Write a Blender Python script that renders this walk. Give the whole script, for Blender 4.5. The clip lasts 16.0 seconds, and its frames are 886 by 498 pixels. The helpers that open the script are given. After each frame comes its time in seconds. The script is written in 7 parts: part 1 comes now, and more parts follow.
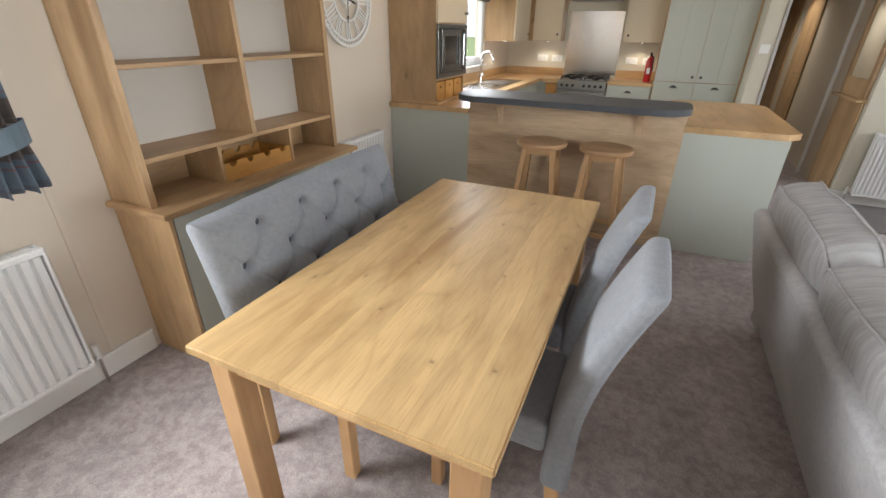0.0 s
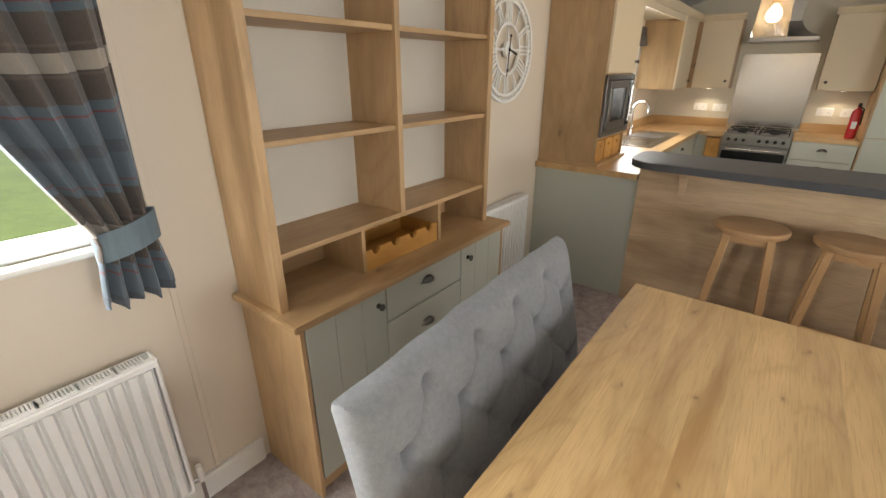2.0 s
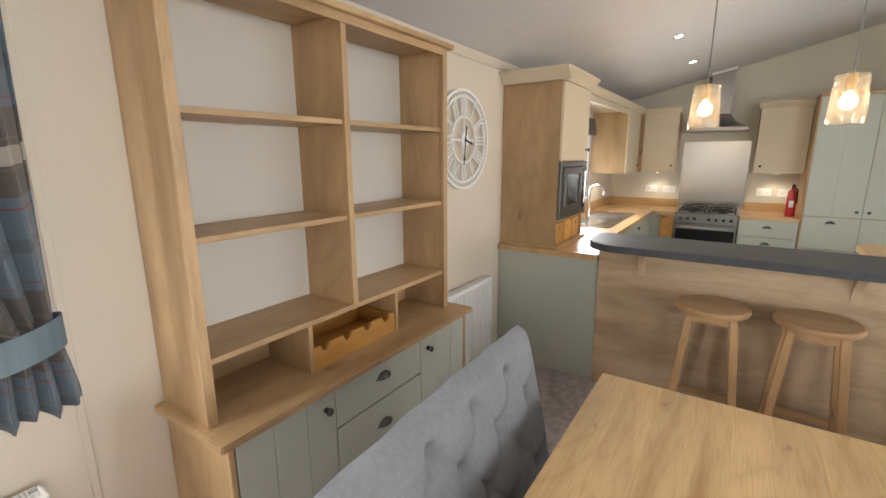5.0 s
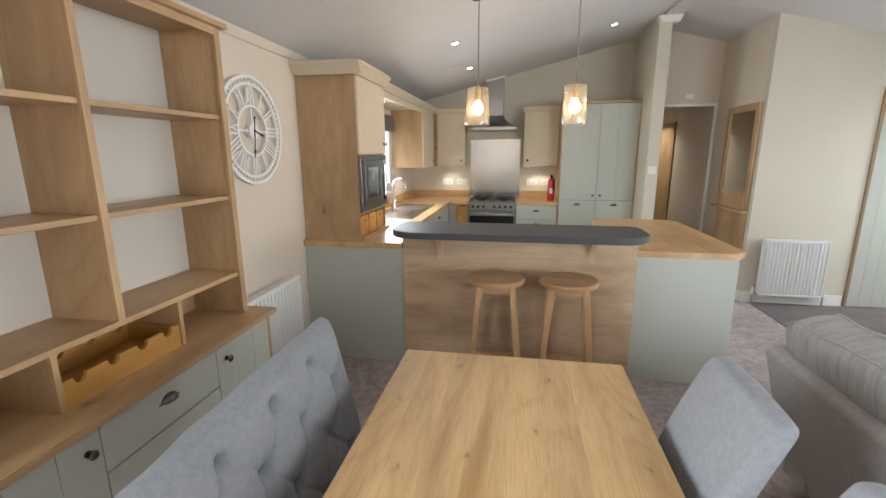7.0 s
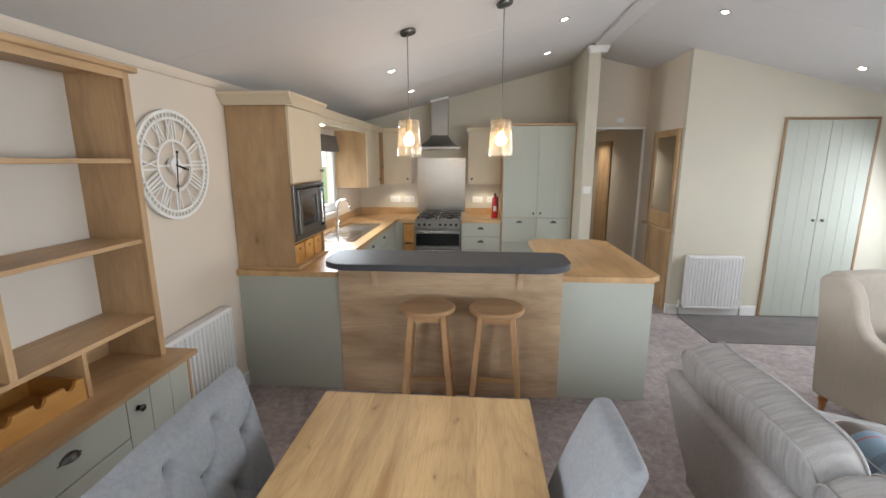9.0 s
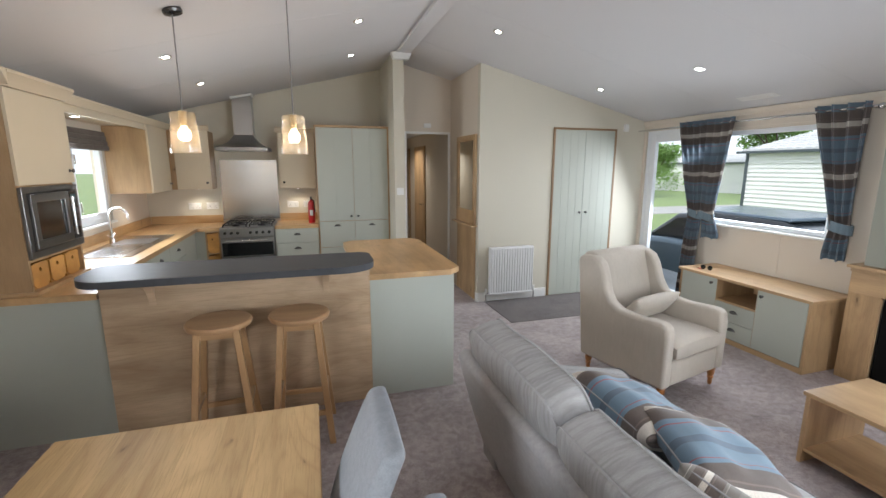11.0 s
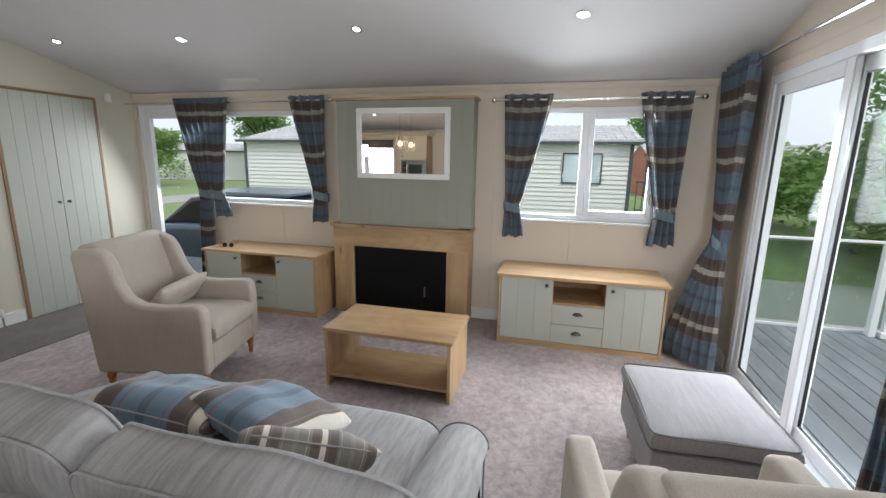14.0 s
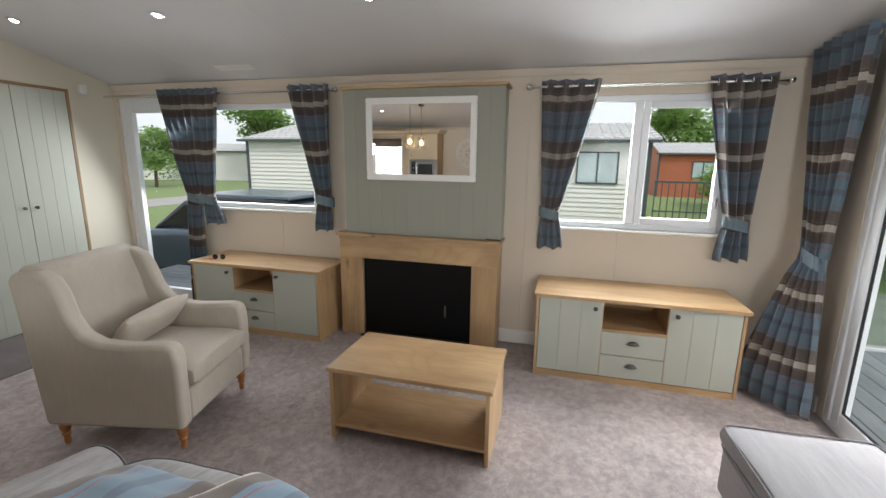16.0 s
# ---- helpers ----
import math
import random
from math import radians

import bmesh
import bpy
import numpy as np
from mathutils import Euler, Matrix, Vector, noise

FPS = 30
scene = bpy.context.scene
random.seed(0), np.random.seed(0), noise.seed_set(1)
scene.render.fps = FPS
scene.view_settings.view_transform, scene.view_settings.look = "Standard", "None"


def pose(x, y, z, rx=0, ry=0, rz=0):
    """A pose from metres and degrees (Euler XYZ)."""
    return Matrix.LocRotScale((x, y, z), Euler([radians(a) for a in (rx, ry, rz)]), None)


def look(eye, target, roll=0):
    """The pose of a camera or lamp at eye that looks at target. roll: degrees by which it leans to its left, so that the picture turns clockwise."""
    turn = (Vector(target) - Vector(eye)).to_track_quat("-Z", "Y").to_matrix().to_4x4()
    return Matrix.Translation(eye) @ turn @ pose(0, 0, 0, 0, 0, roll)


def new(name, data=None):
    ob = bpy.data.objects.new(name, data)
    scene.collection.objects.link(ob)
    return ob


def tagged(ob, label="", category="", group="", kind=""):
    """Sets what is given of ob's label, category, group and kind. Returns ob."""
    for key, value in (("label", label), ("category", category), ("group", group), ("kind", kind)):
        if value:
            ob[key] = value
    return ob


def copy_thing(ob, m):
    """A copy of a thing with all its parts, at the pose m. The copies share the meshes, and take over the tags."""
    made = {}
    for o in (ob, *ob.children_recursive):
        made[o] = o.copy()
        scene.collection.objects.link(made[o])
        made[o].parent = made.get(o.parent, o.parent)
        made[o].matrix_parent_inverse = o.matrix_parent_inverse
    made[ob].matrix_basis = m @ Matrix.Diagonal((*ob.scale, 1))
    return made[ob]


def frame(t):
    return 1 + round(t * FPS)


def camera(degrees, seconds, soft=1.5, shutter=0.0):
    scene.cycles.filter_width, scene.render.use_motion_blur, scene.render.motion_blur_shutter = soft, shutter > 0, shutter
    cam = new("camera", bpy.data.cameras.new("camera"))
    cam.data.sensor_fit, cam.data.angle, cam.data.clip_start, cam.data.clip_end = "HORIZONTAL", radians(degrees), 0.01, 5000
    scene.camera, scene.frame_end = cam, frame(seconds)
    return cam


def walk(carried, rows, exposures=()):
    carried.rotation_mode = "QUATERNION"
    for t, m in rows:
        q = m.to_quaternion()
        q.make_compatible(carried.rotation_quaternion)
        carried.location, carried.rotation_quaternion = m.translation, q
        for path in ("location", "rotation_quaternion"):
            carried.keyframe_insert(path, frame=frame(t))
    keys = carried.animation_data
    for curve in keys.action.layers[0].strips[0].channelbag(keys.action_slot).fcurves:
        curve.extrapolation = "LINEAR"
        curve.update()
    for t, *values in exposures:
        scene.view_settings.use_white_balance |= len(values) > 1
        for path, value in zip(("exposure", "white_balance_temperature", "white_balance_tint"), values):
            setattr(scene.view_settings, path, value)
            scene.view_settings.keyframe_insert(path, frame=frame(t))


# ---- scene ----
cam = camera(90.9, 16.0)
PATH = [
    (0, (0.17, 0.137, 1.492), (-0.568, 1.764, 0.593), 0.7),
    (0.5, (-0.044, 0.203, 1.553), (-0.858, 1.797, 0.66), 0.6),
    (1, (-0.178, 0.321, 1.529), (-1.109, 1.884, 0.698), -0.0),
    (1.5, (-0.304, 0.421, 1.541), (-1.334, 1.931, 0.731), 0.0),
    (2, (-0.45, 0.51, 1.56), (-1.584, 1.981, 0.798), 0.1),
    (2.5, (-0.55, 0.575, 1.59), (-1.765, 2.003, 0.883), 0.0),
    (3, (-0.559, 0.588, 1.605), (-1.838, 2.006, 1.01), -0.2),
    (3.2, (-0.533, 0.586, 1.624), (-1.845, 1.995, 1.083), -0.2),
    (5.3, (-0.43, 0.625, 1.578), (-1.427, 2.309, 1.167), -0.3),
    (5.5, (-0.413, 0.622, 1.578), (-1.333, 2.349, 1.165), -0.3),
    (6, (-0.384, 0.626, 1.567), (-1.084, 2.452, 1.149), -0.2),
    (6.5, (-0.379, 0.621, 1.558), (-0.871, 2.512, 1.134), -0.2),
    (7, (-0.369, 0.634, 1.546), (-0.703, 2.559, 1.117), -0.2),
    (7.5, (-0.336, 0.642, 1.574), (-0.574, 2.58, 1.142), -0.1),
    (8, (-0.292, 0.628, 1.67), (-0.486, 2.572, 1.239), -0.1),
    (8.2, (-0.275, 0.618, 1.71), (-0.46, 2.563, 1.283), -0.1),
    (10.3, (-0.014, 0.642, 1.692), (0.099, 2.605, 1.329), 0.2),
    (10.5, (0.002, 0.611, 1.698), (0.224, 2.565, 1.333), 0.0),
    (11, (0.053, 0.641, 1.652), (0.62, 2.522, 1.281), 0.1),
    (11.5, (0.091, 0.655, 1.604), (1.002, 2.396, 1.232), 0.3),
    (12, (0.112, 0.68, 1.59), (1.331, 2.219, 1.212), 0.5),
    (12.5, (0.127, 0.704, 1.569), (1.617, 1.983, 1.189), 0.7),
    (13, (0.131, 0.707, 1.56), (1.825, 1.697, 1.175), 0.7),
    (13.5, (0.126, 0.726, 1.551), (1.955, 1.436, 1.161), 0.9),
    (14, (0.149, 0.714, 1.548), (2.044, 1.216, 1.149), 1.0),
    (14.5, (0.26, 0.718, 1.517), (2.178, 1.123, 1.117), 1.0),
    (15, (0.454, 0.719, 1.522), (2.37, 1.119, 1.113), 1.0),
    (15.5, (0.578, 0.829, 1.53), (2.483, 1.281, 1.12), 0.9),
    (16, (0.692, 1.028, 1.536), (2.581, 1.548, 1.136), 0.8),
]
walk(cam, [(t, look(eye, target, roll)) for t, eye, target, roll in PATH], [(0.0, 0.42, 6350, 10), (0.5, 0.38, 6650, 10), (1.5, 0.37, 6950, 10), (3.0, 0.46, 7150, 10), (5.5, 0.62, 6450, 10), (8.0, 0.60, 6250, 10), (10.5, 0.42, 6100, 10), (12.0, 0.33, 6050, 10), (13.0, 0.08, 6250, 10), (14.5, -0.17, 6200, 10), (16.0, -0.13, 6500, 10)])

# ---- body ----
SUN_EL, SUN_AZ = radians(50), radians(222)
world = bpy.data.worlds.new("world")
scene.world = world
world.use_nodes = True
wn = world.node_tree
sky = wn.nodes.new("ShaderNodeTexSky")
sky.sky_type, sky.sun_disc, sky.sun_elevation, sky.sun_rotation = "NISHITA", False, SUN_EL, SUN_AZ
sky.air_density, sky.dust_density = 1.0, 6.0
pale = wn.nodes.new("ShaderNodeMixRGB")
pale.inputs[0].default_value, pale.inputs[2].default_value = 0.6, (14.0, 14.5, 15.2, 1)
wn.links.new(sky.outputs[0], pale.inputs[1])
wn.links.new(pale.outputs[0], wn.nodes["Background"].inputs[0])
wn.nodes["Background"].inputs[1].default_value = 0.12
sun = new("sun", bpy.data.lights.new("sun", "SUN"))
sun.data.energy, sun.data.angle, sun.data.color = 1.5, radians(14), (1, 0.96, 0.9)
sun.matrix_world = look((math.sin(SUN_AZ) * 20, math.cos(SUN_AZ) * 20, 22), (0, 0, 0))


def area(name, eye, target, w, h, watts, colour=(1, 1, 1)):
    lamp = new(name, bpy.data.lights.new(name, "AREA"))
    lamp.data.shape, lamp.data.size, lamp.data.size_y = "RECTANGLE", w, h
    lamp.data.energy, lamp.data.color, lamp.data.spread = watts, colour, radians(150)
    lamp.matrix_world = look(eye, target)
    return lamp


DAY = (0.93, 0.97, 1.0)
area("patio_daylight", (2.8, -0.75, 1.2), (0.2, 2.0, 0.5), 1.5, 2.0, 54, DAY)
area("east_window_daylight", (4.40, 0.5, 1.52), (0.5, 1.2, 0.4), 1.1, 0.9, 58, DAY)
area("east_door_daylight", (4.40, 4.3, 1.35), (1.6, 3.9, 0.1), 2.0, 1.2, 50, DAY)
area("west_window_daylight", (-2.06, 0.2, 1.55), (1.2, 1.1, 0.3), 1.2, 0.9, 66, DAY)
area("kitchen_window_daylight", (-2.06, 5.2, 1.5), (0.4, 3.6, 0.2), 1.3, 0.8, 28, DAY)
# unseen fill added to brighten the hallway; it has no fitting
area("hall_fill", (1.6, 8.4, 2.0), (1.6, 8.4, 0), 0.4, 0.4, 5, (1, 0.93, 0.82))


def point(name, at, watts, colour=(1, 0.72, 0.45), size=0.03, spot=0):
    lamp = new(name, bpy.data.lights.new(name, "SPOT" if spot else "POINT"))
    lamp.data.energy, lamp.data.color, lamp.data.shadow_soft_size = watts, colour, size
    if spot:
        lamp.data.spot_size, lamp.data.spot_blend = radians(spot), 0.7
    lamp.location = at
    return lamp


# ---- materials ----
def nodes_of(name):
    m = bpy.data.materials.new(name)
    m.use_nodes = True
    t = m.node_tree
    return m, t.nodes, t.links, t.nodes["Principled BSDF"]


def coords(N, L, scale=(1, 1, 1), source="Object", shift=True):
    tc, mp = N.new("ShaderNodeTexCoord"), N.new("ShaderNodeMapping")
    mp.inputs["Scale"].default_value = scale
    L.new(tc.outputs[source], mp.inputs[0])
    if shift:
        info, mul = N.new("ShaderNodeObjectInfo"), N.new("ShaderNodeMath")
        mul.operation = "MULTIPLY"
        mul.inputs[1].default_value = 37.0
        L.new(info.outputs["Random"], mul.inputs[0])
        L.new(mul.outputs[0], mp.inputs[1])
    return mp.outputs[0]


def noise_of(N, L, vec, scale, detail=3, rough=0.5, distort=0.0):
    n = N.new("ShaderNodeTexNoise")
    n.inputs["Scale"].default_value, n.inputs["Detail"].default_value = scale, detail
    n.inputs["Roughness"].default_value, n.inputs["Distortion"].default_value = rough, distort
    L.new(vec, n.inputs["Vector"])
    return n.outputs["Fac"]


def ramp(N, L, fac, stops, hard=False):
    r = N.new("ShaderNodeValToRGB")
    r.color_ramp.interpolation = "CONSTANT" if hard else "LINEAR"
    e = r.color_ramp.elements
    while len(e) < len(stops):
        e.new(0.5)
    for el, (p, c) in zip(e, stops):
        el.position, el.color = p, (*c, 1)
    L.new(fac, r.inputs[0])
    return r.outputs[0]


def mixc(N, L, fac, a, b, mode="MIX"):
    m = N.new("ShaderNodeMixRGB")
    m.blend_type = mode
    for sock, v in zip(m.inputs, (fac, a, b)):
        if isinstance(v, (int, float)):
            sock.default_value = v
        elif isinstance(v, tuple):
            sock.default_value = (*v, 1)
        else:
            L.new(v, sock)
    return m.outputs[0]


def bump(N, L, P, height, strength, distance):
    b = N.new("ShaderNodeBump")
    b.inputs["Strength"].default_value, b.inputs["Distance"].default_value = strength, distance
    L.new(height, b.inputs["Height"])
    L.new(b.outputs[0], P.inputs["Normal"])


def dark(c, k):
    return tuple(v * k for v in c)


def paint(name, colour, rough=0.6, metal=0.0, grain=60.0, bumps=0.1, vary=0.08, patch=2.0):
    m, N, L, P = nodes_of(name)
    v = coords(N, L)
    a = noise_of(N, L, v, patch, 3)
    col = ramp(N, L, a, [(0.3, dark(colour, 1 - vary)), (0.7, dark(colour, 1 + vary * 0.5))])
    L.new(col, P.inputs["Base Color"])
    b = noise_of(N, L, v, grain, 3)
    r = N.new("ShaderNodeMapRange")
    r.inputs["To Min"].default_value, r.inputs["To Max"].default_value = rough - 0.06, rough + 0.06
    L.new(a, r.inputs[0])
    L.new(r.outputs[0], P.inputs["Roughness"])
    P.inputs["Metallic"].default_value = metal
    if bumps:
        bump(N, L, P, b, bumps, 0.002)
    return m


def math_of(N, L, op, a, b=0.0):
    m = N.new("ShaderNodeMath")
    m.operation = op
    for sock, v in zip(m.inputs, (a, b)):
        if isinstance(v, (int, float)):
            sock.default_value = v
        else:
            L.new(v, sock)
    return m.outputs[0]


def oak(name, axis, light=(0.51, 0.345, 0.188), deep=(0.35, 0.215, 0.11), rough=0.42, boards=0.0, across=0):
    """Oak with its grain along the axis; boards: the width of the glued staves, told apart along across."""
    m, N, L, P = nodes_of(name)

    def stretched(k):
        f = [1.0, 1.0, 1.0]
        f[axis] = k
        return coords(N, L, tuple(f))
    v, v2, thin = stretched(0.17), stretched(0.6), stretched(0.04)
    tone = None
    if boards:
        sep = N.new("ShaderNodeSeparateXYZ")
        L.new(coords(N, L, shift=False), sep.inputs[0])
        stave = math_of(N, L, "FLOOR", math_of(N, L, "DIVIDE", sep.outputs[across], boards))
        rnd = N.new("ShaderNodeTexWhiteNoise")
        rnd.noise_dimensions = "1D"
        L.new(math_of(N, L, "ADD", stave, 7.3), rnd.inputs["W"])
        tone = rnd.outputs["Value"]
        v = mixc(N, L, 1.0, v, mixc(N, L, 1.0, rnd.outputs["Color"], (5.0, 5.0, 5.0), "MULTIPLY"), "ADD")
    wide = noise_of(N, L, v, 6.0, 5, 0.6, 0.5)
    fine = noise_of(N, L, thin, 210.0, 3, 0.65, 0.05)
    base = ramp(N, L, wide, [(0.28, deep), (0.42, dark(light, 0.84)), (0.52, dark(light, 0.96)), (0.70, dark(light, 1.08))])
    figure = noise_of(N, L, v, 2.6, 2, 0.45, 0.5)
    ring = math_of(N, L, "FRACT", math_of(N, L, "MULTIPLY", figure, 15.0))
    base = mixc(N, L, ramp(N, L, ring, [(0.0, (0.30, 0.30, 0.30)), (0.16, (0.05, 0.05, 0.05)), (0.5, (0, 0, 0)), (0.9, (0.10, 0.10, 0.10)), (1.0, (0.30, 0.30, 0.30))]), base, dark(deep, 0.92))
    base = mixc(N, L, ramp(N, L, fine, [(0.36, (0.30, 0.30, 0.30)), (0.50, (0, 0, 0))]), base, dark(deep, 0.8))
    wob = mixc(N, L, 0.12, v2, noise_of(N, L, v2, 9.0, 3), "ADD")
    vor = N.new("ShaderNodeTexVoronoi")
    vor.voronoi_dimensions = "2D" if boards else "3D"
    vor.inputs["Scale"].default_value = 4.6 if boards else 4.2
    L.new(wob, vor.inputs["Vector"])
    base = mixc(N, L, ramp(N, L, vor.outputs["Distance"], [(0.0, (0.75, 0.75, 0.75)), (0.018, (0.5, 0.5, 0.5)), (0.035, (0.15, 0.15, 0.15)), (0.09, (0, 0, 0))] if boards else [(0.0, (0.98, 0.98, 0.98)), (0.03, (0.8, 0.8, 0.8)), (0.055, (0.32, 0.32, 0.32)), (0.15, (0, 0, 0))]), base, dark(deep, 0.40))
    blotch = noise_of(N, L, v2, 1.9, 3, 0.5, 0.8)
    base = mixc(N, L, 1.0, base, ramp(N, L, blotch, [(0.36, (0.86, 0.82, 0.76)), (0.60, (1.07, 1.05, 1.02))]), "MULTIPLY")
    if tone:
        base = mixc(N, L, 1.0, base, ramp(N, L, tone, [(0.0, (0.94, 0.93, 0.91)), (1.0, (1.04, 1.04, 1.04))]), "MULTIPLY")
    L.new(base, P.inputs["Base Color"])
    P.inputs["Roughness"].default_value = rough
    bump(N, L, P, fine, 0.12, 0.0008)
    return m


def cloth(name, colour, colour2, thread=420.0, slub=(1, 1, 0.06), slub_amt=0.5, bumps=0.5, scale=26.0):
    m, N, L, P = nodes_of(name)
    v = coords(N, L, slub)
    big = noise_of(N, L, v, scale, 4, 0.6)
    v1 = coords(N, L)
    fine = noise_of(N, L, v1, thread, 2)
    patch = noise_of(N, L, v1, 3.0, 3)
    base = ramp(N, L, big, [(0.5 - slub_amt * 0.35, colour2), (0.5 + slub_amt * 0.2, colour)])
    base = mixc(N, L, ramp(N, L, fine, [(0.35, (0.5, 0.5, 0.5)), (0.65, (0, 0, 0))]), base, dark(colour, 0.62))
    base = mixc(N, L, 1.0, base, ramp(N, L, patch, [(0.3, (0.9, 0.9, 0.9)), (0.7, (1.06, 1.06, 1.06))]), "MULTIPLY")
    L.new(base, P.inputs["Base Color"])
    P.inputs["Roughness"].default_value = 0.9
    P.inputs["Sheen Weight"].default_value = 0.12
    bump(N, L, P, fine, bumps, 0.0015)
    return m


def carpet_mat(name, a, b):
    m, N, L, P = nodes_of(name)
    v = coords(N, L)
    tuft = noise_of(N, L, v, 260.0, 3, 0.7)
    mid = noise_of(N, L, v, 20.0, 6, 0.8, 0.3)
    big = noise_of(N, L, v, 2.2, 4, 0.6, 1.0)
    base = ramp(N, L, mid, [(0.40, b), (0.58, a)])
    base = mixc(N, L, ramp(N, L, tuft, [(0.38, (0.65, 0.65, 0.65)), (0.6, (0, 0, 0))]), base, dark(b, 0.6))
    base = mixc(N, L, 1.0, base, ramp(N, L, big, [(0.36, (0.86, 0.85, 0.85)), (0.6, (1.07, 1.06, 1.06))]), "MULTIPLY")
    L.new(base, P.inputs["Base Color"])
    P.inputs["Roughness"].default_value = 1.0
    P.inputs["Sheen Weight"].default_value = 0.12
    h = mixc(N, L, 0.5, tuft, mid)
    bump(N, L, P, h, 0.9, 0.008)
    return m


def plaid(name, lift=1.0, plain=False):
    m, N, L, P = nodes_of(name)
    tc, sep = N.new("ShaderNodeTexCoord"), N.new("ShaderNodeSeparateXYZ")
    L.new(tc.outputs["UV"], sep.inputs[0])

    def wrapped(sock, period):
        d, f = N.new("ShaderNodeMath"), N.new("ShaderNodeMath")
        d.operation, f.operation = "DIVIDE", "FRACT"
        d.inputs[1].default_value = period
        L.new(sock, d.inputs[0])
        L.new(d.outputs[0], f.inputs[0])
        return f.outputs[0]

    # blues and browns darkened for curtains against the window light; lift undoes it
    blue, brown, cream, navy = (0.095, 0.15, 0.20), (0.072, 0.052, 0.042), (0.44, 0.40, 0.345), (0.065, 0.095, 0.13)
    red = (0.22, 0.04, 0.05)
    if plain:
        blue, navy, red = (0.13, 0.115, 0.10), (0.16, 0.145, 0.125), (0.30, 0.27, 0.23)
    stops = [(0.0, cream), (0.10, brown), (0.13, dark(brown, 1.7)), (0.145, brown), (0.30, blue), (0.345, red), (0.355, blue), (0.52, navy), (0.60, blue), (0.76, red), (0.77, blue), (0.83, brown), (0.97, dark(brown, 1.7)), (0.985, brown)]
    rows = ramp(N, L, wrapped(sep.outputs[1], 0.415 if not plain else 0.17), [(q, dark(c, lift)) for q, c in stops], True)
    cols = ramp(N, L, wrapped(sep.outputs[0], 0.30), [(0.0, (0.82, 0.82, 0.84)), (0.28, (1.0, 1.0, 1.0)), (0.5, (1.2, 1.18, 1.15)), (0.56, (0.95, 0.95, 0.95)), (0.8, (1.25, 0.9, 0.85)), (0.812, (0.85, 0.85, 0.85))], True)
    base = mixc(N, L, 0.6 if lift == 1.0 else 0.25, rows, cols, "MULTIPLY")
    v = coords(N, L)
    fine = noise_of(N, L, v, 500.0, 2)
    base = mixc(N, L, ramp(N, L, fine, [(0.35, (0.35, 0.35, 0.35)), (0.65, (0, 0, 0))]), base, (0.2, 0.19, 0.18))
    L.new(base, P.inputs["Base Color"])
    P.inputs["Roughness"].default_value = 0.85
    P.inputs["Sheen Weight"].default_value = 0.2
    bump(N, L, P, fine, 0.3, 0.001)
    return m


def glow(name, colour, strength):
    m, N, L, P = nodes_of(name)
    P.inputs["Emission Color"].default_value, P.inputs["Emission Strength"].default_value = (*colour, 1), strength
    P.inputs["Base Color"].default_value = (*colour, 1)
    return m


def glass_mat(name, tint=(1, 1, 1), rough=0.0):
    m, N, L, P = nodes_of(name)
    P.inputs["Base Color"].default_value = (*tint, 1)
    P.inputs["Transmission Weight"].default_value, P.inputs["Roughness"].default_value, P.inputs["IOR"].default_value = 1.0, rough, 1.45
    return m


def thin_glass(name, tint=(0.97, 0.98, 0.98), low=0.004, high=0.22, haze=0.0):
    m, N, L, P = nodes_of(name)
    tr, gl, mx, fr = N.new("ShaderNodeBsdfTransparent"), N.new("ShaderNodeBsdfGlossy"), N.new("ShaderNodeMixShader"), N.new("ShaderNodeLayerWeight")
    tr.inputs[0].default_value = (*tint, 1)
    gl.inputs["Roughness"].default_value, fr.inputs["Blend"].default_value = 0.02, 0.5
    pw, rg = N.new("ShaderNodeMath"), N.new("ShaderNodeMapRange")
    pw.operation, pw.inputs[1].default_value = "POWER", 4.0
    rg.inputs["To Min"].default_value, rg.inputs["To Max"].default_value = low, high
    L.new(fr.outputs["Facing"], pw.inputs[0])
    L.new(pw.outputs[0], rg.inputs[0])
    L.new(rg.outputs[0], mx.inputs[0])
    L.new(tr.outputs[0], mx.inputs[1])
    L.new(gl.outputs[0], mx.inputs[2])
    out = mx.outputs[0]
    if haze:
        tl, m2 = N.new("ShaderNodeBsdfTranslucent"), N.new("ShaderNodeMixShader")
        tl.inputs[0].default_value, m2.inputs[0].default_value = (0.95, 0.85, 0.68, 1), haze
        L.new(out, m2.inputs[1])
        L.new(tl.outputs[0], m2.inputs[2])
        out = m2.outputs[0]
    L.new(out, N["Material Output"].inputs[0])
    return m


OAK_DARK = oak("dark_oak_frame", 2, (0.30, 0.19, 0.10), (0.20, 0.12, 0.06), 0.45)
OAK_X, OAK_Y, OAK_Z = oak("oak_x", 0), oak("oak_y", 1), oak("oak_z", 2)
TOP_Y = oak("table_oak", 1, (0.60, 0.415, 0.205), (0.36, 0.21, 0.085), 0.34, 0.105, 0)
TOP_X = oak("worktop_oak_x", 0, (0.56, 0.365, 0.18), (0.40, 0.24, 0.105), 0.36)
WTOP_Y = oak("worktop_oak_y", 1, (0.56, 0.365, 0.18), (0.40, 0.24, 0.105), 0.36)
PANEL_OAK = oak("knotty_panel", 0, (0.62, 0.465, 0.31), (0.42, 0.285, 0.175), 0.5)
BEECH = oak("beech_legs", 2, (0.58, 0.36, 0.18), (0.5, 0.30, 0.14), 0.45)
BEECH_X = oak("beech_rail", 0, (0.58, 0.36, 0.18), (0.5, 0.30, 0.14), 0.45)
PINE = oak("orange_pine", 1, (0.62, 0.33, 0.09), (0.5, 0.24, 0.06), 0.45)
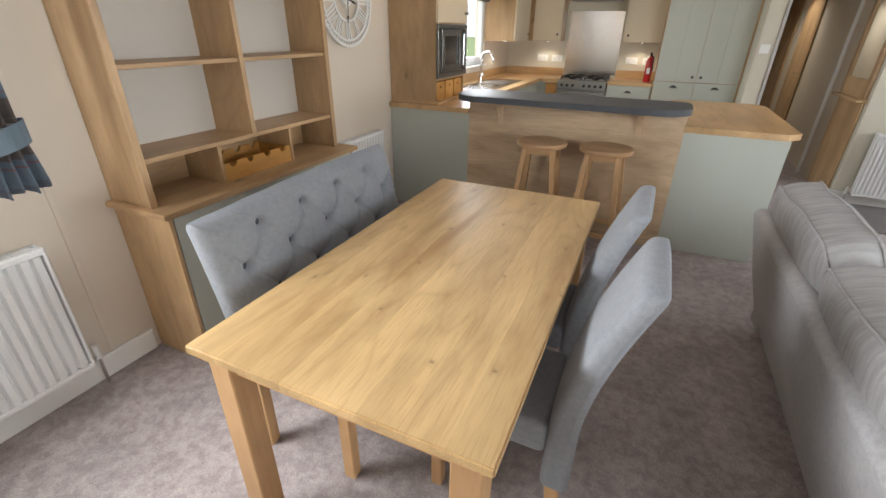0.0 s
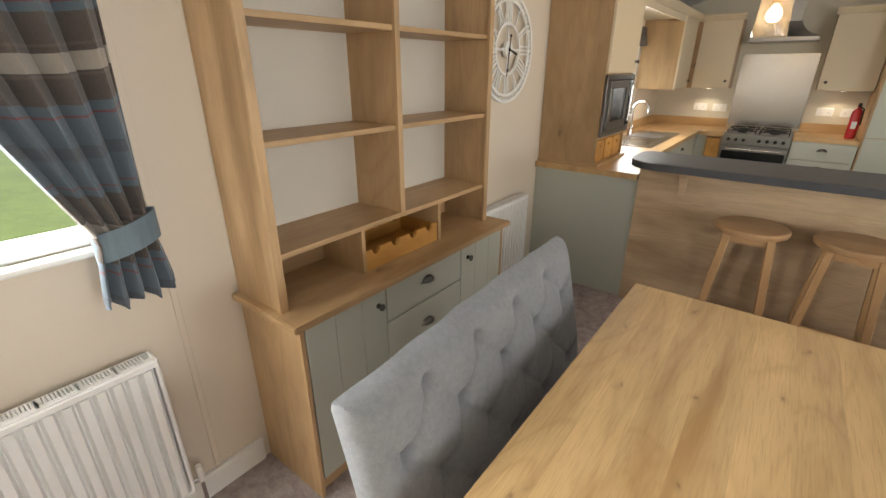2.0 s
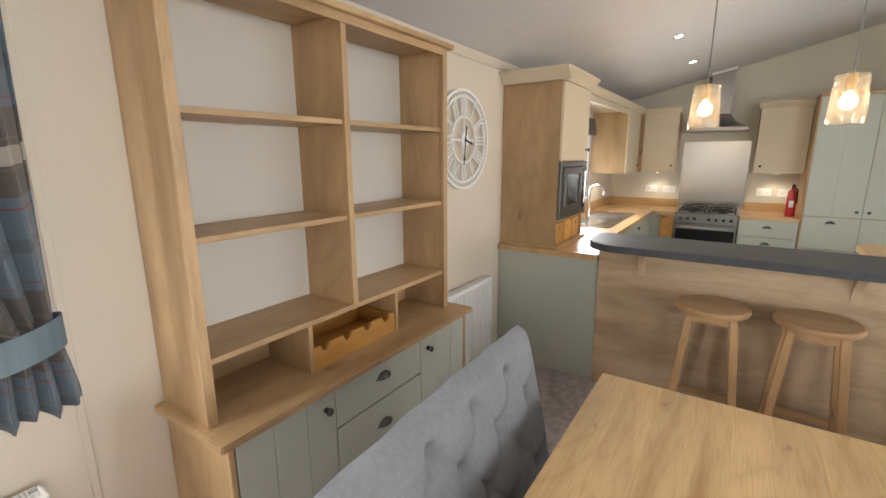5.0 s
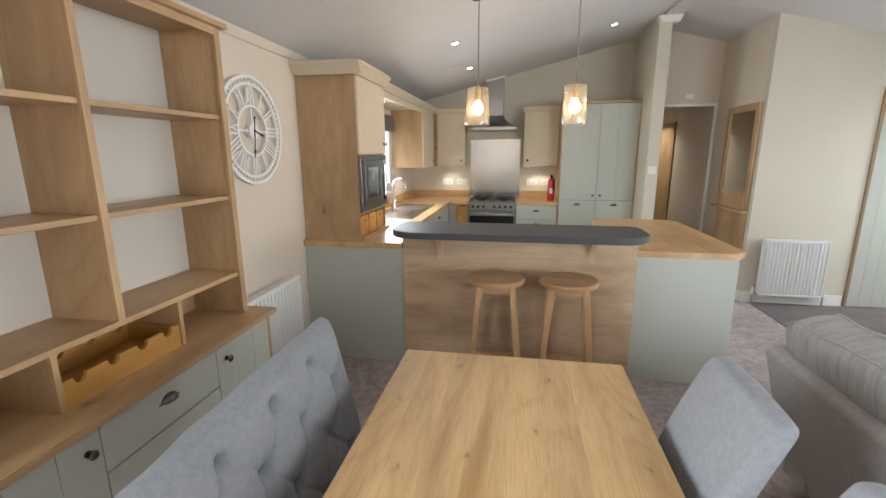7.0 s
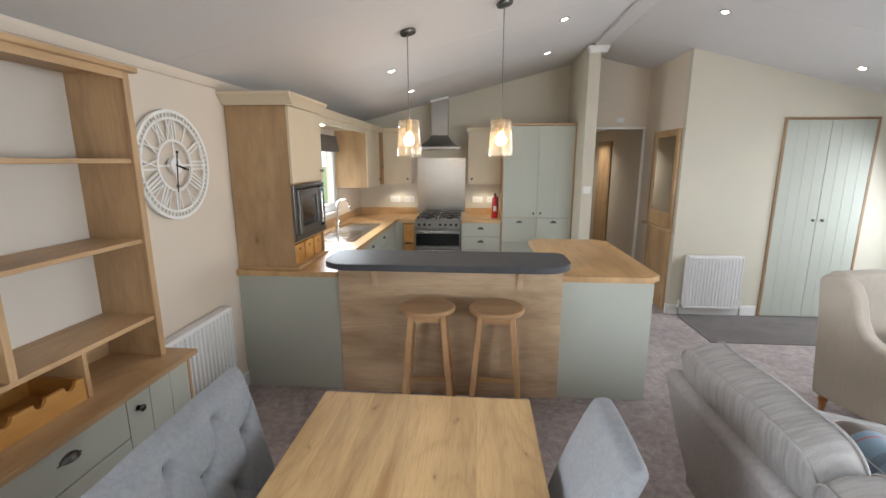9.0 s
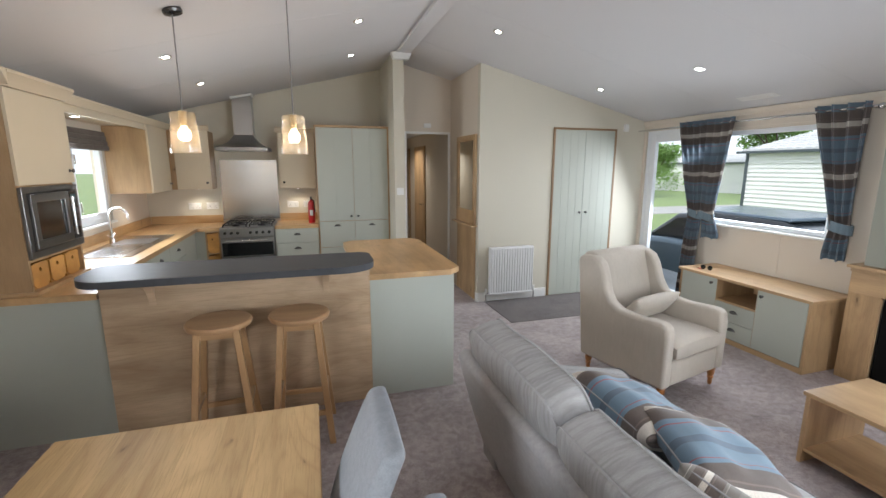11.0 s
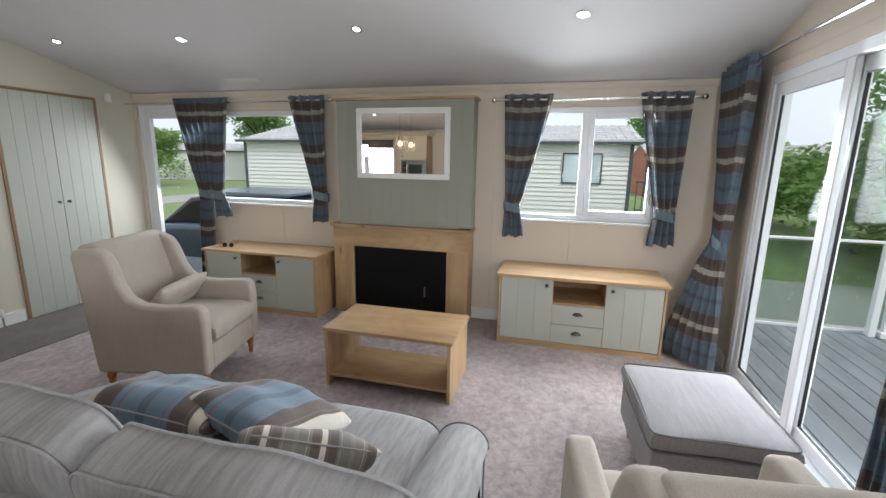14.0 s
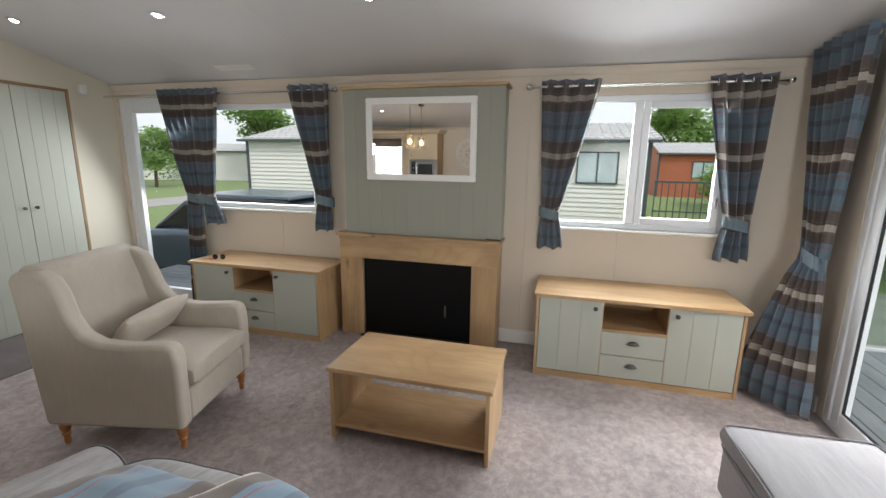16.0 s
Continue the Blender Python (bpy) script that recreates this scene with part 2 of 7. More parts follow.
SAGE = paint("sage_paint", (0.44, 0.455, 0.395), 0.5, vary=0.03, bumps=0.04)
# the same sage, its colour darkened for the backlit chimney breast
SAGE_SHADED = paint("shaded_sage_board", (0.30, 0.30, 0.25), 0.6, vary=0.03, bumps=0.05)
SAGE_WALL = paint("sage_panel", (0.43, 0.445, 0.39), 0.6, vary=0.03, bumps=0.05)
CREAM_DOOR = paint("cream_door", (0.62, 0.53, 0.385), 0.5, vary=0.04, bumps=0.04)
WALL = paint("cream_wall", (0.67, 0.59, 0.49), 0.75, vary=0.03, grain=220, bumps=0.25, patch=1.2)
WALL_N = paint("olive_cream_wall", (0.60, 0.56, 0.46), 0.75, vary=0.03, grain=220, bumps=0.25, patch=1.2)
DRESSER_BACK = paint("greige_wallpaper", (0.60, 0.55, 0.48), 0.75, vary=0.04, grain=220, bumps=0.25, patch=1.2)
CEIL = paint("ceiling_white", (0.66, 0.65, 0.655), 0.85, vary=0.02, bumps=0.05, patch=0.8)
WHITE = paint("white_trim", (0.8, 0.79, 0.76), 0.45, vary=0.03, bumps=0.03)
PVC = paint("white_upvc", (0.78, 0.80, 0.82), 0.3, vary=0.02, bumps=0.0)
RAD = paint("white_radiator", (0.8, 0.8, 0.79), 0.3, vary=0.02, bumps=0.0)
CARPET = carpet_mat("taupe_carpet", (0.53, 0.46, 0.445), (0.34, 0.285, 0.275))
MAT_DARK = carpet_mat("dark_mat", (0.17, 0.145, 0.135), (0.12, 0.10, 0.095))
GREY_CLOTH = cloth("blue_grey_fabric", (0.275, 0.285, 0.305), (0.22, 0.23, 0.25), slub=(1, 1, 1), scale=60.0, slub_amt=0.6)
SOFA_CLOTH = cloth("grey_slub_fabric", (0.41, 0.395, 0.385), (0.285, 0.272, 0.262), slub=(0.12, 1, 0.12), scale=58.0, slub_amt=0.45)
SOFA_BACK = cloth("grey_sofa_back", (0.42, 0.405, 0.40), (0.35, 0.335, 0.33), slub=(1, 1, 1), scale=50.0)
CORD = cloth("dark_cord", (0.17, 0.17, 0.175), (0.12, 0.12, 0.125))
OTTO_CLOTH = cloth("lilac_grey_fabric", (0.33, 0.31, 0.315), (0.27, 0.25, 0.255), slub=(0.12, 1, 1), scale=60.0, slub_amt=0.6)
CREAM_CLOTH = cloth("oatmeal_fabric", (0.53, 0.47, 0.395), (0.50, 0.44, 0.365), slub=(1, 1, 0.1), scale=60.0, slub_amt=0.5)
BUTTON = cloth("button_fabric", (0.06, 0.065, 0.075), (0.045, 0.05, 0.055))
PLAID = plaid("plaid_curtain_backlit")
# the curtain plaid lightened, for cushions that are not backlit
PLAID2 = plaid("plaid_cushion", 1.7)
PLAID3 = plaid("striped_cushion", 1.9, True)
TIE = cloth("tieback_fabric", (0.17, 0.23, 0.27), (0.12, 0.165, 0.2))
STEEL = paint("brushed_steel", (0.38, 0.38, 0.38), 0.30, 1.0, vary=0.06, bumps=0.0)
STEEL_D = paint("dark_brushed_steel", (0.20, 0.192, 0.185), 0.34, 1.0, vary=0.06, bumps=0.0)
CHROME = paint("chrome", (0.75, 0.75, 0.74), 0.12, 1.0, vary=0.02, bumps=0.0)
PEWTER = paint("pewter", (0.13, 0.125, 0.12), 0.28, 1.0, vary=0.1, bumps=0.1)
BRASS = paint("aged_brass", (0.5, 0.36, 0.18), 0.35, 1.0, vary=0.1, bumps=0.0)
SLATE = paint("slate_laminate", (0.05, 0.053, 0.06), 0.5, vary=0.15, bumps=0.1, patch=20)
BLACK = paint("black_gloss", (0.008, 0.009, 0.010), 0.12, vary=0.0, bumps=0.0)
FIRE = paint("fire_glass", (0.004, 0.004, 0.004), 0.35, vary=0.0, bumps=0.0)
FIRE.node_tree.nodes["Principled BSDF"].inputs["Specular IOR Level"].default_value = 0.2
IRON = paint("black_iron", (0.010, 0.010, 0.011), 0.6, vary=0.1)
RED = paint("red_enamel", (0.5, 0.012, 0.015), 0.3, vary=0.05, bumps=0.0)
PLASTIC = paint("white_plastic", (0.75, 0.74, 0.71), 0.35, vary=0.02, bumps=0.0)
TERRA = oak("turned_orange_wood", 2, (0.48, 0.20, 0.06), (0.36, 0.14, 0.04), 0.35)
GLASS = thin_glass("window_glass")
SHADE = thin_glass("amber_glass", (0.98, 0.95, 0.89), 0.06, 0.6, 0.03)
MIRROR = paint("mirror_silver", (0.86, 0.86, 0.85), 0.01, 1.0, vary=0.0, bumps=0.0)
BULB = glow("warm_bulb", (1.0, 0.78, 0.52), 9.0)
DOWN = glow("downlight_lens", (1.0, 0.93, 0.82), 12.0)
DARKBLIND = cloth("taupe_blind", (0.15, 0.125, 0.105), (0.11, 0.09, 0.08))


# ---- building helpers ----
def box(bm, x0, x1, y0, y1, z0, z1, bevel=0.0, seg=1):
    vs = [bm.verts.new((x, y, z)) for x in sorted((x0, x1)) for y in sorted((y0, y1)) for z in sorted((z0, z1))]
    faces = [bm.faces.new([vs[i] for i in f]) for f in ((0, 1, 3, 2), (4, 6, 7, 5), (0, 4, 5, 1), (2, 3, 7, 6), (0, 2, 6, 4), (1, 5, 7, 3))]
    if bevel:
        edges = {e for f in faces for e in f.edges}
        bmesh.ops.bevel(bm, geom=list(edges), offset=bevel, segments=seg, affect="EDGES", clamp_overlap=True)
    return vs


def cyl(bm, a, b, r0, r1=None, seg=20, caps=True):
    r1 = r0 if r1 is None else r1
    a, b = Vector(a), Vector(b)
    m = Matrix.Translation((a + b) / 2) @ (b - a).to_track_quat("Z", "Y").to_matrix().to_4x4()
    bmesh.ops.create_cone(bm, cap_ends=caps, segments=seg, radius1=r0, radius2=r1, depth=(b - a).length, matrix=m)


def ball(bm, at, r, scale=(1, 1, 1), seg=16):
    bmesh.ops.create_uvsphere(bm, u_segments=seg, v_segments=max(6, seg // 2), radius=r, matrix=Matrix.Translation(at) @ Matrix.Diagonal((*scale, 1)))


def lathe(bm, profile, at=(0, 0, 0), seg=24):
    rings = [[bm.verts.new((at[0] + r * math.cos(2 * math.pi * k / seg), at[1] + r * math.sin(2 * math.pi * k / seg), at[2] + z)) for k in range(seg)] for r, z in profile]
    for p, q in zip(rings, rings[1:]):
        for k in range(seg):
            bm.faces.new((p[k], p[(k + 1) % seg], q[(k + 1) % seg], q[k]))
    bm.faces.new(rings[0][::-1])
    bm.faces.new(rings[-1])


def prism(bm, pts, axis, a, b):
    def at(p, d):
        return {0: (d, p[0], p[1]), 1: (p[0], d, p[1]), 2: (p[0], p[1], d)}[axis]
    lo, hi = [bm.verts.new(at(p, a)) for p in pts], [bm.verts.new(at(p, b)) for p in pts]
    n = len(pts)
    bm.faces.new(lo[::-1])
    bm.faces.new(hi)
    for k in range(n):
        bm.faces.new((lo[k], lo[(k + 1) % n], hi[(k + 1) % n], hi[k]))


def mesh_of(name, bm, material, smooth=True, angle=35):
    bmesh.ops.recalc_face_normals(bm, faces=bm.faces)
    me = bpy.data.meshes.new(name)
    if smooth:
        for f in bm.faces:
            f.smooth = True
        lim = radians(angle)
        for e in bm.edges:
            e.smooth = len(e.link_faces) == 2 and e.calc_face_angle(0) < lim
    bm.to_mesh(me)
    bm.free()
    me.materials.append(material)
    return me


def part(name, bm, material, parent=None, label="", at=None, kind=""):
    ob = new(name, mesh_of(name, bm, material))
    if parent:
        ob.parent = parent
    if at:
        ob.location = at
    return tagged(ob, label=label, kind=kind)


def thing(name, label, category, at=(0, 0, 0), turn=0.0, group="", kind=""):
    ob = new(name)
    ob.location, ob.rotation_euler = at, (0, 0, radians(turn))
    return tagged(ob, label, category, group, kind)


def B(*boxes, bevel=0.0, seg=1):
    bm = bmesh.new()
    for b in boxes:
        box(bm, *b, bevel=bevel, seg=seg)
    return bm


def C(*cyls):
    bm = bmesh.new()
    for c in cyls:
        cyl(bm, *c)
    return bm


def structure(name, bm, material, label=""):
    return part(name, bm, material, None, label, kind="structure")


def soften(ob, width=0.02, seg=3, sub=0):
    md = ob.modifiers.new("bevel", "BEVEL")
    md.width, md.segments, md.limit_method = width, seg, "ANGLE"
    if sub:
        ms = ob.modifiers.new("subdivision", "SUBSURF")
        ms.levels = ms.render_levels = sub
    return ob


def pillow(bm, sx, sy, sz, power=0.45, n=16, matrix=None, wave=0.0, seed=0):
    """A plump cushion: a rounded rectangle sx by sy, sz thick in the middle."""
    m = matrix or Matrix()
    layers = []
    for side in (1, -1):
        grid = []
        for i in range(n + 1):
            row = []
            for j in range(n + 1):
                u, v = 2 * i / n - 1, 2 * j / n - 1
                u, v = math.sin(u * math.pi / 2), math.sin(v * math.pi / 2)
                pinch = 1 - 0.05 * (1 - abs(u)) * abs(v) ** 6 * 1.0 - 0.0
                pinch2 = 1 - 0.05 * (1 - abs(v)) * abs(u) ** 6
                h = max(0.0, (1 - u ** 4) * (1 - v ** 4)) ** power
                w = wave * (noise.noise(Vector((u * 2.3 + seed, v * 2.1, side * 1.7))))
                p = Vector((u * sx / 2 * pinch2, v * sy / 2 * pinch, side * (sz / 2 * h * (1 + w) + 0.001)))
                if side == -1 and (i in (0, n) or j in (0, n)):
                    row.append(layers[0][i][j])
                else:
                    row.append(bm.verts.new(m @ p))
            grid.append(row)
        layers.append(grid)
        for i in range(n):
            for j in range(n):
                f = (grid[i][j], grid[i + 1][j], grid[i + 1][j + 1], grid[i][j + 1])
                bm.faces.new(f if side == 1 else f[::-1])


def piping(bm, pts, r=0.005, seg=6, closed=True):
    n = len(pts)
    rings = []
    for k in range(n):
        p = Vector(pts[k])
        a, b = Vector(pts[(k - 1) % n] if closed or k else pts[0]), Vector(pts[(k + 1) % n] if closed or k < n - 1 else pts[-1])
        d = (b - a).normalized()
        u = d.cross(Vector((0.13, 0.2, 1))).normalized()
        w = d.cross(u)
        rings.append([bm.verts.new(p + r * (u * math.cos(2 * math.pi * j / seg) + w * math.sin(2 * math.pi * j / seg))) for j in range(seg)])
    for k in range(n if closed else n - 1):
        p, q = rings[k], rings[(k + 1) % n]
        for j in range(seg):
            bm.faces.new((p[j], p[(j + 1) % seg], q[(j + 1) % seg], q[j]))
    if not closed:
        bm.faces.new(rings[0][::-1])
        bm.faces.new(rings[-1])


# ---- structure ----
W, E, S, NB, NL, HALL = -1.93, 4.27, -0.60, 7.02, 5.50, 6.60
RX, RZ, SLOPE = 1.17, 3.0, 0.25


def ceil_z(x):
    return RZ - SLOPE * abs(x - RX)


def wall_x(name, x0, x1, y0, y1, top, holes, material, label):
    """A wall along y between x0 and x1, with holes (y0, y1, z0, z1)."""
    bm = bmesh.new()
    y = y0
    for a, b, c, d in sorted(holes):
        box(bm, x0, x1, y, a, -0.05, top)
        if c > 0.0:
            box(bm, x0, x1, a, b, -0.05, c)
        box(bm, x0, x1, a, b, d, top)
        y = b
    box(bm, x0, x1, y, y1, -0.05, top)
    return structure(name, bm, material, label)


structure("floor", B((W - 0.12, E + 0.12, S - 0.12, 10.6, -0.08, 0.0)), CARPET, "mottled taupe deep-pile carpet laid wall to wall")
structure("entrance_floor", B((2.05, E, 4.70, NL, 0.001, 0.006)), MAT_DARK, "dark brown ribbed entrance carpet inset by the glazed door")
CT = 2.30
KW = (4.55, 5.95, 1.10, 1.95)
W1 = (-0.45, 0.86, 1.10, 2.02)
wall_x("wall_west", W - 0.12, W, S - 0.12, NB + 0.12, CT, [W1, KW], WALL, "cream papered wall behind the dresser and kitchen units")
EW1, EW2, ED = (3.22, 4.50, 1.05, 2.02), (-0.10, 1.12, 1.03, 2.02), (4.56, 5.46, 0.0, 2.10)
wall_x("wall_east", E, E + 0.12, S - 0.12, NL + 0.12, CT, [EW1, EW2, ED], WALL, "cream papered wall with two windows and a glazed door")
PD = (1.98, 3.655, 0.0, 2.13)
bm = bmesh.new()
prism(bm, [(W, -0.05), (PD[0], -0.05), (PD[0], ceil_z(PD[0]) + 0.05), (RX, RZ + 0.05), (W, ceil_z(W) + 0.05)], 1, S - 0.12, S)
prism(bm, [(PD[1], -0.05), (E, -0.05), (E, ceil_z(E) + 0.05), (PD[1], ceil_z(PD[1]) + 0.05)], 1, S - 0.12, S)
prism(bm, [(PD[0], PD[3]), (PD[1], PD[3]), (PD[1], ceil_z(PD[1]) + 0.05), (PD[0], ceil_z(PD[0]) + 0.05)], 1, S - 0.12, S)
structure("wall_south", bm, WALL, "cream gable wall with wide sliding patio doors")
bm = bmesh.new()
prism(bm, [(W, -0.05), (1.05, -0.05), (1.05, ceil_z(1.05) + 0.05), (W, ceil_z(W) + 0.05)], 1, NB, NB + 0.12)
structure("wall_north_kitchen", bm, WALL_N, "olive-cream gable wall behind the cooker")
bm = bmesh.new()
prism(bm, [(1.96, -0.05), (E, -0.05), (E, ceil_z(E) + 0.05), (1.96, ceil_z(1.96) + 0.05)], 1, NL, NL + 0.08)
structure("wall_north_lounge", bm, WALL_N, "cream wall holding the sage cupboard and radiator")
bm = B((1.96, 2.04, NL + 0.08, 10.6, -0.05, 2.9))
structure("wall_recess", bm, WALL, "cream side wall beside the hallway opening")
bm = B((1.05, 1.18, 6.0, 10.6, -0.05, RZ + 0.02))
structure("wall_partition", bm, WALL_N, "narrow cream partition wall ending at the ridge beam")
bm = bmesh.new()
prism(bm, [(1.18, 2.095), (1.96, 2.095), (1.96, ceil_z(1.96) + 0.05), (1.18, RZ + 0.05)], 1, HALL, HALL + 0.08)
box(bm, 1.18, 1.31, HALL, HALL + 0.08, -0.05, 2.095)
box(bm, 1.945, 1.96, HALL, HALL + 0.08, -0.05, 2.095)
structure("wall_hall", bm, WALL, "cream wall over the hallway opening")
structure("wall_hall_end", B((1.18, 1.96, 10.5, 10.6, 0, 2.3)), WALL)
structure("ceiling_hall", B((1.18, 1.96, HALL + 0.08, 10.6, 2.2, 2.26)), CEIL)
tr = bmesh.new()
for b in ((1.30, 1.33, HALL - 0.012, HALL, 0, 2.12), (1.915, 1.945, HALL - 0.012, HALL, 0, 2.12), (1.33, 1.915, HALL - 0.012, HALL, 2.09, 2.12)):
    box(tr, *b, bevel=0.002)
structure("trim_hall_opening", tr, WHITE, "white trim round the hallway opening")
for name, s in (("ceiling_west", -1), ("ceiling_east", 1)):
    bm = bmesh.new()
    xe = RX + s * 3.25
    prism(bm, [(RX, RZ), (xe, ceil_z(xe)), (xe, ceil_z(xe) + 0.1), (RX, RZ + 0.1)], 1, S - 0.12, NB + 0.12)
    structure(name, bm, CEIL, "smooth white sloping panelled ceiling")
bm = bmesh.new()
prism(bm, [(RX - 0.075, RZ - 0.05), (RX + 0.075, RZ - 0.05), (RX + 0.075, RZ + 0.01), (RX - 0.075, RZ + 0.01)], 1, S, 6.0)
structure("ridge_beam", bm, CEIL, "shallow white ridge board along the ceiling apex")
bm = bmesh.new()
prism(bm, [(RX - 0.12, RZ - 0.12), (RX + 0.06, RZ - 0.12), (RX + 0.09, RZ - 0.05), (RX - 0.15, RZ - 0.05)], 1, 5.93, 6.02)
structure("trim_ridge_cap", bm, WHITE, "moulded white cap at the top of the partition")
bm = bmesh.new()
for y in (0.62, 1.84, 3.06, 4.28, 5.5):
    for s in (-1, 1):
        xe = RX + s * 3.05
        x0 = RX + s * 0.08
        prism(bm, [(x0, ceil_z(x0) + 0.001), (xe, ceil_z(xe) + 0.001), (xe, ceil_z(xe) - 0.0012), (x0, ceil_z(x0) - 0.0012)], 1, y - 0.003, y + 0.003)
structure("trim_ceiling_joints", bm, CEIL, "thin white joint strips on the ceiling")
# cornices and skirting
bm = bmesh.new()
for x, s in ((W, 1), (E, -1)):
    zc = ceil_z(x)
    y1 = NB if s == 1 else NL
    prism(bm, [(x, zc - 0.055), (x + s * 0.012, zc - 0.055), (x + s * 0.035, zc - 0.02), (x + s * 0.035, zc - 0.006), (x, zc + 0.005)], 1, S, y1)
structure("trim_cornice", bm, WALL, "cream cornice where wall meets ceiling")
bm = bmesh.new()
for x0, x1, y0, y1 in ((W, W + 0.016, S, 1.16), (W, W + 0.016, 2.50, 3.60), (E - 0.016, E, 1.50, S), (E - 0.016, E, 2.83, 4.50),
                       (1.96, 2.90, NL - 0.016, NL), (3.86, E - 0.016, NL - 0.016, NL), (W + 0.016, PD[0] - 0.08, S, S + 0.016), (PD[1] + 0.08, E - 0.016, S, S + 0.016), (1.944, 1.96, NL, 5.54)):
    box(bm, x0, x1, y0, y1, 0, 0.10, bevel=0.004)
    box(bm, x0 + 0.003 * (x0 == W), x1, y0, y1, 0.10, 0.115)
structure("baseboard", bm, WHITE, "white moulded skirting board")
bm = bmesh.new()
for b in ((W, W + 0.008, 0.965, 0.985, 0.1, 2.18), (E - 0.006, E, 0.60, 0.615, 0.1, 1.02), (E - 0.006, E, 3.6, 3.615, 0.1, 1.02),
          (E - 0.006, E, 1.32, 1.335, 0.1, 2.18), (E - 0.02, E, S, S + 0.02, 0.1, 2.2)):
    box(bm, *b, bevel=0.002)
structure("trim_panel_strips", bm, WALL, "slim cream cover strips over wallboard joints")


# ---- windows and doors ----
def window(name, wall_at, side, y0, y1, z0, z1, mullions=(), sash=(), label=""):
    """A white plastic window in a wall along y; side: the way to the room, +1 or -1."""
    w = thing(name, label, "window", (wall_at, (y0 + y1) / 2, z0), kind="structure")
    cy = (y0 + y1) / 2
    xa, xb = -side * 0.075, -side * 0.015
    a, b, h = y0 - cy, y1 - cy, z1 - z0
    f = 0.045
    bm = B((xa, xb, a, a + f, 0, h), (xa, xb, b - f, b, 0, h), (xa, xb, a + f, b - f, 0, f), (xa, xb, a + f, b - f, h - f, h), bevel=0.004)
    for m in mullions:
        box(bm, xa, xb, m - cy - 0.03, m - cy + 0.03, f, h - f, bevel=0.004)
    part("window_frame", bm, PVC, w)
    edges = [a + f] + [v for m in mullions for v in (m - cy - 0.03, m - cy + 0.03)] + [b - f]
    for k in range(0, len(edges), 2):
        c, d = edges[k], edges[k + 1]
        if k // 2 in sash:
            g = 0.05
            xs, xt = -side * 0.06, -side * 0.002
            s = part("sash", B((xs, xt, c, c + g, f, h - f), (xs, xt, d - g, d, f, h - f), (xs, xt, c + g, d - g, f, f + g), (xs, xt, c + g, d - g, h - f - g, h - f), bevel=0.005), PVC, w)
            hz = h * 0.3
            for zz in (h * 0.25, h * 0.75):
                part("handle", B((-side * 0.002, side * 0.02, c + 0.015, c + 0.035, zz - 0.015, zz + 0.015), (side * 0.008, side * 0.022, c + 0.017, c + 0.033, zz - 0.07, zz + 0.01), bevel=0.003), CHROME, w, "small chrome latch")
            c, d, lo, hi = c + g, d - g, f + g, h - f - g
        else:
            lo, hi = f, h - f
        p = part("pane", B((-side * 0.045, -side * 0.039, c, d, lo, hi)), GLASS, w)
        p.visible_shadow = False
    part("window_sill", B((-side * 0.015, side * 0.035, a - 0.03, b + 0.03, -0.022, 0.0), bevel=0.005), WHITE, w)
    tm = B((0, side * 0.008, a - 0.028, a, 0, h + 0.028), (0, side * 0.008, b, b + 0.028, 0, h + 0.028), (0, side * 0.008, a, b, h, h + 0.028), bevel=0.002)
    part("window_trim", tm, WALL, w)
    return w


window("window_1", W, 1, W1[0], W1[1], W1[2], W1[3], (0.2,), (), "white plastic window above the ribbed radiator")
window("window_2", W, 1, KW[0], KW[1], KW[2], KW[3], (5.25,), (1,), "white plastic kitchen window over the sink")
window("window_3", E, -1, EW2[0], EW2[1], EW2[2], EW2[3], (0.54,), (0,), "white plastic two-light window with an opening sash and chrome latches")
window("window_4", E, -1, EW1[0], EW1[1], EW1[2], EW1[3], (), (), "white plastic window beside the glazed door")

door = thing("door_1", "white plastic fully glazed outer door, closed", "door", (E, 5.01, 0), kind="structure")
part("door_frame", B((0.015, 0.085, -0.45, -0.40, 0, 2.1), (0.015, 0.085, 0.40, 0.45, 0, 2.1), (0.015, 0.085, -0.40, 0.40, 2.05, 2.1), (0.015, 0.085, -0.40, 0.40, 0, 0.04), bevel=0.004), PVC, door)
part("door_leaf", B((0.02, 0.075, -0.40, -0.31, 0.04, 2.05), (0.02, 0.075, 0.31, 0.40, 0.04, 2.05), (0.02, 0.075, -0.31, 0.31, 1.96, 2.05), (0.02, 0.075, -0.31, 0.31, 0.04, 0.14), bevel=0.005), PVC, door)
p = part("pane", B((0.045, 0.052, -0.31, 0.31, 0.14, 1.96)), GLASS, door)
p.visible_shadow = False
part("door_trim", B((-0.01, 0, 0.45, 0.52, 0, 2.17), (-0.01, 0, -0.45, 0.45, 2.1, 2.17), bevel=0.003), WALL, door, "cream door architrave")

